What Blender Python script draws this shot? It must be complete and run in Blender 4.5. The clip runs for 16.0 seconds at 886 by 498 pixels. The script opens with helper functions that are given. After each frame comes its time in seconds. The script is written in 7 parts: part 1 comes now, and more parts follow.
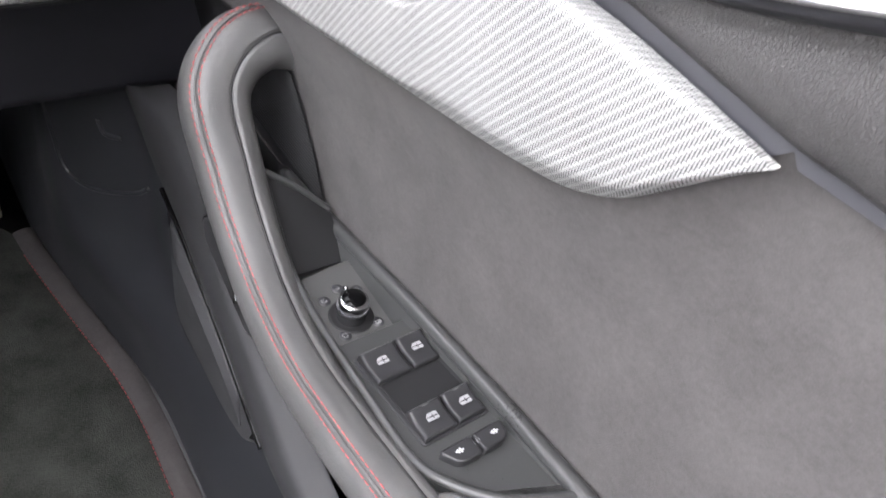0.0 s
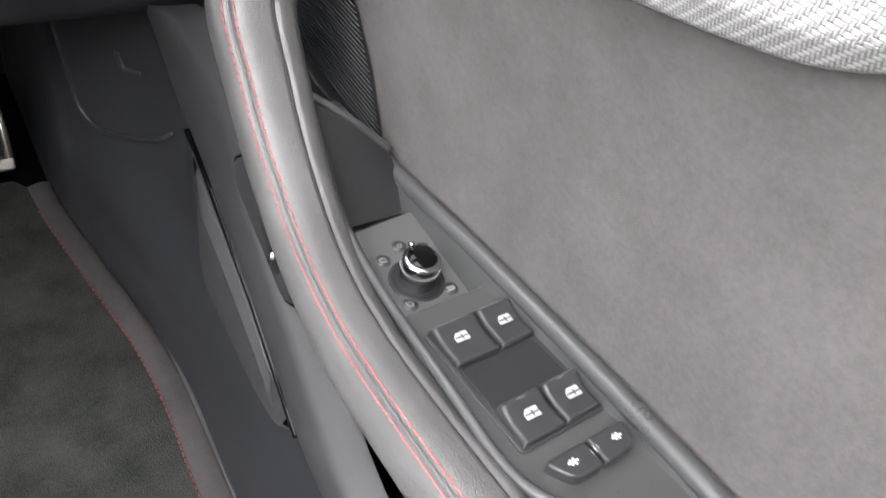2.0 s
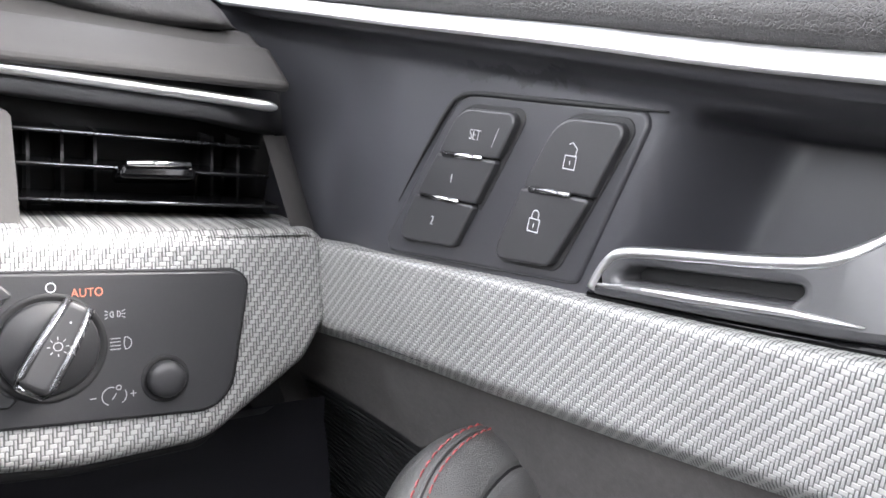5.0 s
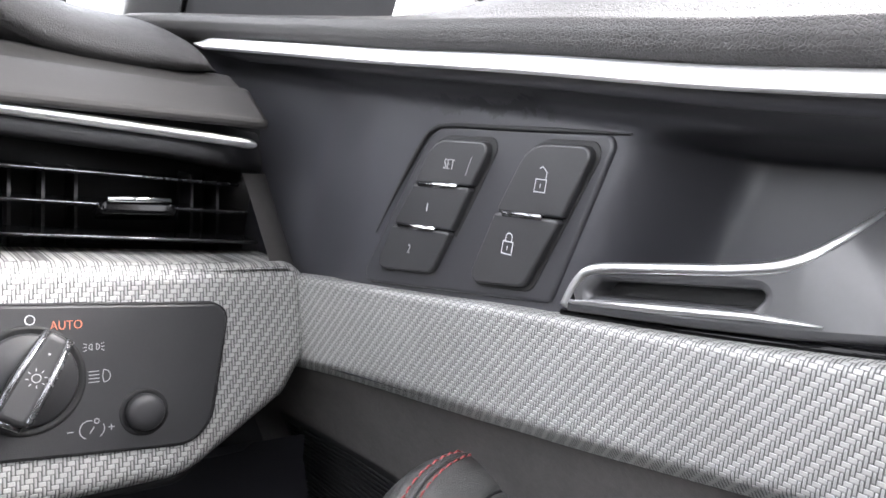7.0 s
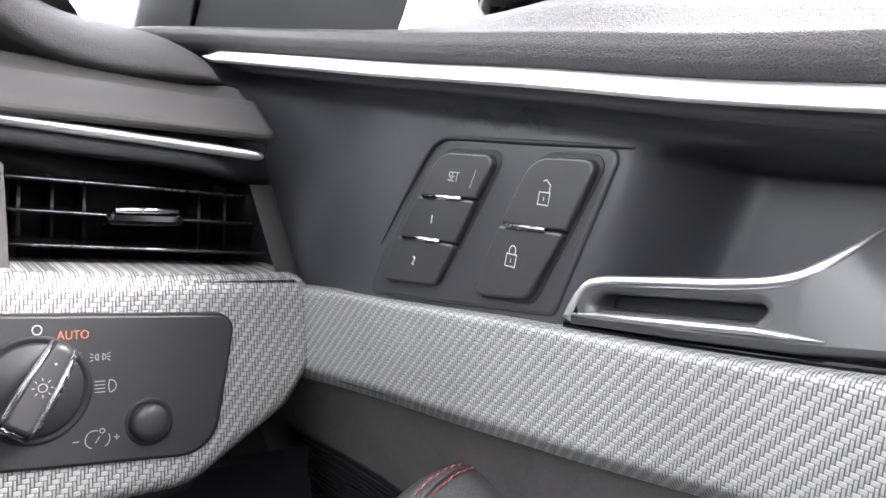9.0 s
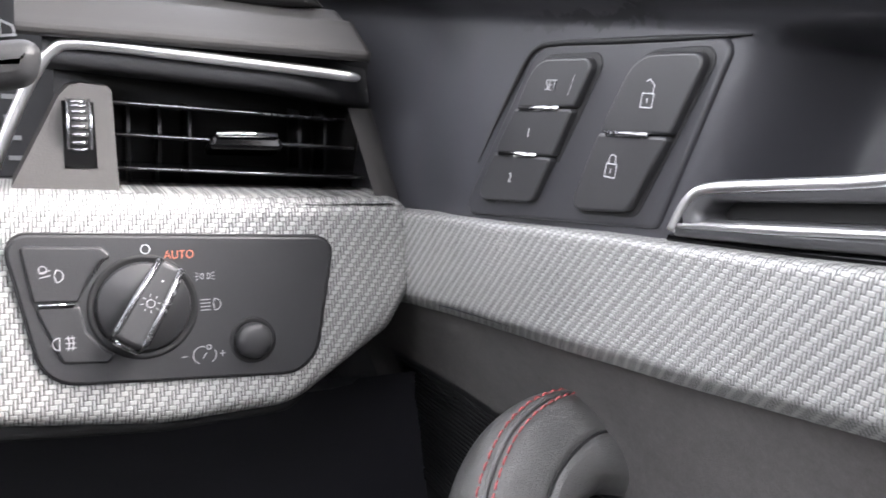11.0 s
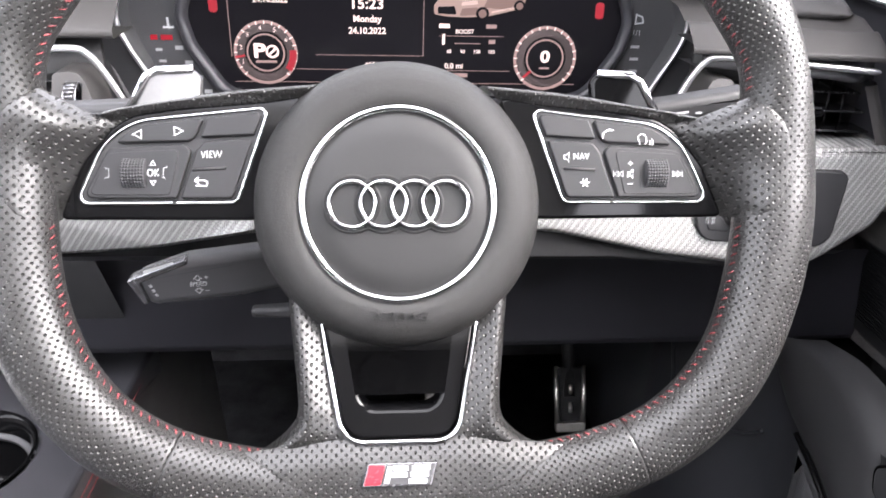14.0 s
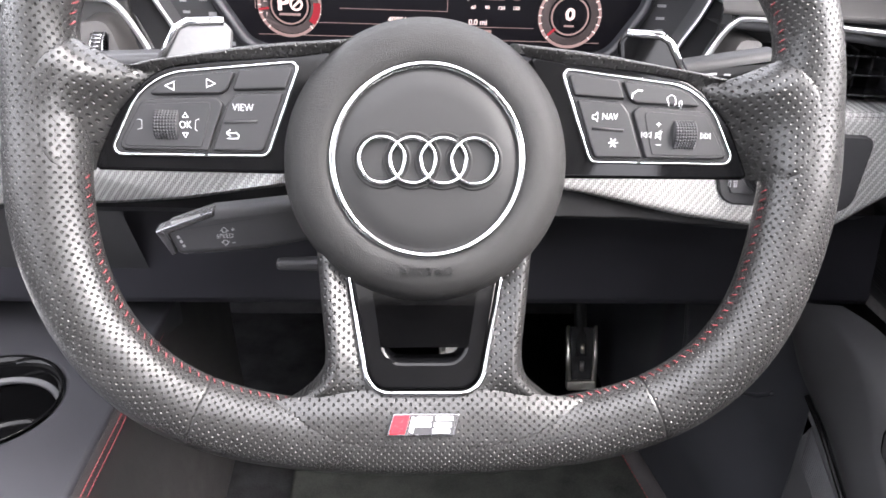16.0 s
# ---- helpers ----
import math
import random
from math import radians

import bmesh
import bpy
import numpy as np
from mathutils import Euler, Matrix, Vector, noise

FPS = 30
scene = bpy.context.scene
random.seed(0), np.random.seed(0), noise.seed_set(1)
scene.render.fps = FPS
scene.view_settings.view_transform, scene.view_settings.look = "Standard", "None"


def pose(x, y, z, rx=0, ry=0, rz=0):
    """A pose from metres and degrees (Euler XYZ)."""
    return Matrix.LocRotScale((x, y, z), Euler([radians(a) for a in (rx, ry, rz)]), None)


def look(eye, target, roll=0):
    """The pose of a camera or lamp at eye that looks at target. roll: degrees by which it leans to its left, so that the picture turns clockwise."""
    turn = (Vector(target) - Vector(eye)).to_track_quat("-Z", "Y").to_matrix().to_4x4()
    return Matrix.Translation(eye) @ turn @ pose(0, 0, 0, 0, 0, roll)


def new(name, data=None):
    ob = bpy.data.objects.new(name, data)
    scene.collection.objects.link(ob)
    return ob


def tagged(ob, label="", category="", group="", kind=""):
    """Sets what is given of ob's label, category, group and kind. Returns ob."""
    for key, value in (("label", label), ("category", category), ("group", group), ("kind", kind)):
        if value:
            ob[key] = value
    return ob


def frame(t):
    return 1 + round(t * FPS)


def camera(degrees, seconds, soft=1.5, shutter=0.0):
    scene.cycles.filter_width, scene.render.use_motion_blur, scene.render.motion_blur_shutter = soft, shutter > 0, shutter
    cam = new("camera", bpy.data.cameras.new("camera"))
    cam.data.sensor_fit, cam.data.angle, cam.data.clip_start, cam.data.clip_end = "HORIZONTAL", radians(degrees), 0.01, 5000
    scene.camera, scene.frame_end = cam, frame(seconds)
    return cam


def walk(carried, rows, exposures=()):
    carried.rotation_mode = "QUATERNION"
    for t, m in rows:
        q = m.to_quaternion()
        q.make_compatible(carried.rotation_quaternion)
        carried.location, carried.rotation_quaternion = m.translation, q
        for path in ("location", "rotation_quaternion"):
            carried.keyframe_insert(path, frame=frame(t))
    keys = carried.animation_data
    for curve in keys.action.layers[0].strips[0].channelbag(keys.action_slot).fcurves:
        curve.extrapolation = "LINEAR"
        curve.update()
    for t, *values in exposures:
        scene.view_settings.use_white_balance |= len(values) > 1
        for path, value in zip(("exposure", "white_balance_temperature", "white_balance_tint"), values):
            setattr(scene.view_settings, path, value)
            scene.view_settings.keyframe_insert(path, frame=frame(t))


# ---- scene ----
cam = camera(61.4, 16.0, soft=1.6, shutter=0.3)
PATH = [
    (0, (0.18271, -0.29848, 1.02223), (0.71245, 0.22423, 0.35428), 15.507),
    (0.5, (0.19621, -0.28957, 0.99034), (0.71533, 0.19811, 0.28843), 17.237),
    (1, (0.19658, -0.27832, 0.97753), (0.70806, 0.19938, 0.26325), 18.538),
    (1.5, (0.20085, -0.26632, 0.96462), (0.69907, 0.22583, 0.25078), 17.588),
    (2, (0.20239, -0.24819, 0.94948), (0.69459, 0.27863, 0.25652), 15.421),
    (2.5, (0.19057, -0.21676, 0.94282), (0.70321, 0.35342, 0.30088), 13.576),
    (3, (0.18078, -0.17875, 0.93898), (0.73945, 0.46723, 0.41879), 11.726),
    (3.2, (0.18257, -0.15991, 0.93971), (0.75362, 0.50809, 0.46255), 10.797),
    (3.5, (0.18650, -0.14051, 0.94117), (0.76752, 0.55570, 0.51961), 9.372),
    (4, (0.19298, -0.12529, 0.94158), (0.77783, 0.61447, 0.60885), 7.942),
    (4.5, (0.18836, -0.12473, 0.94097), (0.78339, 0.63721, 0.68526), 7.180),
    (7, (0.18311, -0.13197, 0.93198), (0.81167, 0.63460, 0.80050), 5.848),
    (7.5, (0.18084, -0.13282, 0.93128), (0.81229, 0.63401, 0.81616), 5.787),
    (8, (0.18317, -0.13232, 0.93274), (0.80751, 0.63981, 0.81432), 5.682),
    (8.2, (0.18245, -0.13225, 0.93281), (0.80960, 0.63760, 0.81444), 5.650),
    (10.3, (0.18707, -0.13646, 0.93045), (0.75599, 0.67296, 0.78498), 5.293),
    (10.5, (0.18812, -0.13653, 0.92894), (0.74274, 0.67988, 0.76808), 4.891),
    (11, (0.19775, -0.13121, 0.92311), (0.67801, 0.72134, 0.71693), 4.031),
    (11.5, (0.19400, -0.12394, 0.93499), (0.59411, 0.75979, 0.69222), 2.824),
    (12, (0.16820, -0.14382, 0.96650), (0.48533, 0.76614, 0.69930), 1.914),
    (12.5, (0.10922, -0.18489, 0.99934), (0.38810, 0.72733, 0.69921), 2.251),
    (13, (0.04348, -0.24862, 1.03491), (0.23129, 0.66986, 0.68689), 1.531),
    (13.5, (0.00709, -0.28870, 1.04308), (0.12407, 0.62096, 0.64455), 1.465),
    (14, (-0.00958, -0.30532, 1.03269), (0.07310, 0.58480, 0.58454), 1.910),
    (14.5, (-0.01793, -0.30918, 1.03301), (0.05344, 0.56760, 0.55746), 2.270),
    (15, (-0.02105, -0.30803, 1.03365), (0.04999, 0.56046, 0.54306), 2.559),
    (15.5, (-0.01723, -0.30884, 1.03399), (0.05244, 0.55613, 0.53703), 2.656),
    (16, (-0.01794, -0.30910, 1.03385), (0.05233, 0.55541, 0.53617), 2.818),
]
walk(cam, [(t, look(eye, target, roll)) for t, eye, target, roll in PATH], exposures=[(0.0, 0.22, 6600, 14), (1.5, 0.47, 6780, 12), (2.5, 0.72, 6700, 12), (3.5, 0.36, 6600, 11), (5.5, -0.08, 6500, 12), (7.0, -0.3, 6500, 12), (10.7, -0.3, 6500, 13), (11.6, 0.06, 6500, 14), (12.5, -0.10, 6500, 15), (13.2, -0.12, 6500, 15), (16.0, -0.15, 6500, 15)])

# ---- daylight ----
world = bpy.data.worlds.new("overcast_sky")
scene.world = world
world.use_nodes = True
wn = world.node_tree
wn.nodes.clear()
sky = wn.nodes.new("ShaderNodeTexSky")
sky.sky_type = "NISHITA"
sky.sun_disc = False
sky.sun_elevation = radians(48)
sky.sun_rotation = radians(110)
sky.dust_density = 4.0
sky.air_density = 1.0
hsv = wn.nodes.new("ShaderNodeHueSaturation")
hsv.inputs["Saturation"].default_value = 0.22
bg = wn.nodes.new("ShaderNodeBackground")
bg.inputs["Strength"].default_value = SKY_STRENGTH = 3.2
out = wn.nodes.new("ShaderNodeOutputWorld")
wn.links.new(sky.outputs[0], hsv.inputs["Color"])
wn.links.new(hsv.outputs[0], bg.inputs["Color"])
wn.links.new(bg.outputs[0], out.inputs["Surface"])
sun_data = bpy.data.lights.new("sun", "SUN")
sun_data.energy, sun_data.angle, sun_data.color = 0.6, radians(40), (1.0, 0.96, 0.9)
sun = new("sun", sun_data)
sun.matrix_world = look((3, -2.0, 5), (0, 0, 0))


def window_lamp(name, eye, target, w, h, watts):
    d = bpy.data.lights.new(name, "AREA")
    d.shape, d.size, d.size_y, d.energy = "RECTANGLE", w, h, watts
    d.color = (1.0, 0.985, 0.96)
    o = new(name, d)
    o.matrix_world = look(eye, target)
    return o


# daylight that enters by the passenger window, the glass roof and the windscreen
window_lamp("passenger_window_light", (-1.08, -0.15, 1.2), (0.2, -0.15, 0.85), 1.1, 0.34, 3.6)
window_lamp("roof_window_light", (-0.30, -0.36, 1.41), (-0.30, -0.359, 0.9), 0.90, 0.74, 8.2)
window_lamp("windscreen_light", (-0.3, 0.66, 1.26), (-0.1, -0.2, 0.85), 1.3, 0.5, 8.4)


# ---- materials ----
class Net:
    """Short hand for a node tree."""

    def __init__(self, mat):
        self.t = mat.node_tree
        self.n, self.l = self.t.nodes, self.t.links

    def node(self, kind, **inputs):
        nd = self.n.new(kind)
        for k, v in inputs.items():
            self.put(nd, k.replace("_", " "), v)
        return nd

    def put(self, nd, key, v):
        sock = nd.inputs[int(key)] if key.isdigit() else nd.inputs[key]
        if isinstance(v, bpy.types.NodeSocket):
            self.l.new(v, sock)
        else:
            sock.default_value = v

    def m(self, op, a, b=0.0, c=0.0):
        nd = self.n.new("ShaderNodeMath")
        nd.operation = op
        for i, v in enumerate((a, b, c)):
            self.put(nd, str(i), v)
        return nd.outputs[0]

    def ramp(self, fac, lo, hi, a=0.0, b=1.0):
        nd = self.n.new("ShaderNodeMapRange")
        nd.clamp = True
        for k, v in (("Value", fac), ("From Min", lo), ("From Max", hi), ("To Min", a), ("To Max", b)):
            self.put(nd, k, v)
        return nd.outputs[0]

    def mix(self, fac, a, b):
        nd = self.n.new("ShaderNodeMix")
        nd.data_type = "RGBA"
        self.put(nd, "0", fac)
        for i, v in ((6, a), (7, b)):
            if isinstance(v, bpy.types.NodeSocket):
                self.l.new(v, nd.inputs[i])
            else:
                nd.inputs[i].default_value = (*v, 1.0)
        return nd.outputs[2]

    def noise(self, scale, detail=3.0, vec=None, rough=0.55):
        nd = self.n.new("ShaderNodeTexNoise")
        nd.inputs["Scale"].default_value = scale
        nd.inputs["Detail"].default_value = detail
        nd.inputs["Roughness"].default_value = rough
        self.l.new(vec if vec else self.co(), nd.inputs["Vector"])
        return nd.outputs["Fac"]

    def vor(self, scale, feature="F1", vec=None):
        nd = self.n.new("ShaderNodeTexVoronoi")
        nd.feature = feature
        nd.inputs["Scale"].default_value = scale
        self.l.new(vec if vec else self.co(), nd.inputs["Vector"])
        return nd.outputs["Distance"]

    def co(self, which="Object"):
        nd = self.n.new("ShaderNodeTexCoord")
        return nd.outputs[which]

    def bump(self, height, dist, strength=1.0, normal=None):
        nd = self.n.new("ShaderNodeBump")
        nd.inputs["Distance"].default_value = dist
        nd.inputs["Strength"].default_value = strength
        self.l.new(height, nd.inputs["Height"])
        if normal:
            self.l.new(normal, nd.inputs["Normal"])
        return nd.outputs[0]


def base(name, col, rough, metal=0.0, spec=0.5):
    mat = bpy.data.materials.new(name)
    mat.use_nodes = True
    b = mat.node_tree.nodes["Principled BSDF"]
    b.inputs["Base Color"].default_value = (*col, 1)
    b.inputs["Roughness"].default_value = rough
    b.inputs["Metallic"].default_value = metal
    b.inputs["Specular IOR Level"].default_value = spec
    return mat, Net(mat), b


def plain(name, col, rough, metal=0.0, spec=0.5, grain=0.0, scale=1500.0, var=0.12, cloud=25.0, rvar=0.08):
    """Moulded or coated surface: fine grain, soft wear in colour and gloss."""
    mat, n, b = base(name, col, rough, metal, spec)
    big, small = n.noise(cloud, 3.0), n.noise(scale * 0.35, 2.0)
    fac = n.m("ADD", n.m("MULTIPLY", big, 0.7), n.m("MULTIPLY", small, 0.3))
    lo, hi = [tuple(c * k for c in col) for k in (1 - var, 1 + var)]
    n.put(b, "Base Color", n.mix(n.ramp(fac, 0.3, 0.7), lo, hi))
    n.put(b, "Roughness", n.ramp(fac, 0.3, 0.7, max(rough - rvar, 0.02), min(rough + rvar, 1.0)))
    if grain:
        h = n.m("ADD", n.noise(scale, 2.0), n.m("MULTIPLY", n.vor(scale * 0.7), 0.6))
        n.put(b, "Normal", n.bump(h, grain, 0.6))
    return mat


def leather(name, col, rough, cell=1100.0, depth=0.00025, spec=0.5, coat=0.0):
    """Pebbled hide: rounded cells between fine creases."""
    mat, n, b = base(name, col, rough, 0.0, spec)
    b.inputs["Coat Weight"].default_value = coat
    b.inputs["Coat Roughness"].default_value = 0.40
    warp = n.noise(cell * 0.3, 2.0)
    v = n.vor(cell, "SMOOTH_F1")
    crease = n.vor(cell * 0.6, "DISTANCE_TO_EDGE")
    h = n.m("ADD", n.m("MULTIPLY", n.ramp(crease, 0.0, 0.14), 0.7), n.m("MULTIPLY", n.m("ADD", v, warp), -0.5))
    big = n.noise(30.0, 3.0)
    n.put(b, "Base Color", n.mix(n.ramp(big, 0.3, 0.7), [c * 0.85 for c in col], [c * 1.18 for c in col]))
    n.put(b, "Roughness", n.ramp(n.m("ADD", big, n.m("MULTIPLY", warp, 0.4)), 0.4, 1.0, rough - 0.07, rough + 0.09))
    n.put(b, "Normal", n.bump(h, depth, 0.8))
    return mat


def perforated(name, col, rough, pitch=0.0044, hole=0.00042):
    """Smooth hide with staggered rows of punched holes, laid out on the UV map in metres."""
    mat, n, b = base(name, col, rough, 0.0, 0.5)
    sep = n.node("ShaderNodeSeparateXYZ", Vector=n.co("UV"))
    dist = []
    for off in (0.0, 0.5):
        cell = []
        for ax, per in ((0, pitch), (1, pitch * 0.86)):
            f = n.m("FRACT", n.m("ADD", n.m("DIVIDE", sep.outputs[ax], per), off))
            cell.append(n.m("MULTIPLY", n.m("SUBTRACT", f, 0.5), per))
        dist.append(n.m("SQRT", n.m("ADD", n.m("MULTIPLY", cell[0], cell[0]), n.m("MULTIPLY", n.m("MULTIPLY", cell[1], cell[1]), 0.75))))
    d = n.m("MINIMUM", dist[0], dist[1])
    pit = n.ramp(d, hole * 0.4, hole * 2.1)
    inside = n.ramp(d, hole * 0.5, hole * 0.95)
    grain = n.m("ADD", n.noise(1700.0, 3.0), n.ramp(n.vor(700.0, "DISTANCE_TO_EDGE"), 0.0, 0.12))
    crease = n.noise(60.0, 3.0)
    n.put(b, "Base Color", n.mix(inside, [c * 0.4 for c in col], n.mix(n.ramp(crease, 0.3, 0.7), [c * 0.85 for c in col], [c * 1.2 for c in col])))
    n.put(b, "Roughness", n.ramp(n.m("ADD", n.m("MULTIPLY", crease, 0.6), n.m("MULTIPLY", grain, 0.3)), 0.2, 0.9, rough - 0.09, rough + 0.07))
    first = n.bump(grain, 0.00006, 0.45)
    n.put(b, "Normal", n.bump(pit, 0.0007, 0.95, first))
    return mat


def weave(name, cell=0.00135):
    """Silvery twill of flat strands, two over and two under, on the UV map in metres."""
    mat, n, b = base(name, (0.5, 0.5, 0.5), 0.42, 0.4)
    sep = n.node("ShaderNodeSeparateXYZ", Vector=n.co("UV"))
    u = n.m("DIVIDE", sep.outputs[0], cell * 0.92)
    v = n.m("DIVIDE", sep.outputs[1], cell * 1.2)
    i, j, fu, fv = n.m("FLOOR", u), n.m("FLOOR", v), n.m("FRACT", u), n.m("FRACT", v)
    k = n.m("FLOORED_MODULO", n.m("ADD", i, n.m("MULTIPLY", j, -1.0)), 4.0)
    warp = n.m("LESS_THAN", k, 1.5)
    along_w = n.m("MULTIPLY", n.m("ADD", n.m("SUBTRACT", 1.0, k), fv), 0.5)
    along_f = n.m("MULTIPLY", n.m("ADD", n.m("SUBTRACT", k, 2.0), fu), 0.5)

    def pick(a, c):
        return n.m("ADD", n.m("MULTIPLY", warp, a), n.m("MULTIPLY", n.m("SUBTRACT", 1.0, warp), c))

    slim = n.ramp(fu, 0.14, 0.80)
    along, across = pick(along_w, along_f), pick(slim, fv)

    def dome(x, p):
        c = n.m("ABSOLUTE", n.m("SUBTRACT", n.m("MULTIPLY", x, 2.0), 1.0))
        return n.m("SUBTRACT", 1.0, n.m("POWER", c, p))

    h = n.m("MULTIPLY", dome(across, 7.0), dome(along, 6.0))
    tone = n.m("ADD", n.m("MULTIPLY", warp, -0.14), 1.0)
    wear = n.noise(18.0, 3.0)
    light = n.m("MULTIPLY", n.ramp(h, 0.15, 0.75, 0.24, 1.0), n.m("MULTIPLY", tone, n.ramp(wear, 0.3, 0.7, 0.9, 1.08)))
    n.put(b, "Base Color", n.mix(light, (0.03, 0.03, 0.032), (0.46, 0.46, 0.45)))
    n.put(b, "Roughness", n.ramp(h, 0.0, 1.0, 0.55, 0.40))
    n.put(b, "Normal", n.bump(h, 0.00028, 0.8))
    return mat


def suede(name, col):
    """Napped cloth, brushed into lighter and darker clouds."""
    mat, n, b = base(name, col, 0.95, 0.0, 0.15)
    f = n.m("ADD", n.m("MULTIPLY", n.noise(24.0, 6.0, rough=0.7), 0.6), n.m("MULTIPLY", n.noise(420.0, 4.0, rough=0.75), 0.4))
    n.put(b, "Base Color", n.mix(n.ramp(f, 0.35, 0.65), [c * 0.78 for c in col], [c * 1.22 for c in col]))
    b.inputs["Sheen Weight"].default_value = 0.10
    b.inputs["Sheen Roughness"].default_value = 0.45
    n.put(b, "Normal", n.bump(n.noise(1400.0, 3.0), 0.0004, 0.5))
    return mat


def carpet_mat(name, col):
    mat, n, b = base(name, col, 1.0, 0.0, 0.05)
    f = n.m("ADD", n.m("MULTIPLY", n.noise(30.0, 4.0), 0.6), n.m("MULTIPLY", n.noise(700.0, 2.0), 0.4))
    n.put(b, "Base Color", n.mix(n.ramp(f, 0.35, 0.65), [c * 0.6 for c in col], [c * 1.4 for c in col]))
    n.put(b, "Normal", n.bump(n.noise(900.0, 2.0), 0.002, 0.9))
    return mat


def glow(name, col, strength):
    mat, n, b = base(name, (0.01, 0.01, 0.01), 0.4)
    b.inputs["Emission Color"].default_value = (*col, 1)
    b.inputs["Emission Strength"].default_value = strength
    return mat


SOFT = plain("soft_touch_plastic", (0.05, 0.05, 0.053), 0.44, spec=0.5, grain=0.00008, scale=2200)
SATIN = plain("satin_dark_plastic", (0.034, 0.034, 0.0385), 0.36, spec=0.5, grain=0.00003, scale=2500, cloud=9.0)
BUTTON = plain("button_plastic", (0.028, 0.028, 0.030), 0.42, spec=0.5, grain=0.00004, scale=2600)
KEYMAT = plain("soft_key_plastic", (0.015, 0.015, 0.016), 0.46, spec=0.28, grain=0.00005, scale=2600)
HARD = plain("hard_grey_plastic", (0.036, 0.036, 0.038), 0.55, spec=0.4, grain=0.00010, scale=1600)
TRIM_GREY = plain("warm_grey_dash_plastic", (0.040, 0.038, 0.037), 0.58, spec=0.32, grain=0.00005, scale=1900)
# Tray plastic again, lightened in colour for the roof light the mirror panel reflects.
PANEL_LIT = plain("tray_plastic_lit", (0.075, 0.075, 0.074), 0.42, spec=0.55, grain=0.00004, scale=2500, cloud=12.0)
POD = plain("tray_satin_plastic", (0.052, 0.053, 0.053), 0.34, spec=0.5, grain=0.00003, scale=2500, cloud=12.0)
PADDLE = plain("cast_paddle_metal", (0.17, 0.17, 0.17), 0.48, 0.6, rvar=0.05)
KNEE = plain("knee_panel_plastic", (0.021, 0.021, 0.026), 0.5, spec=0.35, grain=0.00006, scale=1700)
KICK = plain("dark_moulded_plastic", (0.026, 0.027, 0.031), 0.32, spec=0.45, grain=0.00003, scale=1700, var=0.06, rvar=0.03)
DARK = plain("black_moulding", (0.016, 0.016, 0.017), 0.55, spec=0.35, grain=0.00008, scale=1500)
PIANO = plain("piano_black", (0.003, 0.003, 0.0033), 0.06, spec=0.16, var=0.05, rvar=0.03, cloud=12)
CHROME = plain("satin_chrome", (0.52, 0.52, 0.53), 0.16, 1.0, rvar=0.05, var=0.04)
ALU = plain("matt_aluminium", (0.78, 0.78, 0.79), 0.38, 1.0, rvar=0.05, var=0.05, grain=0.00001, scale=4000)
# Dark nonmetal colour stands in for the cabin mirrored in the aluminium lever.
LEVER = plain("lever_dark_reflection", (0.055, 0.055, 0.058), 0.33, 0.0, rvar=0.05)
GUN = plain("gunmetal_bezel", (0.22, 0.22, 0.23), 0.26, 0.9, rvar=0.05)
STEEL = plain("brushed_pedal_steel", (0.62, 0.60, 0.55), 0.32, 1.0, var=0.15)
HIDE = leather("black_leather", (0.088, 0.087, 0.086), 0.42, 1900.0, 0.00026, 0.7, 0.7)
AIRBAG = leather("airbag_cover_hide", (0.0175, 0.0172, 0.0168), 0.55, 1700.0, 0.00026, 0.3)
PADHIDE = leather("grained_dash_skin", (0.038, 0.036, 0.036), 0.46, 1700.0, 0.00030)
HUBFACE = plain("smooth_hub_face", (0.014, 0.014, 0.014), 0.5, spec=0.3, grain=0.00004, scale=3000)
PERF = perforated("perforated_leather", (0.018, 0.0176, 0.0172), 0.30, hole=0.00034)
WEAVE = weave("silver_twill_weave")


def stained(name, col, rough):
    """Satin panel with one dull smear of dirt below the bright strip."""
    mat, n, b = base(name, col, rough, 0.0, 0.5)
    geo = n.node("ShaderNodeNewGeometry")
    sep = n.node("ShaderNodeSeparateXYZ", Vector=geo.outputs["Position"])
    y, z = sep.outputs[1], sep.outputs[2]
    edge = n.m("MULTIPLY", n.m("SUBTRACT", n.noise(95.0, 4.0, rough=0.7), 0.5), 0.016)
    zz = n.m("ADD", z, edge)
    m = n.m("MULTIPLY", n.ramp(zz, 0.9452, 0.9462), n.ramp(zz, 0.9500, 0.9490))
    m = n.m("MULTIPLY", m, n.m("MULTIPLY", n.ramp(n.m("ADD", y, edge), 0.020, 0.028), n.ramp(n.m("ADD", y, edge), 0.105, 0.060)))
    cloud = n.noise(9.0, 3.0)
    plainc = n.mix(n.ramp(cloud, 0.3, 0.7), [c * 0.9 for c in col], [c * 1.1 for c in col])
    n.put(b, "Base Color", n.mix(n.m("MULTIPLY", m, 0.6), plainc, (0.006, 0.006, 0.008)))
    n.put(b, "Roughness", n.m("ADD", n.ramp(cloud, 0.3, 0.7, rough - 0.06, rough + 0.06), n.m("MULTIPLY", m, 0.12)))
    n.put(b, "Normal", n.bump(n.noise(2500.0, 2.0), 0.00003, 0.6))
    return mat


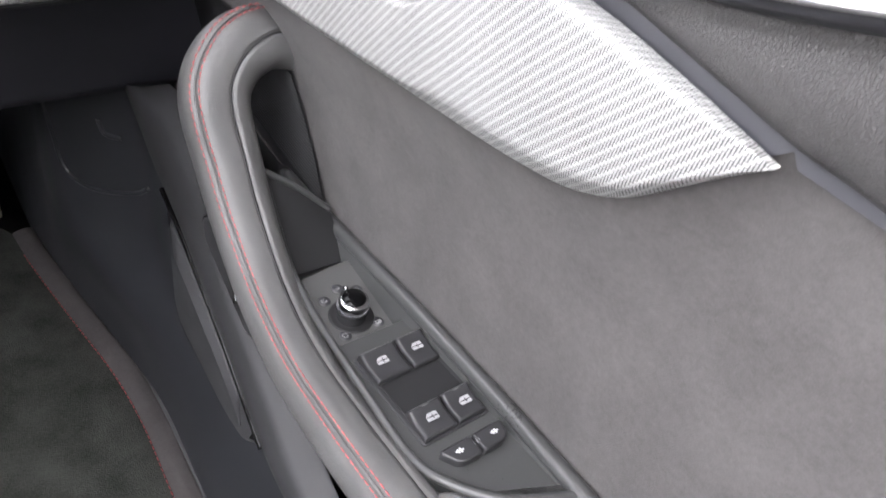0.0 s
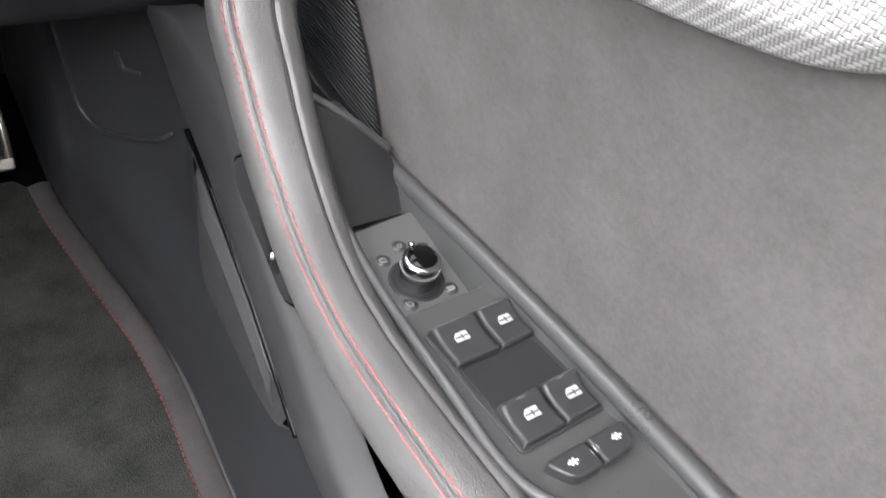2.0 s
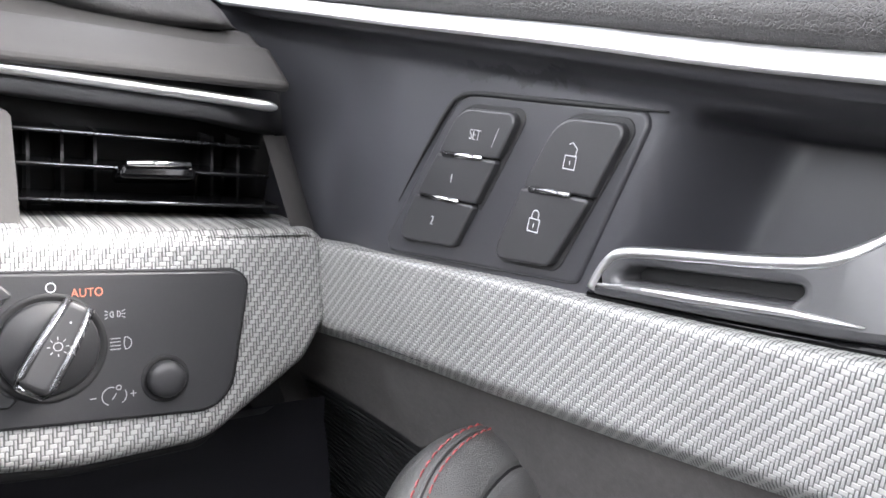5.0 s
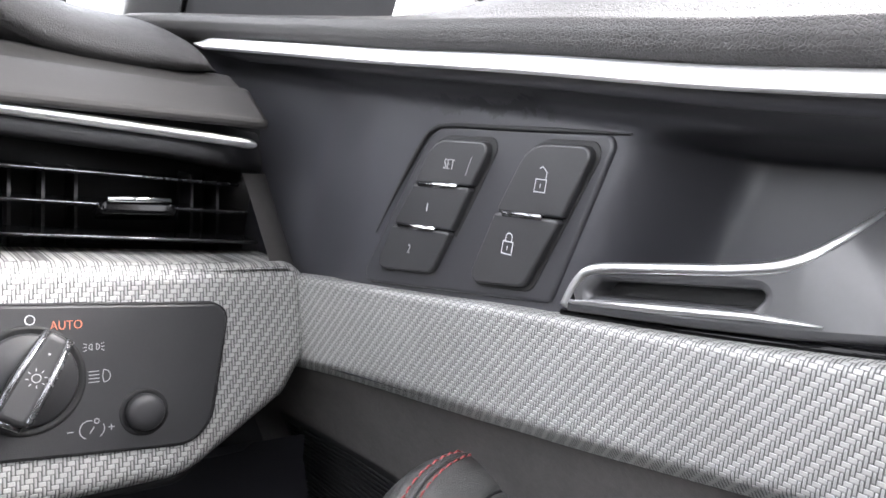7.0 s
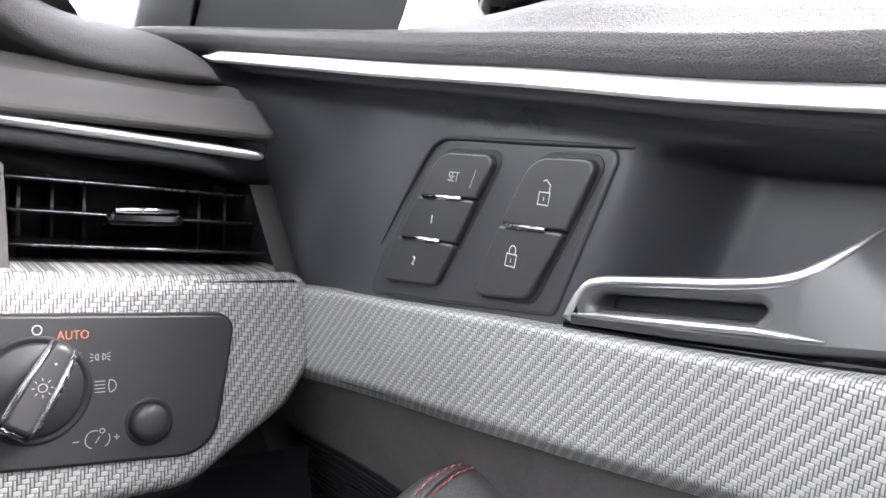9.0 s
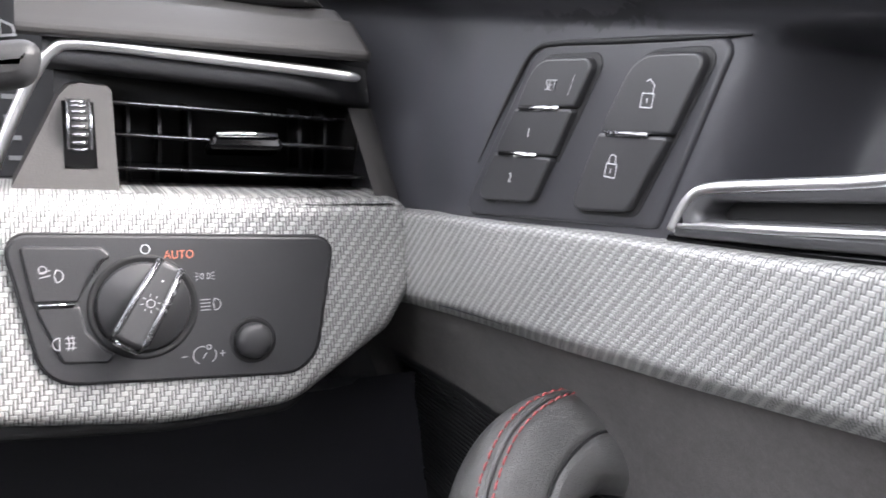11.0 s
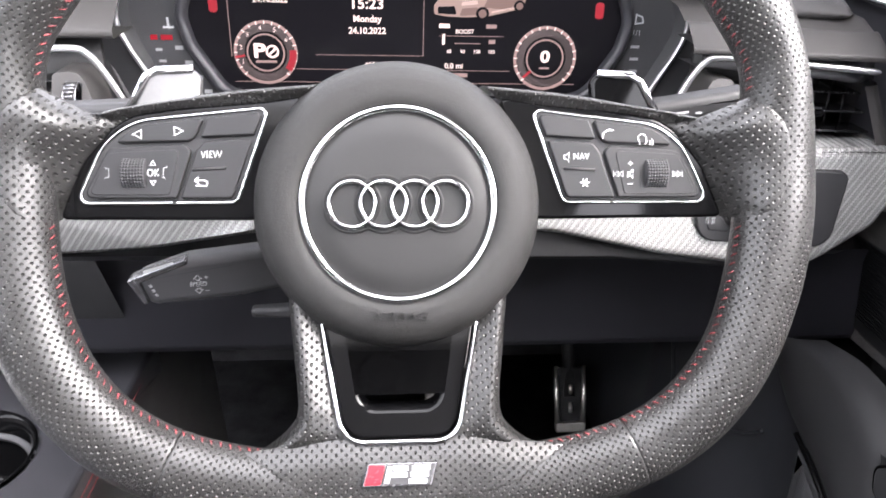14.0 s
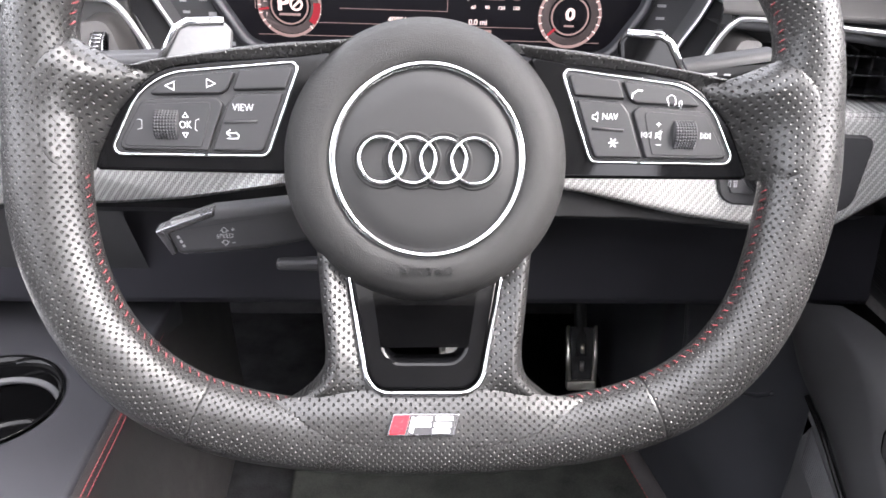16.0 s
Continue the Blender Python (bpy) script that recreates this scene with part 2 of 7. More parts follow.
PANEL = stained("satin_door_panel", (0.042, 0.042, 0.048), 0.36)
SUEDE = suede("grey_suede", (0.0825, 0.0778, 0.0768))
SUEDE_DARK = suede("dark_suede", (0.06, 0.055, 0.055))
CARPET = carpet_mat("grey_carpet", (0.042, 0.044, 0.040))
CARPET_DARK = carpet_mat("black_carpet", (0.055, 0.055, 0.058))
RED = plain("red_thread", (0.46, 0.11, 0.11), 0.7, grain=0.0001, scale=3000)
REDDARK = plain("dark_red_thread", (0.24, 0.035, 0.04), 0.7, grain=0.0001, scale=3000)
PRINT = plain("white_print", (0.56, 0.57, 0.58), 0.6)
PRINT_DIM = plain("grey_print", (0.36, 0.36, 0.37), 0.6)
PRINT_RED = plain("orange_red_print", (0.78, 0.24, 0.14), 0.6)
BADGE_RED = plain("badge_red", (0.60, 0.02, 0.03), 0.25)
HEADLINER = plain("grey_headlining", (0.42, 0.41, 0.40), 0.95, grain=0.0003, scale=900)
SCREEN = plain("screen_glass", (0.006, 0.0055, 0.007), 0.20, spec=0.2, var=0.02)
LIT = glow("lit_display_marks", (1.0, 0.80, 0.76), 2.0)
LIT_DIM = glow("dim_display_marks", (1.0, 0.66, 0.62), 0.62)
LIT_RED = glow("lit_red_marks", (1.0, 0.015, 0.05), 0.62)
LIT_YELLOW = glow("lit_yellow_mark", (1.0, 0.75, 0.05), 0.9)


# ---- builders ----
BASE = {}


def thing(name, label, category, base=(0, 0, 0), m=None, group="", kind=""):
    """An Empty that carries parts. With a base its parts are given in world places, with m in its own frame."""
    ob = tagged(new(name), label, category, group, kind)
    ob.empty_display_size = 0.02
    if m is not None:
        ob.matrix_basis = m
    else:
        ob.location = base
        BASE[ob.name] = Matrix.Translation(base).inverted()
    return ob


def adopt(ob, parent):
    if parent is not None:
        ob.parent = parent
        if parent.name in BASE:
            ob.matrix_parent_inverse = BASE[parent.name]
    return ob


def part(name, bm, mat, parent, label="", smooth=True):
    me = bpy.data.meshes.new(name)
    for f in bm.faces:
        f.smooth = smooth
    bmesh.ops.recalc_face_normals(bm, faces=bm.faces)
    bm.to_mesh(me)
    bm.free()
    me.materials.append(mat)
    return tagged(adopt(new(name, me), parent), label)


def solo(name, bm, mat, label, category, kind="", group=""):
    return tagged(part(name, bm, mat, None), label, category, group, kind)


def smoothstep(a, b, x):
    t = min(max((x - a) / (b - a), 0.0), 1.0)
    return t * t * (3 - 2 * t)


def curve_at(knots, x):
    """Smooth value at x through sorted (x, value) knots."""
    ks = sorted(knots)
    if x <= ks[0][0]:
        return ks[0][1]
    if x >= ks[-1][0]:
        return ks[-1][1]
    i = max(k for k in range(len(ks) - 1) if ks[k][0] <= x)
    (x0, y0), (x1, y1) = ks[i], ks[i + 1]
    xm, ym = ks[i - 1] if i else (2 * x0 - x1, 2 * y0 - y1)
    xp, yp = ks[i + 2] if i + 2 < len(ks) else (2 * x1 - x0, 2 * y1 - y0)
    h, t = x1 - x0, (x - x0) / (x1 - x0)
    m0, m1 = (y1 - ym) / (x1 - xm) * h, (yp - y0) / (xp - x0) * h
    return (2 * t**3 - 3 * t * t + 1) * y0 + (t**3 - 2 * t * t + t) * m0 + (-2 * t**3 + 3 * t * t) * y1 + (t**3 - t * t) * m1


def spline(pts, n, closed=False):
    """n points along a smooth line through pts."""
    p = [Vector(q) for q in pts]
    segs = len(p) if closed else len(p) - 1
    res = []
    for k in range(n):
        s = k / n * segs if closed else k / (n - 1) * segs
        i = min(int(s), segs - 1)
        t = s - i
        if closed:
            a, b, c, d = p[i - 1], p[i % len(p)], p[(i + 1) % len(p)], p[(i + 2) % len(p)]
        else:
            a, b, c = p[max(i - 1, 0)], p[i], p[i + 1]
            d = p[min(i + 2, len(p) - 1)]
        res.append(0.5 * ((2 * b) + (c - a) * t + (2 * a - 5 * b + 4 * c - d) * t * t + (3 * b - a - 3 * c + d) * t**3))
    return res


def rounded(poly, r, n=6):
    """Polygon (2D, either turn) with its corners rounded; r is one radius or one for each corner."""
    res = []
    k = len(poly)
    rs = r if isinstance(r, (list, tuple)) else [r] * k
    for i in range(k):
        p, a, b = Vector(poly[i]), Vector(poly[i - 1]), Vector(poly[(i + 1) % k])
        da, db = (a - p), (b - p)
        la, lb = da.length, db.length
        da, db = da / la, db / lb
        half = da.angle(db) / 2
        if rs[i] <= 0 or half > radians(88):
            res.append(p)
            continue
        t = min(rs[i] / math.tan(half), la * 0.48, lb * 0.48)
        rr = t * math.tan(half)
        c = p + (da + db).normalized() * (rr / math.sin(half))
        s, e = p + da * t - c, p + db * t - c
        ang = s.angle_signed(e) if s.length > 1e-9 else 0
        for q in range(n + 1):
            w = -ang * q / n
            res.append(c + Vector((s.x * math.cos(w) - s.y * math.sin(w), s.x * math.sin(w) + s.y * math.cos(w))))
    area = sum(res[i - 1].x * res[i].y - res[i].x * res[i - 1].y for i in range(len(res)))
    return res if area > 0 else res[::-1]


def inset(pts, d):
    """Outline moved inward by d (counter-clockwise outline)."""
    res = []
    for i, p in enumerate(pts):
        a, b = (p - pts[i - 1]), (pts[(i + 1) % len(pts)] - p)
        na, nb = Vector((-a.y, a.x)).normalized() if a.length > 1e-9 else None, Vector((-b.y, b.x)).normalized() if b.length > 1e-9 else None
        na, nb = na or nb or Vector((0, 0)), nb or na or Vector((0, 0))
        nn = (na + nb)
        nn = nn.normalized() if nn.length > 1e-6 else na
        res.append(p + nn * (d / max(nn.dot(na), 0.5)))
    return res


def plate(outer, z0, z1, bevel=0.0, holes=(), steps=3, m=None, warp=None, bm=None):
    """A plate from z0 to z1 with a rounded upper edge. Outlines lie in the local xy plane. UV map in metres."""
    bm = bm or bmesh.new()
    uv = bm.loops.layers.uv.verify()
    made, tops = [], []
    for idx, line in enumerate([outer, *holes]):
        pts = [Vector(p[:2]) for p in line]
        area = sum(pts[i - 1].x * pts[i].y - pts[i].x * pts[i - 1].y for i in range(len(pts)))
        if area < 0:
            pts = pts[::-1]
        sgn = 1 if idx == 0 else -1
        rings = [[Vector((p.x, p.y, z0)) for p in pts]]
        if bevel > 0:
            for k in range(steps + 1):
                w = k / steps * math.pi / 2
                o = inset(pts, sgn * bevel * (1 - math.cos(w)))
                rings.append([Vector((p.x, p.y, z1 - bevel + bevel * math.sin(w))) for p in o])
        else:
            rings.append([Vector((p.x, p.y, z1)) for p in pts])
        vr = [[bm.verts.new(p) for p in r] for r in rings]
        made += [v for r in vr for v in r]
        for r0, r1 in zip(vr, vr[1:]):
            for i in range(len(r0)):
                bm.faces.new((r0[i - 1], r0[i], r1[i], r1[i - 1]))
        tops.append(vr[-1])
    if not holes:
        bmesh.ops.triangulate(bm, faces=[bm.faces.new(tops[0])])
    else:
        es = [bm.edges.get((t[i - 1], t[i])) for t in tops for i in range(len(t))]
        bmesh.ops.triangle_fill(bm, edges=es, use_beauty=True)
    for t in tops:
        for i in range(len(t)):
            bm.edges.get((t[i - 1], t[i])).smooth = False
    own = set(made)
    for f in bm.faces:
        if f.verts[0] in own:
            for lp in f.loops:
                lp[uv].uv = (lp.vert.co.x, lp.vert.co.y)
    for v in made:
        if warp:
            v.co = warp(v.co)
        if m is not None:
            v.co = m @ v.co
    return bm


def grid(fn, nu, nv, closed_u=False, closed_v=False, uvs=None, bm=None):
    """Surface from fn(s, t), s and t in 0..1; uvs(s, t) gives metres."""
    bm = bm or bmesh.new()
    uv = bm.loops.layers.uv.verify()
    cu, cv = (nu if closed_u else nu + 1), (nv if closed_v else nv + 1)
    vs = [[bm.verts.new(fn(i / nu, j / nv)) for j in range(cv)] for i in range(cu)]
    for i in range(nu):
        for j in range(nv):
            a, b = (i + 1) % cu, (j + 1) % cv
            f = bm.faces.new((vs[i][j], vs[a][j], vs[a][b], vs[i][b]))
            if uvs:
                for lp, (s, t) in zip(f.loops, ((i, j), (i + 1, j), (i + 1, j + 1), (i, j + 1))):
                    lp[uv].uv = uvs(s / nu, t / nv)
    return bm


def extrude_profile(profile, ax0, ax1, n=1, axis="x", thick=0.0, warp=None, bm=None, closed=False):
    """A line of (a, b) points swept along an axis: for x it lies in (y, z), for y in (x, z)."""
    def fn(s, t):
        i = min(int(round(t * (len(profile) - 1))), len(profile) - 1) if not closed else int(round(t * len(profile))) % len(profile)
        a, b = profile[i]
        q = ax0 + (ax1 - ax0) * s
        p = Vector((q, a, b)) if axis == "x" else Vector((a, q, b))
        return warp(p) if warp else p
    return grid(fn, n, len(profile) if closed else len(profile) - 1, closed_v=closed, bm=bm, uvs=lambda s, t: (ax0 + (ax1 - ax0) * s, t * 0.2))


def tube(path, radii, seg=12, closed=False, flat=1.0, up=(0, 0, 1), caps=True, bm=None):
    """A round or flattened tube along points; radii is one number or one for each point."""
    bm = bm or bmesh.new()
    pts = [Vector(p) for p in path]
    rs = radii if isinstance(radii, (list, tuple)) else [radii] * len(pts)
    rings = []
    for i, p in enumerate(pts):
        a = pts[i - 1] if (i or closed) else p
        b = pts[(i + 1) % len(pts)] if (i < len(pts) - 1 or closed) else p
        t = (b - a).normalized()
        side = t.cross(Vector(up))
        side = side.normalized() if side.length > 1e-5 else t.orthogonal().normalized()
        n = side.cross(t).normalized()
        rings.append([bm.verts.new(p + side * (rs[i] * math.cos(w)) + n * (rs[i] * flat * math.sin(w))) for w in [2 * math.pi * k / seg for k in range(seg)]])
    last = len(rings) if closed else len(rings) - 1
    for i in range(last):
        r0, r1 = rings[i], rings[(i + 1) % len(rings)]
        for k in range(seg):
            bm.faces.new((r0[k - 1], r0[k], r1[k], r1[k - 1]))
    if caps and not closed:
        bm.faces.new(rings[0])
        bm.faces.new(rings[-1][::-1])
    return bm


def lathe(profile, seg=64, m=None, bm=None):
    """Profile of (radius, height) turned round local z."""
    bm = bm or bmesh.new()
    fresh, prev = [], None
    for r, z in profile:
        if r < 1e-7:
            ring = [bm.verts.new((0, 0, z))]
        else:
            ring = [bm.verts.new((r * math.cos(2 * math.pi * k / seg), r * math.sin(2 * math.pi * k / seg), z)) for k in range(seg)]
        fresh += ring
        if prev:
            if len(prev) == 1 and len(ring) > 1:
                for k in range(seg):
                    bm.faces.new((prev[0], ring[k - 1], ring[k]))
            elif len(ring) == 1 and len(prev) > 1:
                for k in range(seg):
                    bm.faces.new((prev[k - 1], prev[k], ring[0]))
            else:
                for k in range(seg):
                    bm.faces.new((prev[k - 1], prev[k], ring[k], ring[k - 1]))
        prev = ring
    if m is not None:
        for v in fresh:
            v.co = m @ v.co
    return bm


def box(lo, hi, bevel=0.0, seg=2, bm=None):
    lo, hi = Vector(lo), Vector(hi)
    bm = bm or bmesh.new()
    r = bmesh.ops.create_cube(bm, size=1.0)
    for v in r["verts"]:
        v.co = Vector([lo[k] + (hi[k] - lo[k]) * (v.co[k] + 0.5) for k in range(3)])
    if bevel:
        es = list({e for v in r["verts"] for e in v.link_edges})
        bmesh.ops.bevel(bm, geom=es, offset=bevel, segments=seg, profile=0.5, affect="EDGES", clamp_overlap=True)
    return bm


def ribbon(lines, w, m, h=0.00012, bm=None, closed=False):
    """Printed strokes: flat bars of width w along 2D lines, on the plane of m."""
    w = w * 0.74 if w < 0.0012 else w
    bm = bm or bmesh.new()
    for ln in lines:
        shut = len(ln) > 2 and ln[0] == ln[-1]
        pts = [Vector(p) for p in (ln[:-1] if shut else ln)]
        k = len(pts)
        side = []
        for i, p in enumerate(pts):
            a = pts[i - 1] if (i or shut) else p
            b = pts[(i + 1) % k] if (i < k - 1 or shut) else p
            d0, d1 = (p - a), (b - p)
            d = (d0.normalized() if d0.length > 1e-9 else Vector((0, 0))) + (d1.normalized() if d1.length > 1e-9 else Vector((0, 0)))
            d = d.normalized() if d.length > 1e-9 else Vector((1, 0))
            nn = Vector((-d.y, d.x))
            ref = d1 if d1.length > 1e-9 else d0
            rn = Vector((-ref.y, ref.x)).normalized()
            side.append(nn * (w / 2 / max(nn.dot(rn), 0.5)))
        top = [(bm.verts.new(m @ Vector((*(p + s), h))), bm.verts.new(m @ Vector((*(p - s), h)))) for p, s in zip(pts, side)]
        for i in range(k if shut else k - 1):
            a, b = top[i], top[(i + 1) % k]
            bm.faces.new((a[0], a[1], b[1], b[0]))
    return bm


def arc(cx, cy, r, a0, a1, n=12):
    return [(cx + r * math.cos(radians(a0 + (a1 - a0) * k / n)), cy + r * math.sin(radians(a0 + (a1 - a0) * k / n))) for k in range(n + 1)]


def loop(cx, cy, r, n=18):
    pts = arc(cx, cy, r, 0, 360, n)
    pts[-1] = pts[0]
    return pts


def lettering(name, words, size, mat, parent, m, squeeze=1.0, raised=0.00012, label="", bold=-0.016):
    """Words as a thin mesh, centred on m's origin."""
    cu = bpy.data.curves.new(name, "FONT")
    cu.body, cu.size, cu.align_x, cu.align_y = words, size, "CENTER", "CENTER"
    cu.extrude, cu.resolution_u = raised, 3
    cu.offset = bold * size
    tmp = new("lettering", cu)
    me = bpy.data.meshes.new_from_object(tmp.evaluated_get(bpy.context.evaluated_depsgraph_get()))
    bpy.data.objects.remove(tmp)
    bpy.data.curves.remove(cu)
    me.transform(m @ Matrix.Diagonal((squeeze, 1, 1, 1)))
    me.materials.clear()
    me.materials.append(mat)
    return tagged(adopt(new(name, me), parent), label)


def face_frame(origin, x_dir, normal):
    z = Vector(normal).normalized()
    x = Vector(x_dir)
    x = (x - z * x.dot(z)).normalized()
    y = z.cross(x)
    return Matrix(((x.x, y.x, z.x, origin[0]), (x.y, y.y, z.y, origin[1]), (x.z, y.z, z.z, origin[2]), (0, 0, 0, 1)))


def stitches(path, normals, length, gap, width, slant=0.0, bm=None):
    """Short thread ends along a line of points."""
    bm = bm or bmesh.new()
    pts = [Vector(p) for p in path]
    acc, nxt = 0.0, 0.0
    for i in range(len(pts) - 1):
        seg = (pts[i + 1] - pts[i])
        ln = seg.length
        while nxt <= acc + ln and ln > 0:
            t = (nxt - acc) / ln
            p, d = pts[i].lerp(pts[i + 1], t), seg / ln
            n = Vector(normals[i])
            s = d.cross(n).normalized()
            a, b = p - d * length / 2 - s * slant / 2, p + d * length / 2 + s * slant / 2
            tube([a + n * width * 0.2, a.lerp(b, 0.5) + n * width * 0.9, b + n * width * 0.2], [width * 0.4, width * 0.55, width * 0.4], 6, up=n, bm=bm)
            nxt += length + gap
        acc += ln
    return bm


# ---- the cabin shell ----
FLOOR = 0.40
solo("floor", box((-0.75, -1.5, FLOOR - 0.05), (0.40, 0.62, FLOOR)), CARPET_DARK, "black carpeted car floor", "floor", "structure")
solo("ground", box((-60, -60, -0.06), (60, 60, 0.0)), plain("pale_concrete", (0.55, 0.54, 0.52), 0.9, grain=0.003, scale=60, cloud=0.8), "pale dry concrete yard outside the car", "ground", "structure")
roof_hole = rounded([(-0.76, -0.74), (0.16, -0.74), (0.16, 0.02), (-0.76, 0.02)], 0.06, 5)
solo("ceiling", plate(rounded([(-1.04, -1.62), (0.40, -1.62), (0.40, 0.30), (-1.04, 0.30)], 0.03, 4), 1.42, 1.46, 0.004, holes=[roof_hole]), HEADLINER, "light grey fabric headlining with a glass roof opening", "ceiling", "structure")
# Out of view; both raised to keep sky light out at the left and rear.
solo("wall_left", box((-1.12, -1.6, 0.35), (-1.05, 0.62, 1.10), 0.01), HARD, "unseen dark plastic passenger side lining, raised against sky light", "wall", "structure")
solo("wall_rear", box((-1.12, -1.7, 0.35), (0.42, -1.62, 1.44), 0.01), HARD, "unseen dark wall behind the seats, closed against rear light", "wall", "structure")
solo("wall_front", box((-1.12, 0.60, 0.35), (0.42, 0.66, 0.93), 0.01), CARPET_DARK, "black footwell bulkhead lining", "wall", "structure")


def pillar(name, a, b, w, label):
    bm = tube(spline([a, Vector(a).lerp(Vector(b), 0.5) + Vector((0.01, 0, 0.01)), b], 8), w, 12, flat=0.6)
    return solo(name, bm, SOFT, label, "pillar", "structure")


pillar("pillar_rear_left", (-1.07, -0.7, 1.0), (-1.03, -0.72, 1.42), 0.06, "dark lined door pillar")
pillar("pillar_rear_right", (0.43, -0.42, 0.97), (0.40, -0.47, 1.42), 0.06, "dark lined door pillar")
pillar("pillar_front_left", (-1.07, 0.66, 0.98), (-1.0, 0.22, 1.42), 0.04, "dark lined windscreen pillar")

solo("wall_right", box((0.402, -1.6, 0.35), (0.43, 0.66, 0.965), 0.004), DARK, "dark outer skin of the door", "wall", "structure")

# ---- driver's door ----
def strip_z(y):
    if y < -0.0675:
        return 0.9503 + 0.043 * (y + 0.0675) + 1.1 * (-0.0675 - y) ** 2
    return curve_at([(-0.0675, 0.9503), (-0.034, 0.9518), (0.0213, 0.9558), (0.106, 0.9608), (0.16, 0.9643), (0.229, 0.9680), (0.30, 0.9690)], y)


def door_x(y, z):
    """Inner face of the door: flat beside the driver, swinging in towards the dash."""
    return 0.3442 - 0.01 * y - 0.9 * max(y - 0.06, 0.0) ** 2 + 0.1 * (z - 0.92)


def cove(y, z):
    """How far the top of the panel sweeps inward to meet the sill."""
    deep = 0.012 - 0.008 * smoothstep(0.12, 0.23, y)
    top = strip_z(y)
    return deep * smoothstep(top - 0.012, top - 0.001, z)


def door_warp(p):
    """From door outline space (rearward, up, inward) to the world."""
    return Vector((door_x(-p.x, p.y) - p.z, -p.x, p.y))


def on_door(y, z, out=0.0):
    k = 0.01 + 1.8 * max(y - 0.06, 0.0)
    return face_frame((door_x(y, z) - out, y, z), (0, -1, 0), (-1, -k, 0.1))


door = thing("driver_door", "closed dark grey car door lining with suede insert and silver weave trim", "car door", (0.385, -0.2, 0.42))

# window sill pad
def pad_at(s, t):
    y = 0.300 - 0.99 * s
    zc = strip_z(y) + 0.004
    r = smoothstep(0.14, 0.02, y)
    prof = [(0.0035, 0.0), (0.001, 0.0012), (-0.0022, 0.0040), (-0.0028, 0.0078), (-0.0014, 0.0110), (0.0022, 0.0126 + 0.0008 * r), (0.012, 0.0130 + 0.0085 * r), (0.030, 0.0132 + 0.0175 * r), (0.055, 0.0132 + 0.0235 * r), (0.07, 0.0100 + 0.0200 * r)]
    f = t * (len(prof) - 1)
    i = min(int(f), len(prof) - 2)
    a, b = prof[i], prof[i + 1]
    k = f - i
    end = smoothstep(0.0, 0.02, s)
    dx, dz = a[0] + (b[0] - a[0]) * k, a[1] + (b[1] - a[1]) * k
    return Vector((door_x(y, zc) - cove(y, zc) + dx, y, zc + dz * (0.6 + 0.4 * end)))


part("sill_pad", grid(pad_at, 60, 27, uvs=lambda s, t: (s, t)), PADHIDE, door, "grained black leatherette window sill pad")

# bright strip below the pad, with a satin lower lip
def strip_at(s, t):
    y = 0.232 - 0.917 * s
    e = smoothstep(0.0, 0.012, s)
    zc = strip_z(y) + 0.0022
    k = 2 * t - 1
    rnd = (1 - abs(k) ** 6) * 0.0012
    return Vector((door_x(y, zc) - cove(y, zc) + 0.0012 - 0.0030 * e + 0.0022 * k - rnd, y, zc + 0.0030 * k * (0.25 + 0.75 * e) + rnd * 0.4))


part("bright_strip", grid(strip_at, 80, 14), ALU, door, "polished aluminium strip")


def lip_at(s, t):
    y = 0.226 - 0.911 * s
    zc = strip_z(y)
    k = min(t / 0.66, 1.0)
    return Vector((door_x(y, zc) - cove(y, zc) - 0.0009 + 0.0010 * k + (0.0032 if t > 0.9 else 0.0), y, zc - 0.0004 - 0.0036 * k * smoothstep(0, 0.03, s)))


part("strip_lip", grid(lip_at, 60, 3), SATIN, door, "satin grey lower lip")

BOT = [(0.20, 0.826), (0.15, 0.833), (0.115, 0.8375), (0.071, 0.8427), (0.04, 0.8467), (0.0165, 0.8502), (-0.005, 0.8532), (-0.03, 0.8572), (-0.062, 0.8625), (-0.096, 0.8685), (-0.130, 0.8738), (-0.150, 0.8775), (-0.163, 0.8803), (-0.1855, 0.8866), (-0.204, 0.8972), (-0.218, 0.9120), (-0.229, 0.9240), (-0.2385, 0.9338)]
TOP = [(0.20, 0.867), (0.15, 0.8738), (0.1335, 0.8757), (0.084, 0.8808), (0.0526, 0.8845), (0.0265, 0.8877), (0.0043, 0.890), (-0.034, 0.8942), (-0.062, 0.8978), (-0.0787, 0.9003), (-0.092, 0.9037), (-0.102, 0.9102), (-0.110, 0.920), (-0.120, 0.935), (-0.135, 0.9405), (-0.1755, 0.9408), (-0.2024, 0.9386), (-0.2217, 0.9363), (-0.2385, 0.9340)]

# upper panel with the scoop behind the release handle
def scoop(y, z):
    front = -0.0051 + (0.9411 - z) * 0.267
    a = smoothstep(0.0, 0.022, front - y) * smoothstep(0.0, 0.012, y + 0.136)
    top = 0.9432
    return a * smoothstep(0.0, 0.006, top - z)


def panel_at(s, t):
    y = 0.258 - 0.93 * s
    low = curve_at(BOT, y) + 0.004 if y > -0.2385 else 0.934 - 0.02 * (y + 0.2385)
    z = strip_z(y) - 0.0020 + t * (low - strip_z(y) + 0.0020)
    groove = math.exp(-((z - strip_z(y) + 0.0072) / 0.0007) ** 2) * 0.0011
    return Vector((door_x(y, z) - cove(y, z) + 0.0012 + 0.034 * scoop(y, z) + groove + 0.009 * smoothstep(0.105, 0.16, y), y, z))


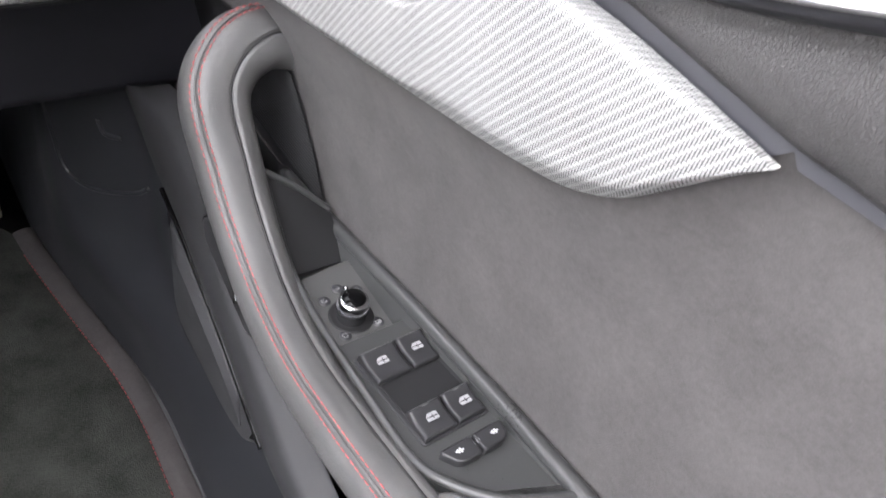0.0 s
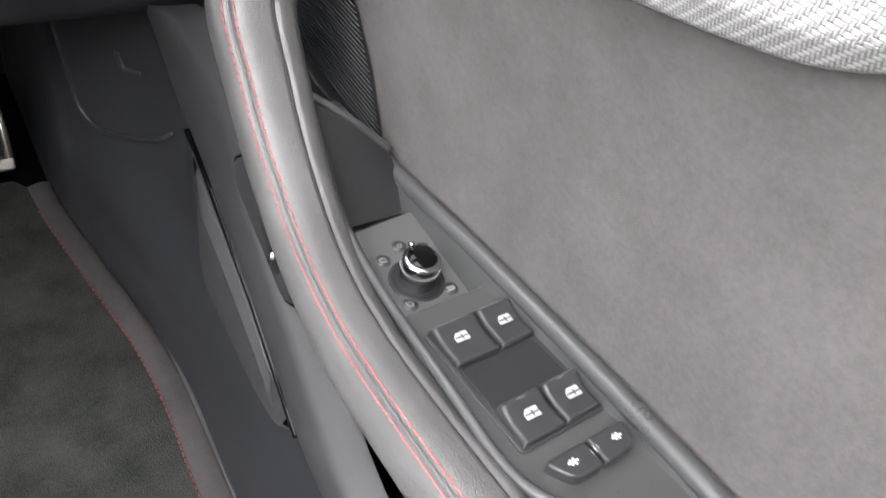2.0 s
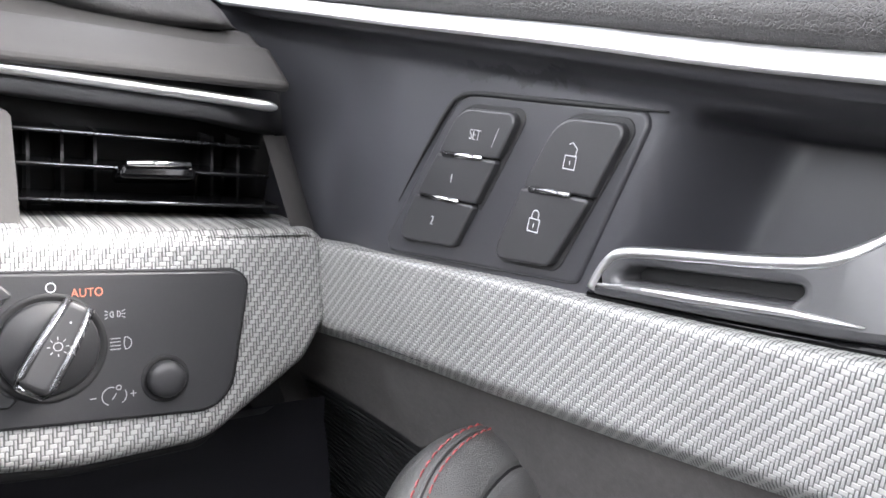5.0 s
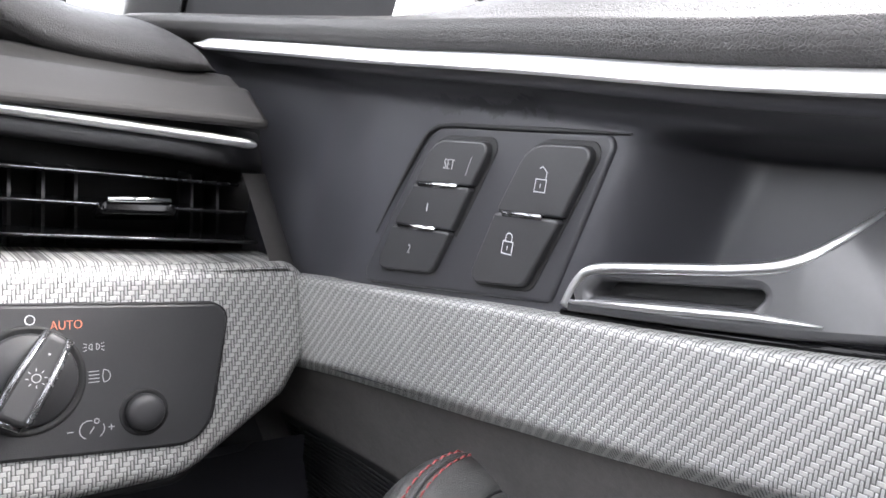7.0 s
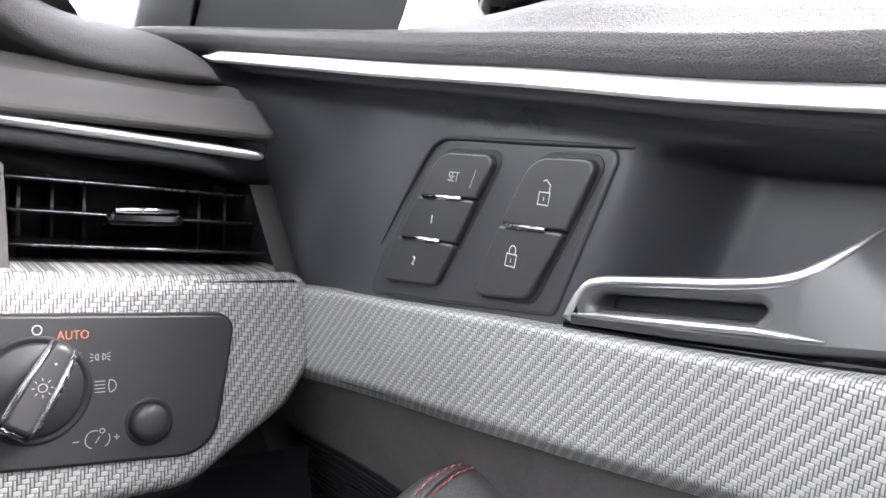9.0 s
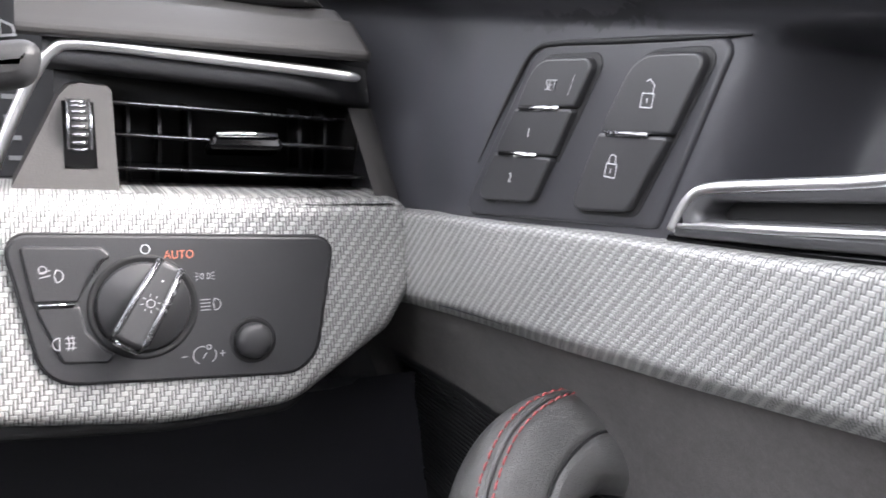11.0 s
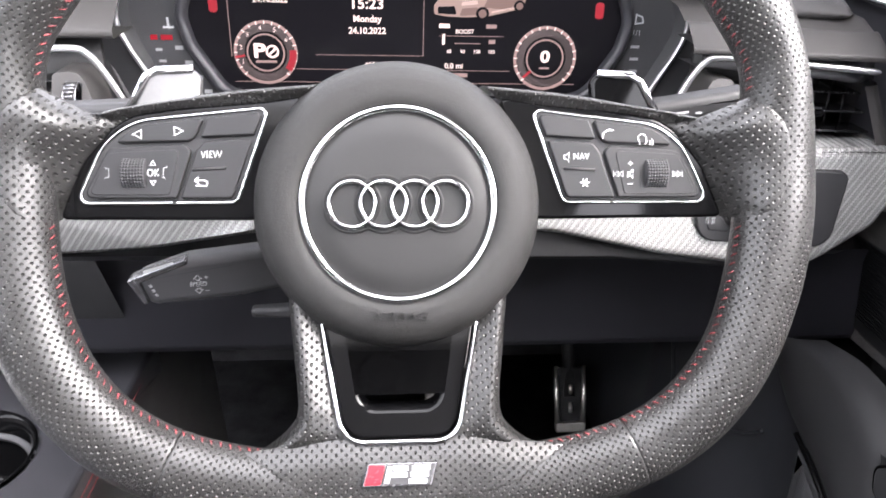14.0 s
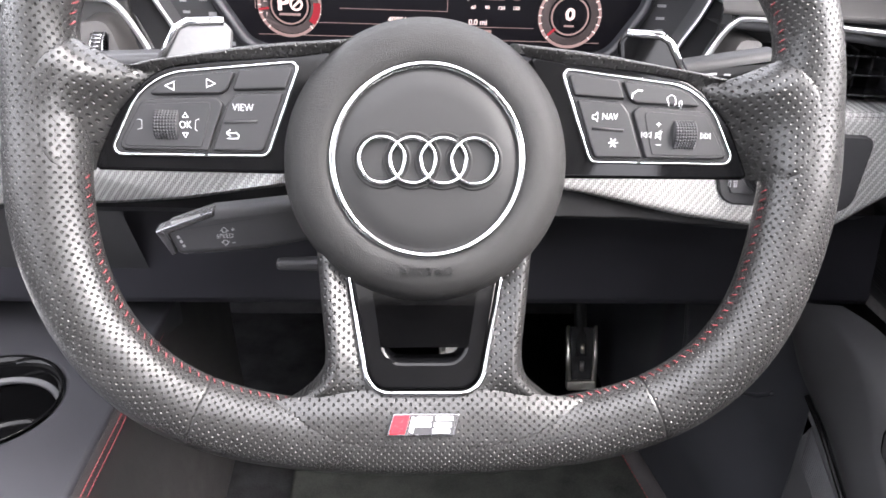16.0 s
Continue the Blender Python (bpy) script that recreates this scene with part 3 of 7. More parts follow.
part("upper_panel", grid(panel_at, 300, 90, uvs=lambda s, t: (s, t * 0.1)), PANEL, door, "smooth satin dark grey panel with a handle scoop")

# padded roll behind the trim
def roll_at(s, t):
    y = -0.150 - 0.45 * s
    lo = curve_at(TOP, y) + 0.0035 - 0.012 * smoothstep(-0.25, -0.35, y)
    hi = strip_z(y) - 0.006
    z = lo + (hi - lo) * t
    out = 0.0075 * smoothstep(0.0, 0.12, s) * math.sin(math.pi * t) ** 0.45
    return Vector((door_x(y, z) - 0.7 * cove(y, z) + 0.0022 - out, y, z))


part("padded_roll", grid(roll_at, 60, 20), PADHIDE, door, "grained padded roll below the bright strip")

# twill trim blade
TRIM_C = [-1.0, -0.985, -0.94, -0.74, -0.68, -0.60, 0.0, 0.45, 0.84, 0.89, 0.925, 0.955, 0.975, 0.99, 1.0]
TRIM_W = [0.0, 0.26, 0.40, 0.90, 0.97, 1.0, 1.0, 1.0, 0.99, 0.96, 0.90, 0.78, 0.62, 0.38, 0.0]


def trim_depth(c):
    for k in range(len(TRIM_C) - 1):
        if c <= TRIM_C[k + 1]:
            f = (c - TRIM_C[k]) / (TRIM_C[k + 1] - TRIM_C[k])
            return TRIM_W[k] + (TRIM_W[k + 1] - TRIM_W[k]) * f
    return 0.0


TRIM_ARC = [0.0]
for q in range(60):
    TRIM_ARC.append(TRIM_ARC[-1] + math.hypot(0.040 / 60, 0.0072 * (trim_depth(-1 + (q + 1) / 30) - trim_depth(-1 + q / 30))))


def trim_uv(s, t):
    y = 0.190 - 0.4285 * s
    zb, zt = curve_at(BOT, y), curve_at(TOP, y)
    return (0.4285 * s * 1.3, 1.3 * (zb + TRIM_ARC[int(round(t * 60))] * (zt - zb) / 0.040))


def trim_at(s, t):
    y = 0.190 - 0.4285 * s
    zb, zt = curve_at(BOT, y), curve_at(TOP, y)
    c = 2 * t - 1
    w = trim_depth(c)
    z = zb + (zt - zb) * (0.5 + 0.5 * c)
    thin = smoothstep(-0.2405, -0.20, y)
    return Vector((door_x(y, 0.87) + 0.0045 - (0.003 + 0.0042 * thin) * w, y, z))


part("weave_trim", grid(trim_at, 220, 60, uvs=trim_uv), WEAVE, door, "silver twill-weave inlay")

def lip_x(y):
    return curve_at([(-0.6, 0.3640), (-0.40, 0.3650), (-0.245, 0.3690), (-0.13, 0.3735), (0.0, 0.3740), (0.05, 0.3745), (0.20, 0.3780)], y)


def lip_z(y):
    return curve_at([(-0.6, 0.775), (-0.40, 0.772), (-0.245, 0.7585), (-0.13, 0.7415), (0.0, 0.7220), (0.05, 0.7160), (0.20, 0.705)], y)


# suede insert
def insert_at(s, t):
    y = 0.230 - 1.010 * s
    top = curve_at(BOT, y) + 0.006 if y > -0.2385 else 0.938 - 0.02 * (y + 0.2385)
    bot = lip_z(y) - 0.008
    z = top + (bot - top) * t
    x0 = door_x(y, top) + 0.0035
    return Vector((x0 + (lip_x(y) + 0.0015 - x0) * (1 - math.exp(-2.6 * t)) / (1 - math.exp(-2.6)), y, z))


def insert_x(y, z):
    top = curve_at(BOT, y) + 0.006
    return insert_at((0.230 - y) / 1.010, min((top - z) / (top - lip_z(y) + 0.008), 1.15)).x


part("suede_insert", grid(insert_at, 120, 40), SUEDE, door, "brushed grey suede insert")

# button bezel, memory keys, lock keys
bez_line = rounded([(-0.1045, 0.8795), (-0.0105, 0.8914), (0.0028, 0.9408), (-0.0770, 0.9403)], [0.004, 0.003, 0.004, 0.013], 8)
bez = part("key_bezel", plate(bez_line, -0.003, 0.0002, 0.0012, warp=door_warp, steps=4), SATIN, door, "flat key surround")
groove_line = spline([(-0.0990, 0.8990, 0.0003), (-0.0900, 0.9180, 0.0003), (-0.0815, 0.9340, 0.0003), (-0.0765, 0.9388, 0.0003), (-0.0680, 0.9404, 0.0003), (-0.04, 0.9406, 0.0003), (-0.01, 0.9409, 0.0001), (0.006, 0.9411, -0.0008)], 60)
part("bezel_groove", tube([door_warp(p) for p in groove_line], [0.0002 + 0.0007 * smoothstep(0, 14, k) - 0.0006 * smoothstep(44, 59, k) for k in range(60)], 8), DARK, bez, "dark groove round the key surround")


def key(name, poly, radii, label, h=0.0033):
    return part(name, plate(rounded(poly, radii, 6), 0.0, h, 0.0009, warp=door_warp, steps=4), BUTTON, bez, label)


def dark_well(poly, r):
    part("key_gap", plate(rounded(poly, r, 6), 0.0, 0.0006, 0.0003, warp=door_warp), DARK, bez)


dark_well([(-0.0950, 0.8852), (-0.0604, 0.8890), (-0.0412, 0.9376), (-0.0742, 0.9370)], [0.004, 0.005, 0.004, 0.012])
dark_well([(-0.0455, 0.8898), (-0.0178, 0.8932), (-0.0001, 0.9387), (-0.0282, 0.9382)], [0.004, 0.005, 0.004, 0.012])
k_set = key("memory_key", [(-0.0791, 0.9196), (-0.0494, 0.9212), (-0.0434, 0.9360), (-0.0722, 0.9355)], [0.0011, 0.0011, 0.0034, 0.011], "black set key")
k_one = key("memory_key", [(-0.0868, 0.9040), (-0.0554, 0.9058), (-0.0496, 0.9207), (-0.0794, 0.9191)], 0.0011, "black key")
k_two = key("memory_key", [(-0.0932, 0.8866), (-0.0618, 0.8903), (-0.0556, 0.9053), (-0.0871, 0.9035)], [0.0035, 0.0045, 0.0011, 0.0011], "black key")
k_unl = key("lock_key", [(-0.0362, 0.9150), (-0.0094, 0.9162), (-0.0020, 0.9372), (-0.0272, 0.9367)], [0.0011, 0.0011, 0.0034, 0.011], "black unlocking key")
k_lck = key("lock_key", [(-0.0436, 0.8912), (-0.0192, 0.8945), (-0.0096, 0.9157), (-0.0364, 0.9145)], [0.0035, 0.0045, 0.0011, 0.0011], "black locking key")
for (a, b), mt in ((((-0.0758, 0.9193), (-0.0563, 0.9204)), CHROME), (((-0.0830, 0.9038), (-0.0635, 0.9051)), CHROME), (((-0.0324, 0.9147), (-0.0167, 0.9155)), GUN)):
    pa, pb = [door_warp(Vector((*q, 0.0030))) for q in (a, b)]
    part("key_bar", tube([pa, pa.lerp(pb, 0.5), pb], 0.0011, 8), mt, bez, "slim metal bar")
lettering("set_mark", "SET", 0.0050, PRINT_DIM, k_set, on_door(0.0616, 0.9272, 0.0036), 0.72)
lettering("number_mark", "1", 0.0044, PRINT, k_one, on_door(0.0690, 0.9119, 0.0036), 0.8)
lettering("number_mark", "2", 0.0044, PRINT, k_two, on_door(0.0748, 0.8966, 0.0036), 0.8)
part("edge_tick", ribbon([[(0, 0.003), (-0.0016, -0.003)]], 0.0003, on_door(0.0508, 0.9275, 0.0036)), PRINT_DIM, k_set)


def padlock(parent, m, is_open):
    sh = arc(0, 0.0018, 0.0013, 180, 0, 8)
    sh = [(-0.0013, 0.0006)] + sh + [(0.0013, 0.0006)]
    if is_open:
        sh = [(0.0016, 0.0006), (0.0018, 0.0026), (-0.0002, 0.0042), (-0.0014, 0.0036)]
    part("padlock_mark", ribbon([[(-0.0021, 0.0005), (0.0021, 0.0005), (0.0021, -0.0032), (-0.0021, -0.0032), (-0.0021, 0.0005)], sh, [(0, -0.0008), (0, -0.002)]], 0.00036, m), PRINT, parent)


padlock(k_unl, on_door(0.0191, 0.9258, 0.0036), True)
padlock(k_lck, on_door(0.0277, 0.9062, 0.0036), False)

# release handle
hd = rounded([(-0.0040, 0.8912), (0.0311, 0.8955), (0.0586, 0.8991), (0.0772, 0.9022), (0.104, 0.911), (0.114, 0.930), (0.116, 0.9425), (0.0745, 0.9430), (0.0690, 0.9335), (0.0630, 0.9225), (0.0560, 0.9162), (0.0442, 0.9127), (0.0030, 0.9053), (-0.0006, 0.9028)],
             [0.002, 0.05, 0.05, 0.03, 0.02, 0.02, 0.004, 0.01, 0.03, 0.02, 0.02, 0.05, 0.004, 0.004], 7)
slot = rounded([(0.0035, 0.8968), (0.0495, 0.9036), (0.0530, 0.9086), (0.0078, 0.9018)], [0.002, 0.001, 0.002, 0.003], 6)


def handle_warp(p):
    q = door_warp(p)
    q.x += 0.022 * smoothstep(0.915, 0.942, p.y) + 0.006 * smoothstep(0.04, 0.1, p.x)
    return q


hnd = part("release_handle", plate(hd, -0.010, 0.0035, 0.0024, holes=[slot], warp=handle_warp, steps=4), LEVER, door, "satin aluminium door release lever")
part("handle_slot", plate(slot, -0.011, -0.006, 0.0, warp=handle_warp), DARK, hnd, "dark slot floor")
part("handle_ridge", tube(spline([handle_warp(Vector((a, b, 0.0026))) for a, b in ((-0.0026, 0.8930), (0.0004, 0.9005), (0.0060, 0.9046), (0.0250, 0.9082), (0.0440, 0.9116), (0.0565, 0.9154), (0.0640, 0.9225), (0.0700, 0.9335))], 40), [0.0016] * 30 + [0.0016 - 0.00013 * k for k in range(10)], 8), ALU, hnd, "bright ridge along the lever")
part("handle_blade", tube([door_warp(Vector((a, b, 0.0022))) for a, b in ((-0.0005, 0.8945), (0.0260, 0.8985), (0.0505, 0.9023), (0.0651, 0.9036))], [0.0016, 0.0023, 0.0018, 0.0003], 10, flat=0.6), ALU, hnd, "polished lower edge")
part("handle_track", tube([door_warp(Vector((a, b, -0.001))) for a, b in ((-0.006, 0.8900), (0.0311, 0.8940), (0.0586, 0.8976), (0.082, 0.9010))], 0.0013, 8), PIANO, door, "thin black gap line")

# arm rest, pull grip
GRIP = [(0.386, 0.036, 0.801), (0.3685, 0.044, 0.8075), (0.3495, 0.047, 0.811), (0.3305, 0.043, 0.804), (0.3180, 0.0315, 0.788), (0.3160, 0.006, 0.760), (0.314, -0.025, 0.735), (0.3105, -0.065, 0.7195), (0.3060, -0.11, 0.7205), (0.3035, -0.16, 0.7295), (0.3030, -0.22, 0.7400), (0.305, -0.34, 0.755), (0.306, -0.62, 0.765)]
gpath = spline(GRIP, 110)


SEAM_W = 1.75


def grip_frame(i):
    a, b = gpath[max(i - 1, 0)], gpath[min(i + 1, len(gpath) - 1)]
    d = (b - a).normalized()
    side = Vector((-1, 0.15, 0.25))
    side = (side - d * side.dot(d)).normalized()
    if i < 40:
        w = smoothstep(0, 40, i)
        s2 = Vector((-0.25, 0.75, 0.45)) * (1 - w) + Vector((-1, 0.15, 0.25)) * w
        side = (s2 - d * s2.dot(d)).normalized()
    up = side.cross(d)
    if up.z < 0:
        up = -up
    return side, up


def grip_pt(i, w, grow=0.0):
    side, up = grip_frame(i)
    e = 0.8
    c, s = math.cos(w), math.sin(w)
    k = smoothstep(0, 26, i) * 0.24 + 0.76
    rx = (0.0190 - 0.0032 * smoothstep(30, 70, i)) * k + grow
    ru = (0.0155 - 0.002 * smoothstep(30, 70, i)) * k + grow - 0.0048 * max(-s, 0.0)
    dip = 0.0016 * math.exp(-((w - SEAM_W) / 0.06) ** 2) + 0.0009 * math.exp(-((w - 0.73) / 0.04) ** 2) + 0.0009 * math.exp(-((w - 0.83) / 0.04) ** 2)
    rx, ru = rx - dip, ru - dip
    return gpath[i] + side * (rx * math.copysign(abs(c) ** e, c)) + up * (ru * math.copysign(abs(s) ** e, s))


ng = len(gpath) - 1
grip = part("pull_grip", grid(lambda s, t: grip_pt(int(round(s * ng)), 2 * math.pi * t), ng, 130, closed_v=True), HIDE, door, "black leather pull grip running into the arm rest")
for w0 in (0.62, 0.95):
    pts = [grip_pt(i, w0, 0.0001) for i in range(4, ng + 1)]
    nrm = [(grip_pt(i, w0, 0.005) - grip_pt(i, w0)).normalized() for i in range(4, ng + 1)]
    part("stitch_row", stitches(pts, nrm, 0.0030, 0.0010, 0.0007), RED, grip, "row of red stitches")
part("piping", tube([grip_pt(i, 0.78, 0.0001) for i in range(3, ng + 1)], 0.0007, 6), HIDE, grip, "raised leather seam")
part("grip_seam", tube([grip_pt(i, SEAM_W, 0.0001) for i in range(3, ng + 1)], 0.0006, 6), DARK, grip, "dark seam line")


def pod_z(y):
    return 0.7057 - 0.19 * y


def pod_warp(p):
    return Vector((p.x, p.y, pod_z(p.y) + p.z))


def on_pod(x, y, h=0.0):
    return face_frame((x, y, pod_z(y) + h), (1, 0, 0), (0, 0.19, 1))


pod_line = rounded([(0.3240, -0.1035), (0.3715, -0.1020), (0.3700, -0.16), (0.3670, -0.2375), (0.3350, -0.2170), (0.3200, -0.1990), (0.3155, -0.18), (0.3165, -0.141)], [0.002, 0.002, 0.05, 0.004, 0.02, 0.02, 0.05, 0.05], 5)
pod = part("switch_pod", plate(pod_line, -0.03, 0.0, 0.001, warp=pod_warp), POD, door, "dark grey switch tray in the arm rest")
lip_line = [(lip_x(y) - 0.0034, y, lip_z(y) - 0.0036) for y in (0.045, 0.0, -0.05, -0.10, -0.15, -0.19, -0.22, -0.26, -0.31, -0.36, -0.42, -0.50, -0.60)]
part("pod_lip", tube(spline(lip_line, 60), 0.0042, 12), POD, door, "rounded edge of the switch tray")
ridge = spline([(0.3690, -0.0145, 0.7305), (0.352, -0.006, 0.7450), (0.3335, 0.0015, 0.7570)], 16)
part("tray_ridge", tube(ridge, 0.0020, 10), POD, door, "front ridge of the switch tray")
part("tray_front_wall", grid(lambda s, t: Vector(ridge[int(round(s * 15))]).lerp(Vector((ridge[int(round(s * 15))][0], -0.040, 0.712)), t), 15, 8), DARK, door, "sloping front wall of the tray")
bead = [(0.3335, 0.000, 0.7540), (0.3325, -0.020, 0.7370), (0.3290, -0.045, 0.7265), (0.3235, -0.085, 0.7285), (0.3178, -0.141, 0.7390), (0.3165, -0.180, 0.7425), (0.3215, -0.1995, 0.7465), (0.3360, -0.2188, 0.7500), (0.3520, -0.2282, 0.7512), (0.3630, -0.2338, 0.7520)]
part("tray_bead", tube(spline(bead, 60), [0.0020] * 34 + [0.0020 + 0.00006 * k for k in range(26)], 10), POD, door, "raised border of the switch tray")
part("long_slot_bar", tube(spline([(0.3728, -0.107, pod_z(-0.107) + 0.001), (0.371, -0.165, pod_z(-0.165) + 0.001), (0.3690, -0.212, pod_z(-0.212) + 0.001)], 14), 0.0016, 8), GUN, door, "long satin bar along the tray")
arm = [(0.300, -0.62), (0.300, -0.205), (0.3185, -0.2005), (0.3350, -0.2190), (0.3715, -0.2405), (0.392, -0.236), (0.392, -0.62)]
part("arm_rest_pad", plate(rounded(arm, [0, 0, 0.01, 0.01, 0.004, 0, 0], 5), -0.04, 0.0022, 0.002, warp=lambda p: Vector((p.x, p.y, pod_z(max(p.y, -0.30)) + p.z - 0.02 * max(0, -0.30 - p.y)))), HIDE, door, "black leather arm rest pad")
# cup under the grip, in front of the tray
def cup_at(s, t):
    y = 0.05 - 0.10 * s
    x = 0.318 + 0.068 * t
    dip = math.sin(math.pi * min(max(t, 0), 1)) ** 0.6
    return Vector((x, y, 0.700 + 0.012 * s - 0.030 * dip * (1 - 0.6 * s) + 0.022 * (t > 0.98)))


part("tray_wall", grid(lambda s, t: Vector((lip_x(0.05 - 0.29 * s) - 0.006 - 0.006 * t, 0.05 - 0.29 * s, lip_z(0.05 - 0.29 * s) - 0.002 - 0.028 * t)), 24, 6), POD, door, "sloping inner wall of the tray")
part("grab_cup", grid(cup_at, 16, 20), SOFT, door, "dark finger cup below the grip")
def recess_line(z):
    return -0.006 + (z - 0.716) * 0.50


def recess_at(s, t):
    z = 0.796 - 0.085 * t
    y = recess_line(z) + (0.190 - recess_line(z)) * s
    return Vector((insert_x(y, z) - 0.0012, y, z))


# Front end also covers suede by the dash, dark in place of its shade.
part("grab_recess", grid(recess_at, 24, 20), DARK, door, "dark plastic behind the grip")
bm = bmesh.new()
for k in range(27):
    z = 0.722 + 0.0027 * k
    ya = recess_line(z) + 0.002
    tube([(insert_x(y, z) - 0.0018, y, z) for y in (ya, ya + (0.186 - ya) * 0.33, ya + (0.186 - ya) * 0.66, 0.186)], 0.0006, 5, bm=bm)
tagged(part("ribbed_inlay", bm, DARK, door, "fine black ribs behind the grip"), kind="stuff")

# mirror adjuster
def patch_warp(p):
    return Vector((p.x, p.y, 0.7162 + p.z))


def on_patch(x, y, h=0.0):
    return face_frame((x, y, 0.7162 + h), (1, 0, 0), (0, 0, 1))


patch = part("mirror_panel", plate(rounded([(0.3345, -0.0467), (0.3690, -0.0435), (0.3660, -0.1020), (0.3230, -0.1030)], [0.004, 0.004, 0.006, 0.006], 5), -0.02, 0.0010, 0.0022, warp=patch_warp, steps=5), PANEL_LIT, pod, "flat mirror control panel")
KX, KY = 0.3466, -0.0832
km = on_patch(KX, KY, 0.0010)
part("knob_well", lathe([(0.0125, 0.0), (0.0122, 0.0006), (0.0105, 0.0002), (0.0, 0.0002)], 40, km), DARK, patch)
knob = part("mirror_knob", lathe([(0.0080, 0.0), (0.0080, 0.005), (0.0083, 0.0056), (0.0083, 0.0120), (0.0079, 0.0135), (0.0067, 0.0142), (0.0, 0.0144)], 56, km), CHROME, patch, "chrome mirror adjusting knob")
part("knob_cap", lathe([(0.0064, 0.0143), (0.0060, 0.0151), (0.0, 0.0153)], 40, km), PIANO, knob, "gloss black cap")
bm = bmesh.new()
for k in range(44):
    w = 2 * math.pi * k / 44
    tube([km @ Vector((0.0084 * math.cos(w), 0.0084 * math.sin(w), z)) for z in (0.0058, 0.0092)], 0.00036, 5, bm=bm)
part("knurl", bm, GUN, knob)
part("pointer", tube([km @ Vector((-0.0008, 0.0068, 0.0155)), km @ Vector((-0.0013, 0.0086, 0.0142))], 0.0010, 8), CHROME, knob, "pointer lug")


def disc_mark(x, y, strokes):
    m = on_patch(x, y, 0.0010)
    part("symbol_disc", lathe([(0.0034, 0.0), (0.0033, 0.0003), (0.0, 0.0003)], 24, m), SATIN, patch)
    part("symbol", ribbon(strokes, 0.00046, m, 0.0004), PRINT_DIM, patch)


mirror_l = [[(-0.0016, 0.001), (0.0006, 0.0013), (0.0012, 0.0), (0.0008, -0.0012), (-0.0014, -0.0008), (-0.0016, 0.001)]]
disc_mark(0.3385, -0.0680, mirror_l)
disc_mark(0.3495, -0.0628, [loop(0, 0, 0.0009, 10)])
disc_mark(0.3590, -0.0677, mirror_l)
disc_mark(0.3370, -0.0940, mirror_l)
disc_mark(0.3578, -0.0930, [[(-0.0016, -0.001), (-0.0016, 0.0008), (0.0016, 0.0008), (0.0016, -0.001), (-0.0016, -0.001)], [(-0.0008, -0.0014), (-0.0008, 0.001)], [(0.0, -0.0014), (0.0, 0.001)], [(0.0008, -0.0014), (0.0008, 0.001)]])

# window switches
part("switch_well", plate(rounded([(0.3268, -0.1165), (0.3680, -0.1140), (0.3640, -0.1775), (0.3255, -0.1790)], 0.002, 4), -0.012, 0.0007, 0.0006, warp=pod_warp), BUTTON, pod, "switch bank surround")
# No hollow is cut; a dark flat plate paints its shade.
part("pit_shade_plate", plate(rounded([(0.3290, -0.1380), (0.3635, -0.1372), (0.3630, -0.1585), (0.3285, -0.1598)], 0.002, 4), 0.0, 0.0012, 0.0003, warp=pod_warp), DARK, pod, "flat dark plate for the shade in the finger hollow")


def window_switch(poly, c):
    """Hollowed rocker key, higher at its front edge, with a thin bright lip."""
    fl, fr, rr, rl = [Vector((x, y, 0)) for x, y in poly]

    def rocker(a, b):
        u, v = min(max(a * 1.12 - 0.06, 0.0), 1.0), min(max(b * 1.12 - 0.06, 0.0), 1.0)
        p = rl.lerp(rr, u).lerp(fl.lerp(fr, u), v)
        skirt = a in (0.0, 1.0) or b in (0.0, 1.0)
        e = min(u, 1 - u, v, 1 - v)
        edge = 0.0010 * (1 - min(e / 0.07, 1.0)) ** 2
        h = 0.0040 + 0.0034 * v ** 2.5 - 0.0007 * math.sin(math.pi * v) - 0.0016 * smoothstep(0.90, 1.0, v) - edge
        return Vector((p.x, p.y, pod_z(p.y) + (0.0 if skirt else h)))

    sw = part("window_switch", grid(rocker, 20, 24), BUTTON, pod, "black hollowed window switch with a bright front lip")
    (x0, y0), (x1, y1) = poly[0], poly[1]
    part("switch_lip", tube([(x0 + 0.0012, y0 - 0.0016, pod_z(y0) + 0.0060), ((x0 + x1) / 2, (y0 + y1) / 2 - 0.0015, pod_z(y0) + 0.0062), (x1 - 0.0012, y1 - 0.0016, pod_z(y1) + 0.0060)], 0.0008, 8, flat=0.6), PADDLE, sw, "bright lip")
    m = on_pod(c[0], c[1], 0.0046) @ Matrix.Rotation(radians(8), 4, "X")
    icon = part("window_mark", plate(rounded([(-0.0032, -0.0020), (0.0030, -0.0020), (0.0030, 0.0021), (-0.0016, 0.0021), (-0.0032, 0.0003)], 0.0004, 3), 0.0, 0.00015, 0.0, m=m), PRINT_DIM, sw, "pale car window symbol")
    part("mark_line", ribbon([[(-0.0030, -0.0002), (0.0028, -0.0002)], [(0.0002, 0.0010), (0.0002, -0.0014)]], 0.0008, m, 0.0003), BUTTON, icon)


window_switch([(0.3284, -0.1180), (0.3486, -0.1172), (0.3480, -0.1372), (0.3283, -0.1376)], (0.3372, -0.1265))
window_switch([(0.3500, -0.1170), (0.3664, -0.1164), (0.3645, -0.1366), (0.3494, -0.1371)], (0.3578, -0.1262))
window_switch([(0.3283, -0.1604), (0.3458, -0.1597), (0.3452, -0.1768), (0.3270, -0.1774)], (0.3368, -0.1682))
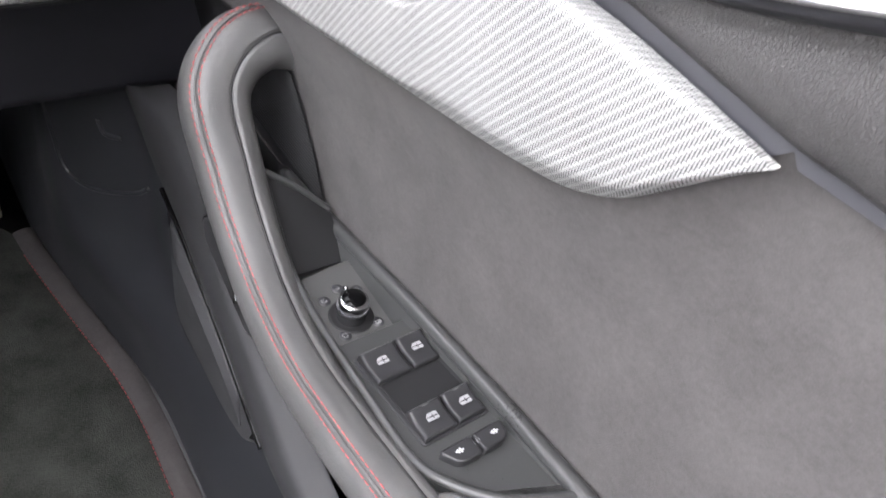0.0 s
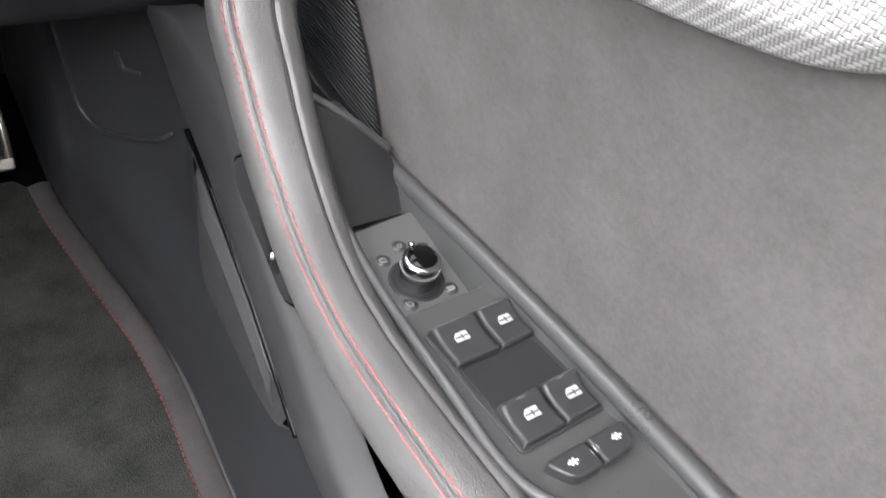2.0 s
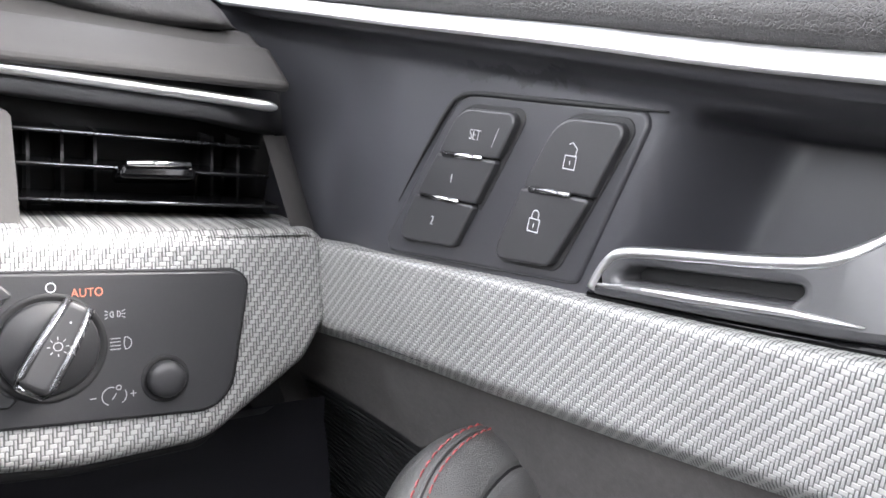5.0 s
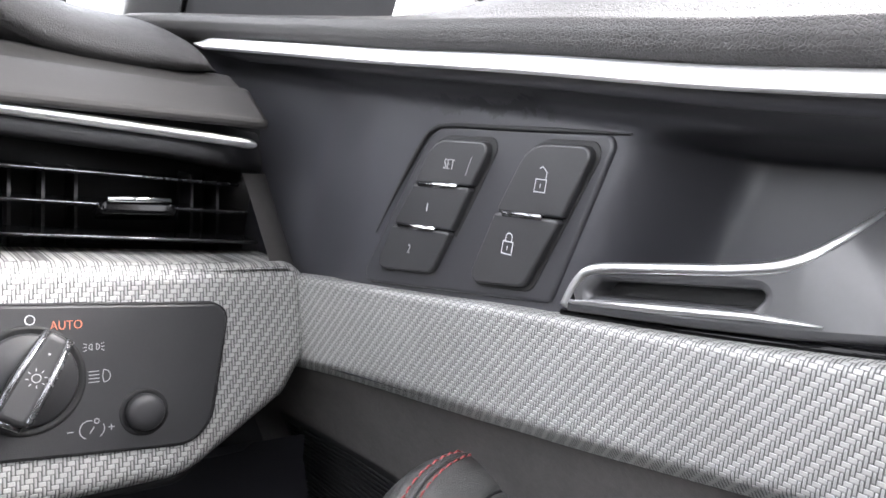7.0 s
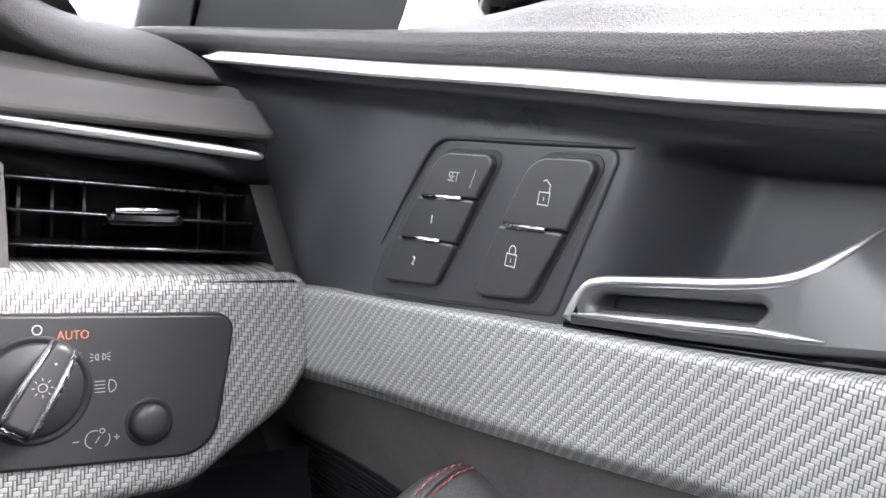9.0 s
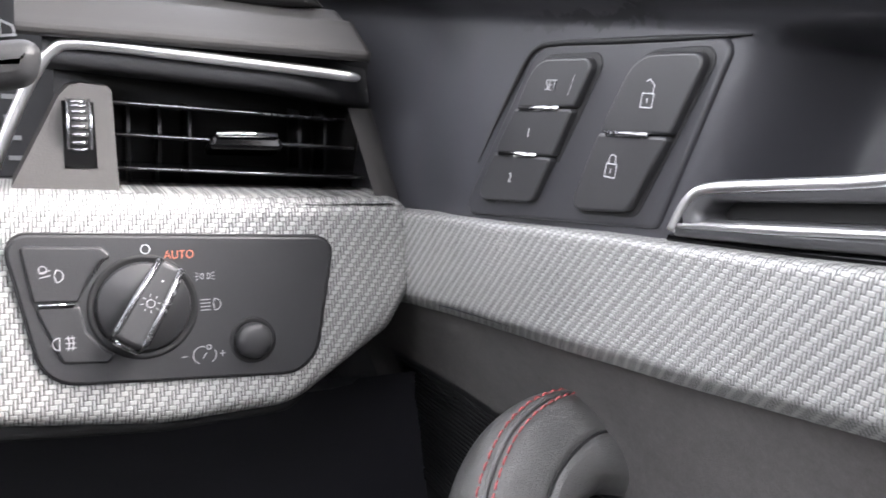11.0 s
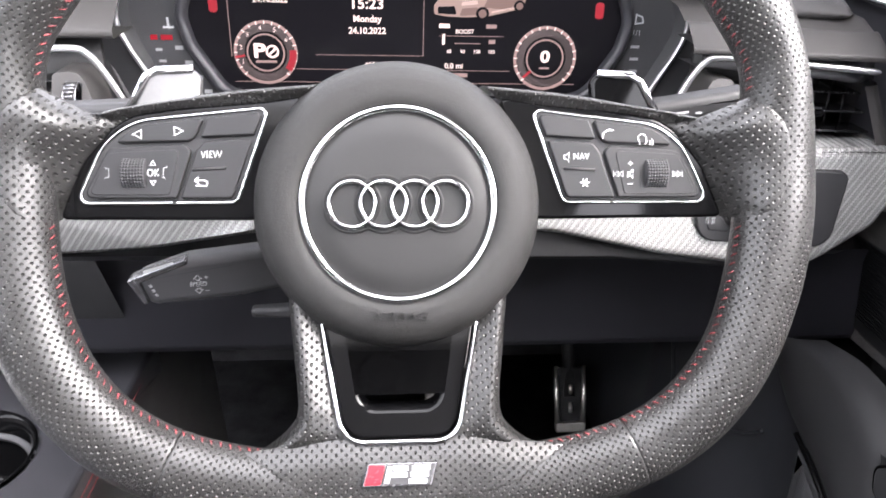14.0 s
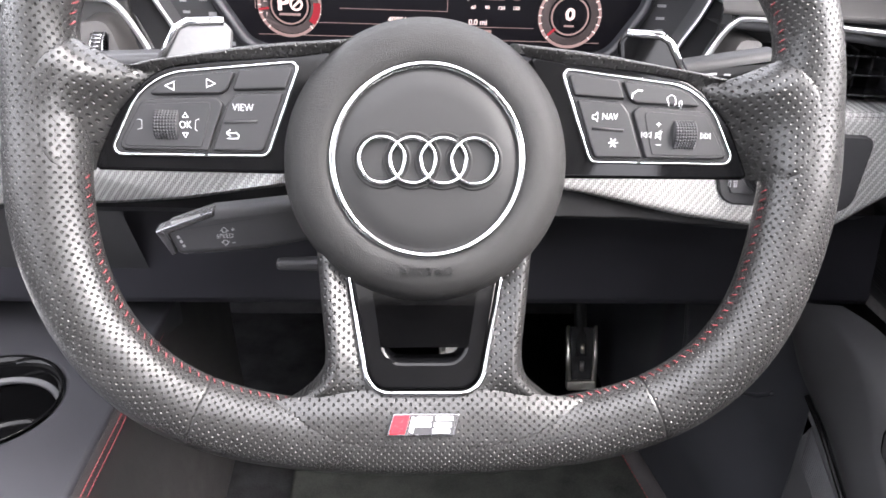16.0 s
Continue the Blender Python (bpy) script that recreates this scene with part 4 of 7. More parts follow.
window_switch([(0.3472, -0.1596), (0.3632, -0.1590), (0.3618, -0.1760), (0.3466, -0.1767)], (0.3558, -0.1678))


def child_key(poly, radii, c):
    k = part("child_lock_key", plate(rounded(poly, radii, 8), -0.001, 0.0048, 0.001, warp=pod_warp), BUTTON, pod, "black child lock key with a rounded end")
    m = on_pod(c[0], c[1], 0.0050)
    part("key_mark", ribbon([[(-0.0022, 0.0), (0.0022, 0.0)], [(-0.0008, 0.0012), (-0.0008, -0.0012)], [(0.0006, -0.0014), (0.0006, 0.0014)]], 0.0011, m), PRINT, k)
    part("key_bar", ribbon([[(0.008 if c[0] < 0.345 else -0.0085, 0.001), (0.008 if c[0] < 0.345 else -0.0085, -0.001)], [(0.0096 if c[0] < 0.345 else -0.0099, 0.001), (0.0096 if c[0] < 0.345 else -0.0099, -0.001)]], 0.0004, m), PRINT_DIM, k)


child_key([(0.3268, -0.1862), (0.3444, -0.1856), (0.3440, -0.1962), (0.3320, -0.1962)], [0.0014, 0.0014, 0.0014, 0.006], (0.3352, -0.1905))
child_key([(0.3456, -0.1855), (0.3628, -0.1848), (0.3590, -0.1955), (0.3452, -0.1962)], [0.0014, 0.0014, 0.006, 0.0014], (0.3550, -0.1898))

# lower lining and pocket rail
def lower_at(s, t):
    y = 0.16 - 0.9 * s
    return Vector((0.378 + 0.020 * math.sin(math.pi * t), y, 0.712 - 0.29 * t))


part("lower_lining", grid(lower_at, 30, 16), DARK, door, "black grained lower lining")
rail = [(0.352, 0.23, 0.655), (0.351, 0.175, 0.640), (0.350, 0.133, 0.613), (0.350, 0.095, 0.557), (0.350, 0.045, 0.530), (0.350, -0.03, 0.505), (0.350, -0.10, 0.492), (0.354, -0.35, 0.490)]
part("pocket_rail", tube(spline(rail, 40), [0.010 + 0.005 * smoothstep(0, 8, k) for k in range(40)], 12, flat=1.4), SOFT, door, "rounded rim of the door pocket")


# ---- window frame, door glass, mirror ----
def pillar_at(s, t):
    """Inner face of the windscreen pillar and mirror corner, from the window's front edge forward."""
    low = Vector((0.374, 0.168, 0.955)).lerp(Vector((0.306, 0.400, 0.955)), s)
    high = Vector((0.340, -0.10, 1.42)).lerp(Vector((0.285, 0.02, 1.42)), s)
    p = low.lerp(high, t ** 1.25)
    p.x -= 0.012 * math.sin(math.pi * s) - 0.02 * smoothstep(0.85, 1.0, s)
    return p


solo("window_frame", grid(pillar_at, 16, 16), SOFT, "dark moulded windscreen pillar and mirror corner", "window frame", "structure")
solo("pillar_seam", tube([pillar_at(0.55, 0.02), pillar_at(0.55, 0.2), pillar_at(0.6, 0.5)], 0.002, 6), PIANO, "dark joint line in the pillar lining", "trim", "structure")
bm = bmesh.new()
for k in range(7):
    tube([pillar_at(0.66, 0.085 + 0.006 * k) + Vector((-0.001, 0, 0)), pillar_at(0.88, 0.085 + 0.006 * k) + Vector((-0.001, 0, 0))], 0.0009, 5, bm=bm)
solo("tweeter_grille", bm, DARK, "fine dark tweeter grille in the pillar corner", "speaker grille", "stuff")
solo("dash_corner_filler", box((0.300, 0.270, 0.93), (0.40, 0.66, 0.972), 0.01, 3), PADHIDE, "grained dark end of the dash top", "trim", "structure")
solo("window_seal", tube([(0.372, 0.176, 0.974), (0.371, 0.165, 1.05), (0.366, 0.145, 1.12), (0.35, 0.07, 1.25)], 0.004, 8), PIANO, "black rubber window seal", "window seal", "structure")

mirror = thing("door_mirror", "black door mirror outside the side window", "mirror", (0.47, 0.13, 0.985))
part("mirror_housing", box((0.425, 0.10, 0.992), (0.60, 0.185, 1.13), 0.03, 4), PIANO, mirror, "gloss black mirror housing")
part("mirror_glass", plate(rounded([(0.445, 1.005), (0.59, 1.005), (0.59, 1.12), (0.445, 1.12)], 0.02, 6), 0, 0.002, 0, m=Matrix(((1, 0, 0, 0), (0, 0, -1, 0.0995), (0, 1, 0, 0), (0, 0, 0, 1)))), CHROME, mirror, "mirror glass")
part("mirror_foot", tube([(0.40, 0.16, 0.972), (0.44, 0.15, 0.99), (0.50, 0.14, 1.02)], [0.02, 0.02, 0.03], 10), PIANO, mirror)

# ---- dashboard ----
dash = thing("dashboard", "dark grey car dashboard with silver weave inlay", "dashboard", (0.05, 0.3, 0.6))


def dash_y(z):
    return 0.132 + 0.25 * (z - 0.845)


def dash_warp(p):
    """From dash outline space (across, up, out to the driver) to the world."""
    return Vector((p.x, dash_y(p.y) - p.z + 0.003 * smoothstep(0.290, 0.335, p.x), p.y))


def on_dash(x, z, out=0.0):
    return face_frame((x, dash_y(z) - out, z), (1, 0, 0), (0, -1, 0.25))


right_face = rounded([(0.020, 0.8350), (0.105, 0.8260), (0.175, 0.8115), (0.236, 0.8040), (0.2800, 0.8050), (0.3222, 0.8285), (0.3334, 0.8440), (0.3342, 0.8790), (0.020, 0.8862)], [0, 0.1, 0.1, 0.1, 0.03, 0.015, 0.012, 0.008, 0], 8)
part("weave_fascia", plate(right_face, -0.030, 0.004, 0.0062, warp=dash_warp, steps=6), WEAVE, dash, "silver twill-weave inlay")
def tuck(p):
    """As dash_warp, with the lower part of the inlay turned under."""
    return dash_warp(p) + Vector((0, 1.2 * max(0.830 - p.y, 0.0) * smoothstep(0.02, -0.06, p.x), 0))


left_face = rounded([(-0.030, 0.8350), (-0.030, 0.8860), (-0.36, 0.878), (-0.36, 0.7915), (-0.28, 0.7950), (-0.20, 0.8000), (-0.155, 0.8065), (-0.095, 0.8235)], [0, 0, 0, 0, 0.1, 0.1, 0.1, 0.1], 8)
part("weave_fascia", plate(left_face, -0.030, 0.004, 0.0062, warp=tuck, steps=6), WEAVE, dash, "silver twill-weave inlay")
part("fascia_backing", plate(rounded([(-0.37, 0.785), (0.15, 0.806), (0.236, 0.7990), (0.2800, 0.8000), (0.3215, 0.8265), (0.3310, 0.845), (0.3300, 0.8780), (-0.37, 0.885)], 0.01, 4), -0.06, -0.004, 0.003, warp=tuck, steps=6), DARK, dash, "dark backing edge below the inlay")
# shelf above the inlay and hood over the vents
for xa, xb in ((0.190, 0.326), (-0.40, -0.165)):
    part("vent_shelf", extrude_profile([(0.139, 0.8775), (0.1480, 0.8775), (0.1485, 0.8700)], xa, xb, 4), DARK, dash)
part("cluster_apron", extrude_profile([(0.150, 0.872), (0.160, 0.8735), (0.20, 0.866), (0.285, 0.860)], -0.19, 0.205, 4), SOFT, dash, "dark apron below the cluster")


def ledge_end(p):
    """Draws the ends of the moulding over the vent back towards the doors."""
    k = smoothstep(0.285, 0.334, p.x)
    z = 0.9375 + (p.z - 0.9375) * 1.85 if p.z > 0.9375 and p.x < 0 else p.z
    if 0.19 < p.x and p.z < 0.931:
        z -= 0.05 * (p.x - 0.262)
    back = 0.018 * min(max((0.316 - p.x) / 0.105, 0.0), 1.0)
    return Vector((p.x, p.y + 0.030 * k * k + back, z - 0.004 * k + 0.0015))


part("vent_hood", extrude_profile([(0.200, 0.9165), (0.172, 0.9173), (0.161, 0.9185), (0.1578, 0.9200), (0.1580, 0.9235), (0.1605, 0.9295), (0.1640, 0.9325), (0.1680, 0.9335), (0.21, 0.9345)], 0.203, 0.3335, 24, warp=ledge_end), HARD, dash, "dark moulding over the vent")
part("dash_ledge", extrude_profile([(0.21, 0.9335), (0.1668, 0.9335), (0.1655, 0.9350), (0.1652, 0.9370), (0.1660, 0.9382), (0.1672, 0.9390), (0.1870, 0.9468), (0.1890, 0.9474), (0.1910, 0.9472), (0.1940, 0.9466), (0.1960, 0.9468), (0.212, 0.9518), (0.23, 0.9530)], -0.42, -0.175, 40, warp=ledge_end), TRIM_GREY, dash, "warm grey stepped ledge")


def along(prof, t):
    """Point at t along a profile of pairs, rounded between its corners."""
    q = spline([Vector((a, b, 0)) for a, b in prof], 61)
    f = t * 60
    i = min(int(f), 59)
    return q[i].lerp(q[i + 1], f - i)


def right_ledge(s, t):
    """Stepped ledge over the driver's vent, with a rounded end beside the door."""
    u = min(s / 0.86, 1.0)
    x = 0.195 + 0.1205 * u
    y0 = 0.1526 + 0.0178 * (0.3155 - x) / 0.105
    prof = [(0.006, -0.0040), (0.0022, -0.0040), (0.0004, -0.0030), (0.0, -0.0015), (0.0004, 0.0), (0.0016, 0.0010), (0.0100, 0.0060), (0.0175, 0.0104), (0.0195, 0.0113), (0.0212, 0.0114), (0.0228, 0.0108), (0.0246, 0.0108), (0.0270, 0.0122), (0.0400, 0.0180), (0.0620, 0.0200)]
    f = t * (len(prof) - 1)
    i = min(int(f), len(prof) - 2)
    dy, dz = [prof[i][c] + (prof[i + 1][c] - prof[i][c]) * (f - i) for c in (0, 1)]
    step = 1 - smoothstep(0.300, 0.308, x)
    if 7 < f < 12.5:
        dz += (1 - step) * 0.0012 * math.sin((f - 7) / 5.5 * math.pi)
    z = 0.9366 + dz + 0.020 * (0.3155 - x) * smoothstep(0.0, 0.010, dz)
    if s > 0.86:
        v = (s - 0.86) / 0.14
        w = v * math.pi / 2
        x += 0.0035 * math.sin(w) + 0.0015 * v
        y0 += 0.0035 * (1 - math.cos(w)) + 0.050 * max(v - 0.6, 0) ** 2 * 6
        z -= 0.0025 * (1 - math.cos(w)) * (dz > 0.0)
    return Vector((x, y0 + dy, z))


part("dash_ledge", grid(right_ledge, 50, 56), TRIM_GREY, dash, "warm grey stepped ledge")


def top_pad(s, t):
    x = 0.333 - 0.80 * s
    prof = [(0.235, 0.9520), (0.207, 0.9520), (0.200, 0.9535), (0.1985, 0.9575), (0.203, 0.9630), (0.214, 0.9670), (0.25, 0.9710), (0.33, 0.978), (0.46, 0.985), (0.66, 0.985)]
    f = t * (len(prof) - 1)
    i = min(int(f), len(prof) - 2)
    k = f - i
    y, z = [prof[i][c] + (prof[i + 1][c] - prof[i][c]) * k for c in (0, 1)]
    hump = smoothstep(-0.28, -0.20, x)
    z += 0.0165 + hump * 0.022 * smoothstep(0.954, 0.970, z)
    return Vector((x, y, z))


part("dash_pad", grid(lambda s, t: top_pad((0.513 + 0.29 * s) / 0.80, t), 50, 36), PADHIDE, dash, "grained black dash top")


def right_pad(s, t):
    """Grained pad that swells from a tip beside the door up into the cluster hood."""
    x = 0.188 + 0.1262 * (1 - (1 - s) ** 1.4)
    tip = smoothstep(0.296, 0.3142, x)
    yf = curve_at([(0.188, 0.222), (0.205, 0.214), (0.225, 0.203), (0.26, 0.194), (0.30, 0.1850), (0.3142, 0.1862)], x)
    zl = curve_at([(0.188, 1.000), (0.205, 0.983), (0.215, 0.9745), (0.225, 0.9665), (0.235, 0.9605), (0.247, 0.9562), (0.262, 0.9540), (0.28, 0.9535), (0.30, 0.9543), (0.3142, 0.9556)], x)
    zt = curve_at([(0.188, 1.036), (0.205, 1.018), (0.225, 0.998), (0.240, 0.985), (0.255, 0.9795), (0.275, 0.9775), (0.290, 0.9755), (0.300, 0.9715), (0.308, 0.9660), (0.3142, 0.9575)], x)
    h = zt - zl
    q = along([(0.060, 0.02), (0.012, -0.02), (0.0035, 0.02), (0.0, 0.14), (0.0010, 0.30), (0.0060, 0.52), (0.0160, 0.76), (0.0320, 0.94), (0.055, 1.0), (0.12, 1.0)], t)
    y = yf + q.x * (1 - 0.25 * tip) + 0.012 * tip * tip
    back = max(y - 0.24, 0.0)
    return Vector((x - 0.06 * back * (1 - tip), y, zl + h * q.y))


part("dash_pad", grid(right_pad, 56, 40), PADHIDE, dash, "grained black dash top rising into the hood")
part("dash_pad", grid(lambda s, t: Vector((0.188 + 0.124 * s, 0.28 + 0.40 * t, curve_at([(0.188, 1.034), (0.205, 1.016), (0.225, 0.996), (0.240, 0.983), (0.255, 0.9778), (0.275, 0.976), (0.3142, 0.972)], 0.188 + 0.124 * s) * (1 - t) + 0.984 * t)), 30, 8), PADHIDE, dash, "grained black dash top under the windscreen")
part("dash_pad", extrude_profile([(0.285, 1.030), (0.36, 1.030), (0.46, 1.005), (0.66, 0.985)], -0.23, 0.26, 6), PADHIDE, dash, "grained black dash top")
# Hidden box, added to stop daylight leaking through the hollow dash.
part("dash_light_block", box((0.245, 0.206, 0.80), (0.3330, 0.42, 0.945)), DARK, dash, "unseen dark block that stops light inside the dashboard")
# knee panel and footwell
part("knee_edge", extrude_profile([(0.140, 0.805), (0.150, 0.797), (0.172, 0.786)], -0.42, 0.316, 6), KNEE, dash, "black edge above the knee panel")
part("knee_panel", extrude_profile([(0.171, 0.790), (0.181, 0.772), (0.184, 0.75), (0.186, 0.705), (0.189, 0.697), (0.197, 0.694), (0.30, 0.70), (0.60, 0.71)], -0.42, 0.400, 6), KNEE, dash, "black knee panel")


# ---- air vents ----
def air_vent(x0, x1, flip, label):
    """Vent between x0 (inner end with the wheel) and x1."""
    v = thing("air_vent", label, "air vent", ((x0 + x1) / 2, 0.18, 0.876), group="dashboard vents")

    def X(k):
        return x0 + (x1 - x0) * k

    def vw(p):
        y = 0.1475 + 0.62 * (p.y - 0.878) - p.z
        return Vector((X(p.x), y, p.y))

    part("vent_throat", box((min(x0, x1) + 0.004, 0.198, 0.866), (max(x0, x1) + (0.006 if x1 > 0 else -0.002), 0.204, 0.934)), DARK, v)
    part("vent_floor", box((min(x0, x1) + 0.004, 0.149, 0.868), (max(x0, x1) - 0.002, 0.204, 0.8770)), DARK, v)
    side = plate(rounded([(0.0, 0.874), (0.17, 0.874), (0.17, 0.9150), (0.158, 0.9166), (0.09, 0.9172), (0.060, 0.9160), (0.035, 0.9125), (-0.12, 0.874)], 0.0, 4), -0.03, 0.0, 0, warp=vw)
    part("wheel_cheek", side, TRIM_GREY, v, "grey moulding that holds the vent wheel")
    xw = X(0.080)
    # Proud black plate, its colour taking the place of the slot's shade.
    part("wheel_slot_shade", plate(rounded([(0.080 - 0.040, 0.8888), (0.080 + 0.040, 0.8888), (0.080 + 0.040, 0.9108), (0.080 - 0.040, 0.9108)], 0.0008, 3), -0.002, 0.0006, 0.0, warp=vw), PIANO, v, "black plate for the shade in the vent wheel's slot")
    whl = part("vent_wheel", tube([(xw - 0.0040, 0.1682, 0.8998), (xw + 0.0040, 0.1682, 0.8998)], 0.0118, 40), DARK, v, "knurled vent wheel")
    for sx in (-0.0040, 0.0032):
        part("wheel_flange", tube([(xw + sx, 0.1682, 0.8998), (xw + sx + 0.0008, 0.1682, 0.8998)], 0.0121, 40), GUN, whl, "grey edge of the vent wheel")
    bm = bmesh.new()
    for k in range(11):
        w = radians(112 + 136 * k / 10)
        p = Vector((xw, 0.1682 + 0.0117 * math.cos(w), 0.8998 + 0.0117 * math.sin(w)))
        box(p - Vector((0.0024, 0.0007, 0.0007)), p + Vector((0.0024, 0.0007, 0.0007)), bm=bm)
    part("wheel_teeth", bm, GUN, whl)
    # slats
    for z in (0.9108, 0.8996, 0.8882):
        y = 0.152 + 0.62 * (z - 0.878)
        r = X(0.885 + (0.9108 - z) * 1.3)
        xl = X(0.172)
        tilt = Matrix(((1, 0, 0, 0), (0, 1, 0, 0), (-0.0028 / (r - xl), 0, 1, z + 0.0028 * xl / (r - xl)), (0, 0, 0, 1)))
        part("slat", plate(rounded([(xl, y), (r, y), (r, y + 0.020), (xl, y + 0.020)], 0.0005, 2), -0.0007, 0.0007, 0.0004, m=tilt), PIANO, v, "black vent slat")
        part("slat_edge", tube([(xl, y, z + 0.0002), (r, y, z - 0.0026)], 0.0005, 6), GUN, v, "thin bright slat edge")
    tx, tz = X(0.535), 0.9012
    ty = 0.152 + 0.62 * (tz - 0.878) - 0.004
    tab = part("vent_tab", plate(rounded([(-0.0150, -0.0035), (0.0150, -0.0035), (0.0130, 0.0022), (-0.0130, 0.0022)], 0.002, 5), -0.008, 0.004, 0.0018, m=face_frame((tx, ty, tz - 0.003), (1, 0, 0), (0, -1, 0.3))), PIANO, v, "gloss black vent tab")
    part("tab_strip", tube([(tx - 0.0115, ty - 0.0035, tz + 0.0002), (tx, ty - 0.0042, tz + 0.0006), (tx + 0.0115, ty - 0.0035, tz + 0.0002)], 0.0013, 8), CHROME, tab, "bright strip")
    for k in (0, 1, 2, 6, 7):
        xx = X(0.22 + 0.088 * k)
        part("vane", plate([(0.176, 0.877), (0.196, 0.877), (0.196, 0.911), (0.180, 0.911)], -0.0006, 0.0006, 0.0, m=Matrix(((0, 0, 1, xx), (1, 0, 0, 0), (0, 1, 0, 0), (0, 0, 0, 1)))), DARK, v, "upright vane behind the slats")

    def cheek(s, t):
        z = 0.8765 + 0.037 * t
        edge = 0.927 - 0.041 * t
        y = 0.1475 + 0.62 * (z - 0.878)
        w = s * math.pi * 0.5
        return Vector((X(edge + 0.125 * math.sin(w)), y + 0.016 * (1 - math.cos(w)), z))

    part("end_cheek", grid(cheek, 10, 14), TRIM_GREY, v, "curved grey end moulding")
    # bright bracket over the vent
    br = [(X(-0.133), 0.180, 0.885), (X(-0.074), 0.179, 0.9045), (X(-0.027), 0.178, 0.918), (X(0.023), 0.1765, 0.9275), (X(0.086), 0.1745, 0.9308), (X(0.3125), 0.169, 0.930), (X(0.633), 0.162, 0.928), (X(0.797), 0.158, 0.9268), (X(0.883), 0.1570, 0.9260)]
    part("bright_bracket", tube(spline(br, 60), [0.0022] * 56 + [0.0021, 0.0018, 0.0014, 0.0008], 10, flat=1.0, up=(0, -1, 0.3)), ALU, v, "bright bracket line")
    return v


air_vent(0.203, 0.331, False, "black slatted air vent with grey cheeks and a bright bracket")
air_vent(-0.187, -0.327, True, "black slatted air vent with a slim bright bracket")

# ---- headlamp switch ----
lamp = thing("headlamp_switch", "dark grey light switch panel with rotary knob", "light switch", (0.243, 0.14, 0.82))
lm_line = rounded([(0.1885, 0.8702), (0.2980, 0.8660), (0.2880, 0.8172), (0.1990, 0.8230)], [0.006, 0.006, 0.014, 0.013], 8)
part("panel_gap", plate([p + (p - Vector((0.243, 0.843))).normalized() * 0.0007 for p in lm_line], -0.002, 0.0046, 0, warp=dash_warp), DARK, lamp)
lpan = part("switch_panel", plate(lm_line, -0.002, 0.0052, 0.0008, warp=dash_warp), BUTTON, lamp, "flat dark grey panel")
RX, RZ = 0.2295, 0.8454
rm = on_dash(RX, RZ, 0.005)
part("knob_bowl", lathe([(0.0176, 0.0006), (0.0172, 0.0011), (0.0160, 0.0008), (0.0154, 0.0004), (0.0, 0.0004)], 48, rm), DARK, lpan)
rk = part("rotary_knob", lathe([(0.0151, 0.0004), (0.0149, 0.0018), (0.0141, 0.0027), (0.0, 0.0030)], 48, rm), BUTTON, lpan, "round rotary base")
tm = rm @ Matrix.Rotation(radians(-31), 4, "Z")
wing = rounded([(-0.0042, 0.0150), (0.0042, 0.0150), (0.0052, 0.0), (0.0052, -0.0150), (-0.0052, -0.0150), (-0.0052, 0.0)], [0.003, 0.003, 0.02, 0.003, 0.003, 0.02], 5)


def wing_warp(p):
    k = smoothstep(-0.018, 0.016, p.y)
    return tm @ Vector((p.x, p.y + 0.0012, p.z * (0.84 - 0.26 * k)))


part("knob_bar", plate(wing, 0.002, 0.0145, 0.0022, warp=wing_warp), BUTTON, rk, "black grip bar of the knob")
for sx in (-1, 1):
    part("knob_edge", tube([wing_warp(Vector((sx * x, y, z))) for x, y, z in ((0.0036, 0.0148, 0.0122), (0.0047, 0.0, 0.0133), (0.0048, -0.0120, 0.0131), (0.0040, -0.0149, 0.0103))], 0.0014, 8), GUN, rk, "bright knob edge")
part("knob_edge", tube([wing_warp(Vector((x, -0.0149, 0.0111))) for x in (-0.004, 0.0, 0.004)], 0.0016, 8), CHROME, rk, "bright knob edge")
sm = tm @ Matrix.Translation((0, 0.0015, 0.0102)) @ Matrix.Rotation(radians(31), 4, "Z")
sun_rays = [[(0.0022 * math.cos(radians(a)), 0.0022 * math.sin(radians(a))), (0.0031 * math.cos(radians(a)), 0.0031 * math.sin(radians(a)))] for a in range(0, 360, 45)]
part("lamp_mark", ribbon(sun_rays + [loop(0, 0, 0.0013, 12)], 0.00035, sm, 0.0008), PRINT_DIM, rk)
part("dot_mark", lathe([(0.0005, 0.0), (0, 0.0001)], 12, tm @ Matrix.Translation((0, 0.0095, 0.0090))), PRINT_DIM, rk)
bmx = on_dash(0.2655, 0.8311, 0.005)
part("button_ring", lathe([(0.0083, 0.0002), (0.0080, 0.0009), (0.0070, 0.0003), (0.0, 0.0002)], 36, bmx), DARK, lpan)
part("dimmer_button", lathe([(0.0064, 0.0), (0.0064, 0.0030), (0.0058, 0.0042), (0.0035, 0.0050), (0.0, 0.0052)], 36, bmx), BUTTON, lpan, "domed dimmer button")
fog = [[(0.1935, 0.8665), (0.2170, 0.8655), (0.2205, 0.8622), (0.2152, 0.8602), (0.2108, 0.8525), (0.2100, 0.8485), (0.1968, 0.8490)],
       [(0.1972, 0.8476), (0.2100, 0.8472), (0.2115, 0.8390), (0.2170, 0.8325), (0.2205, 0.8312), (0.2175, 0.8285), (0.2045, 0.8297)]]
for k, poly in enumerate(fog):
    part("fog_lamp_key", plate(rounded(poly, 0.0012, 4), 0.004, 0.0062, 0.0007, warp=dash_warp), BUTTON, lpan, "black fog lamp key")
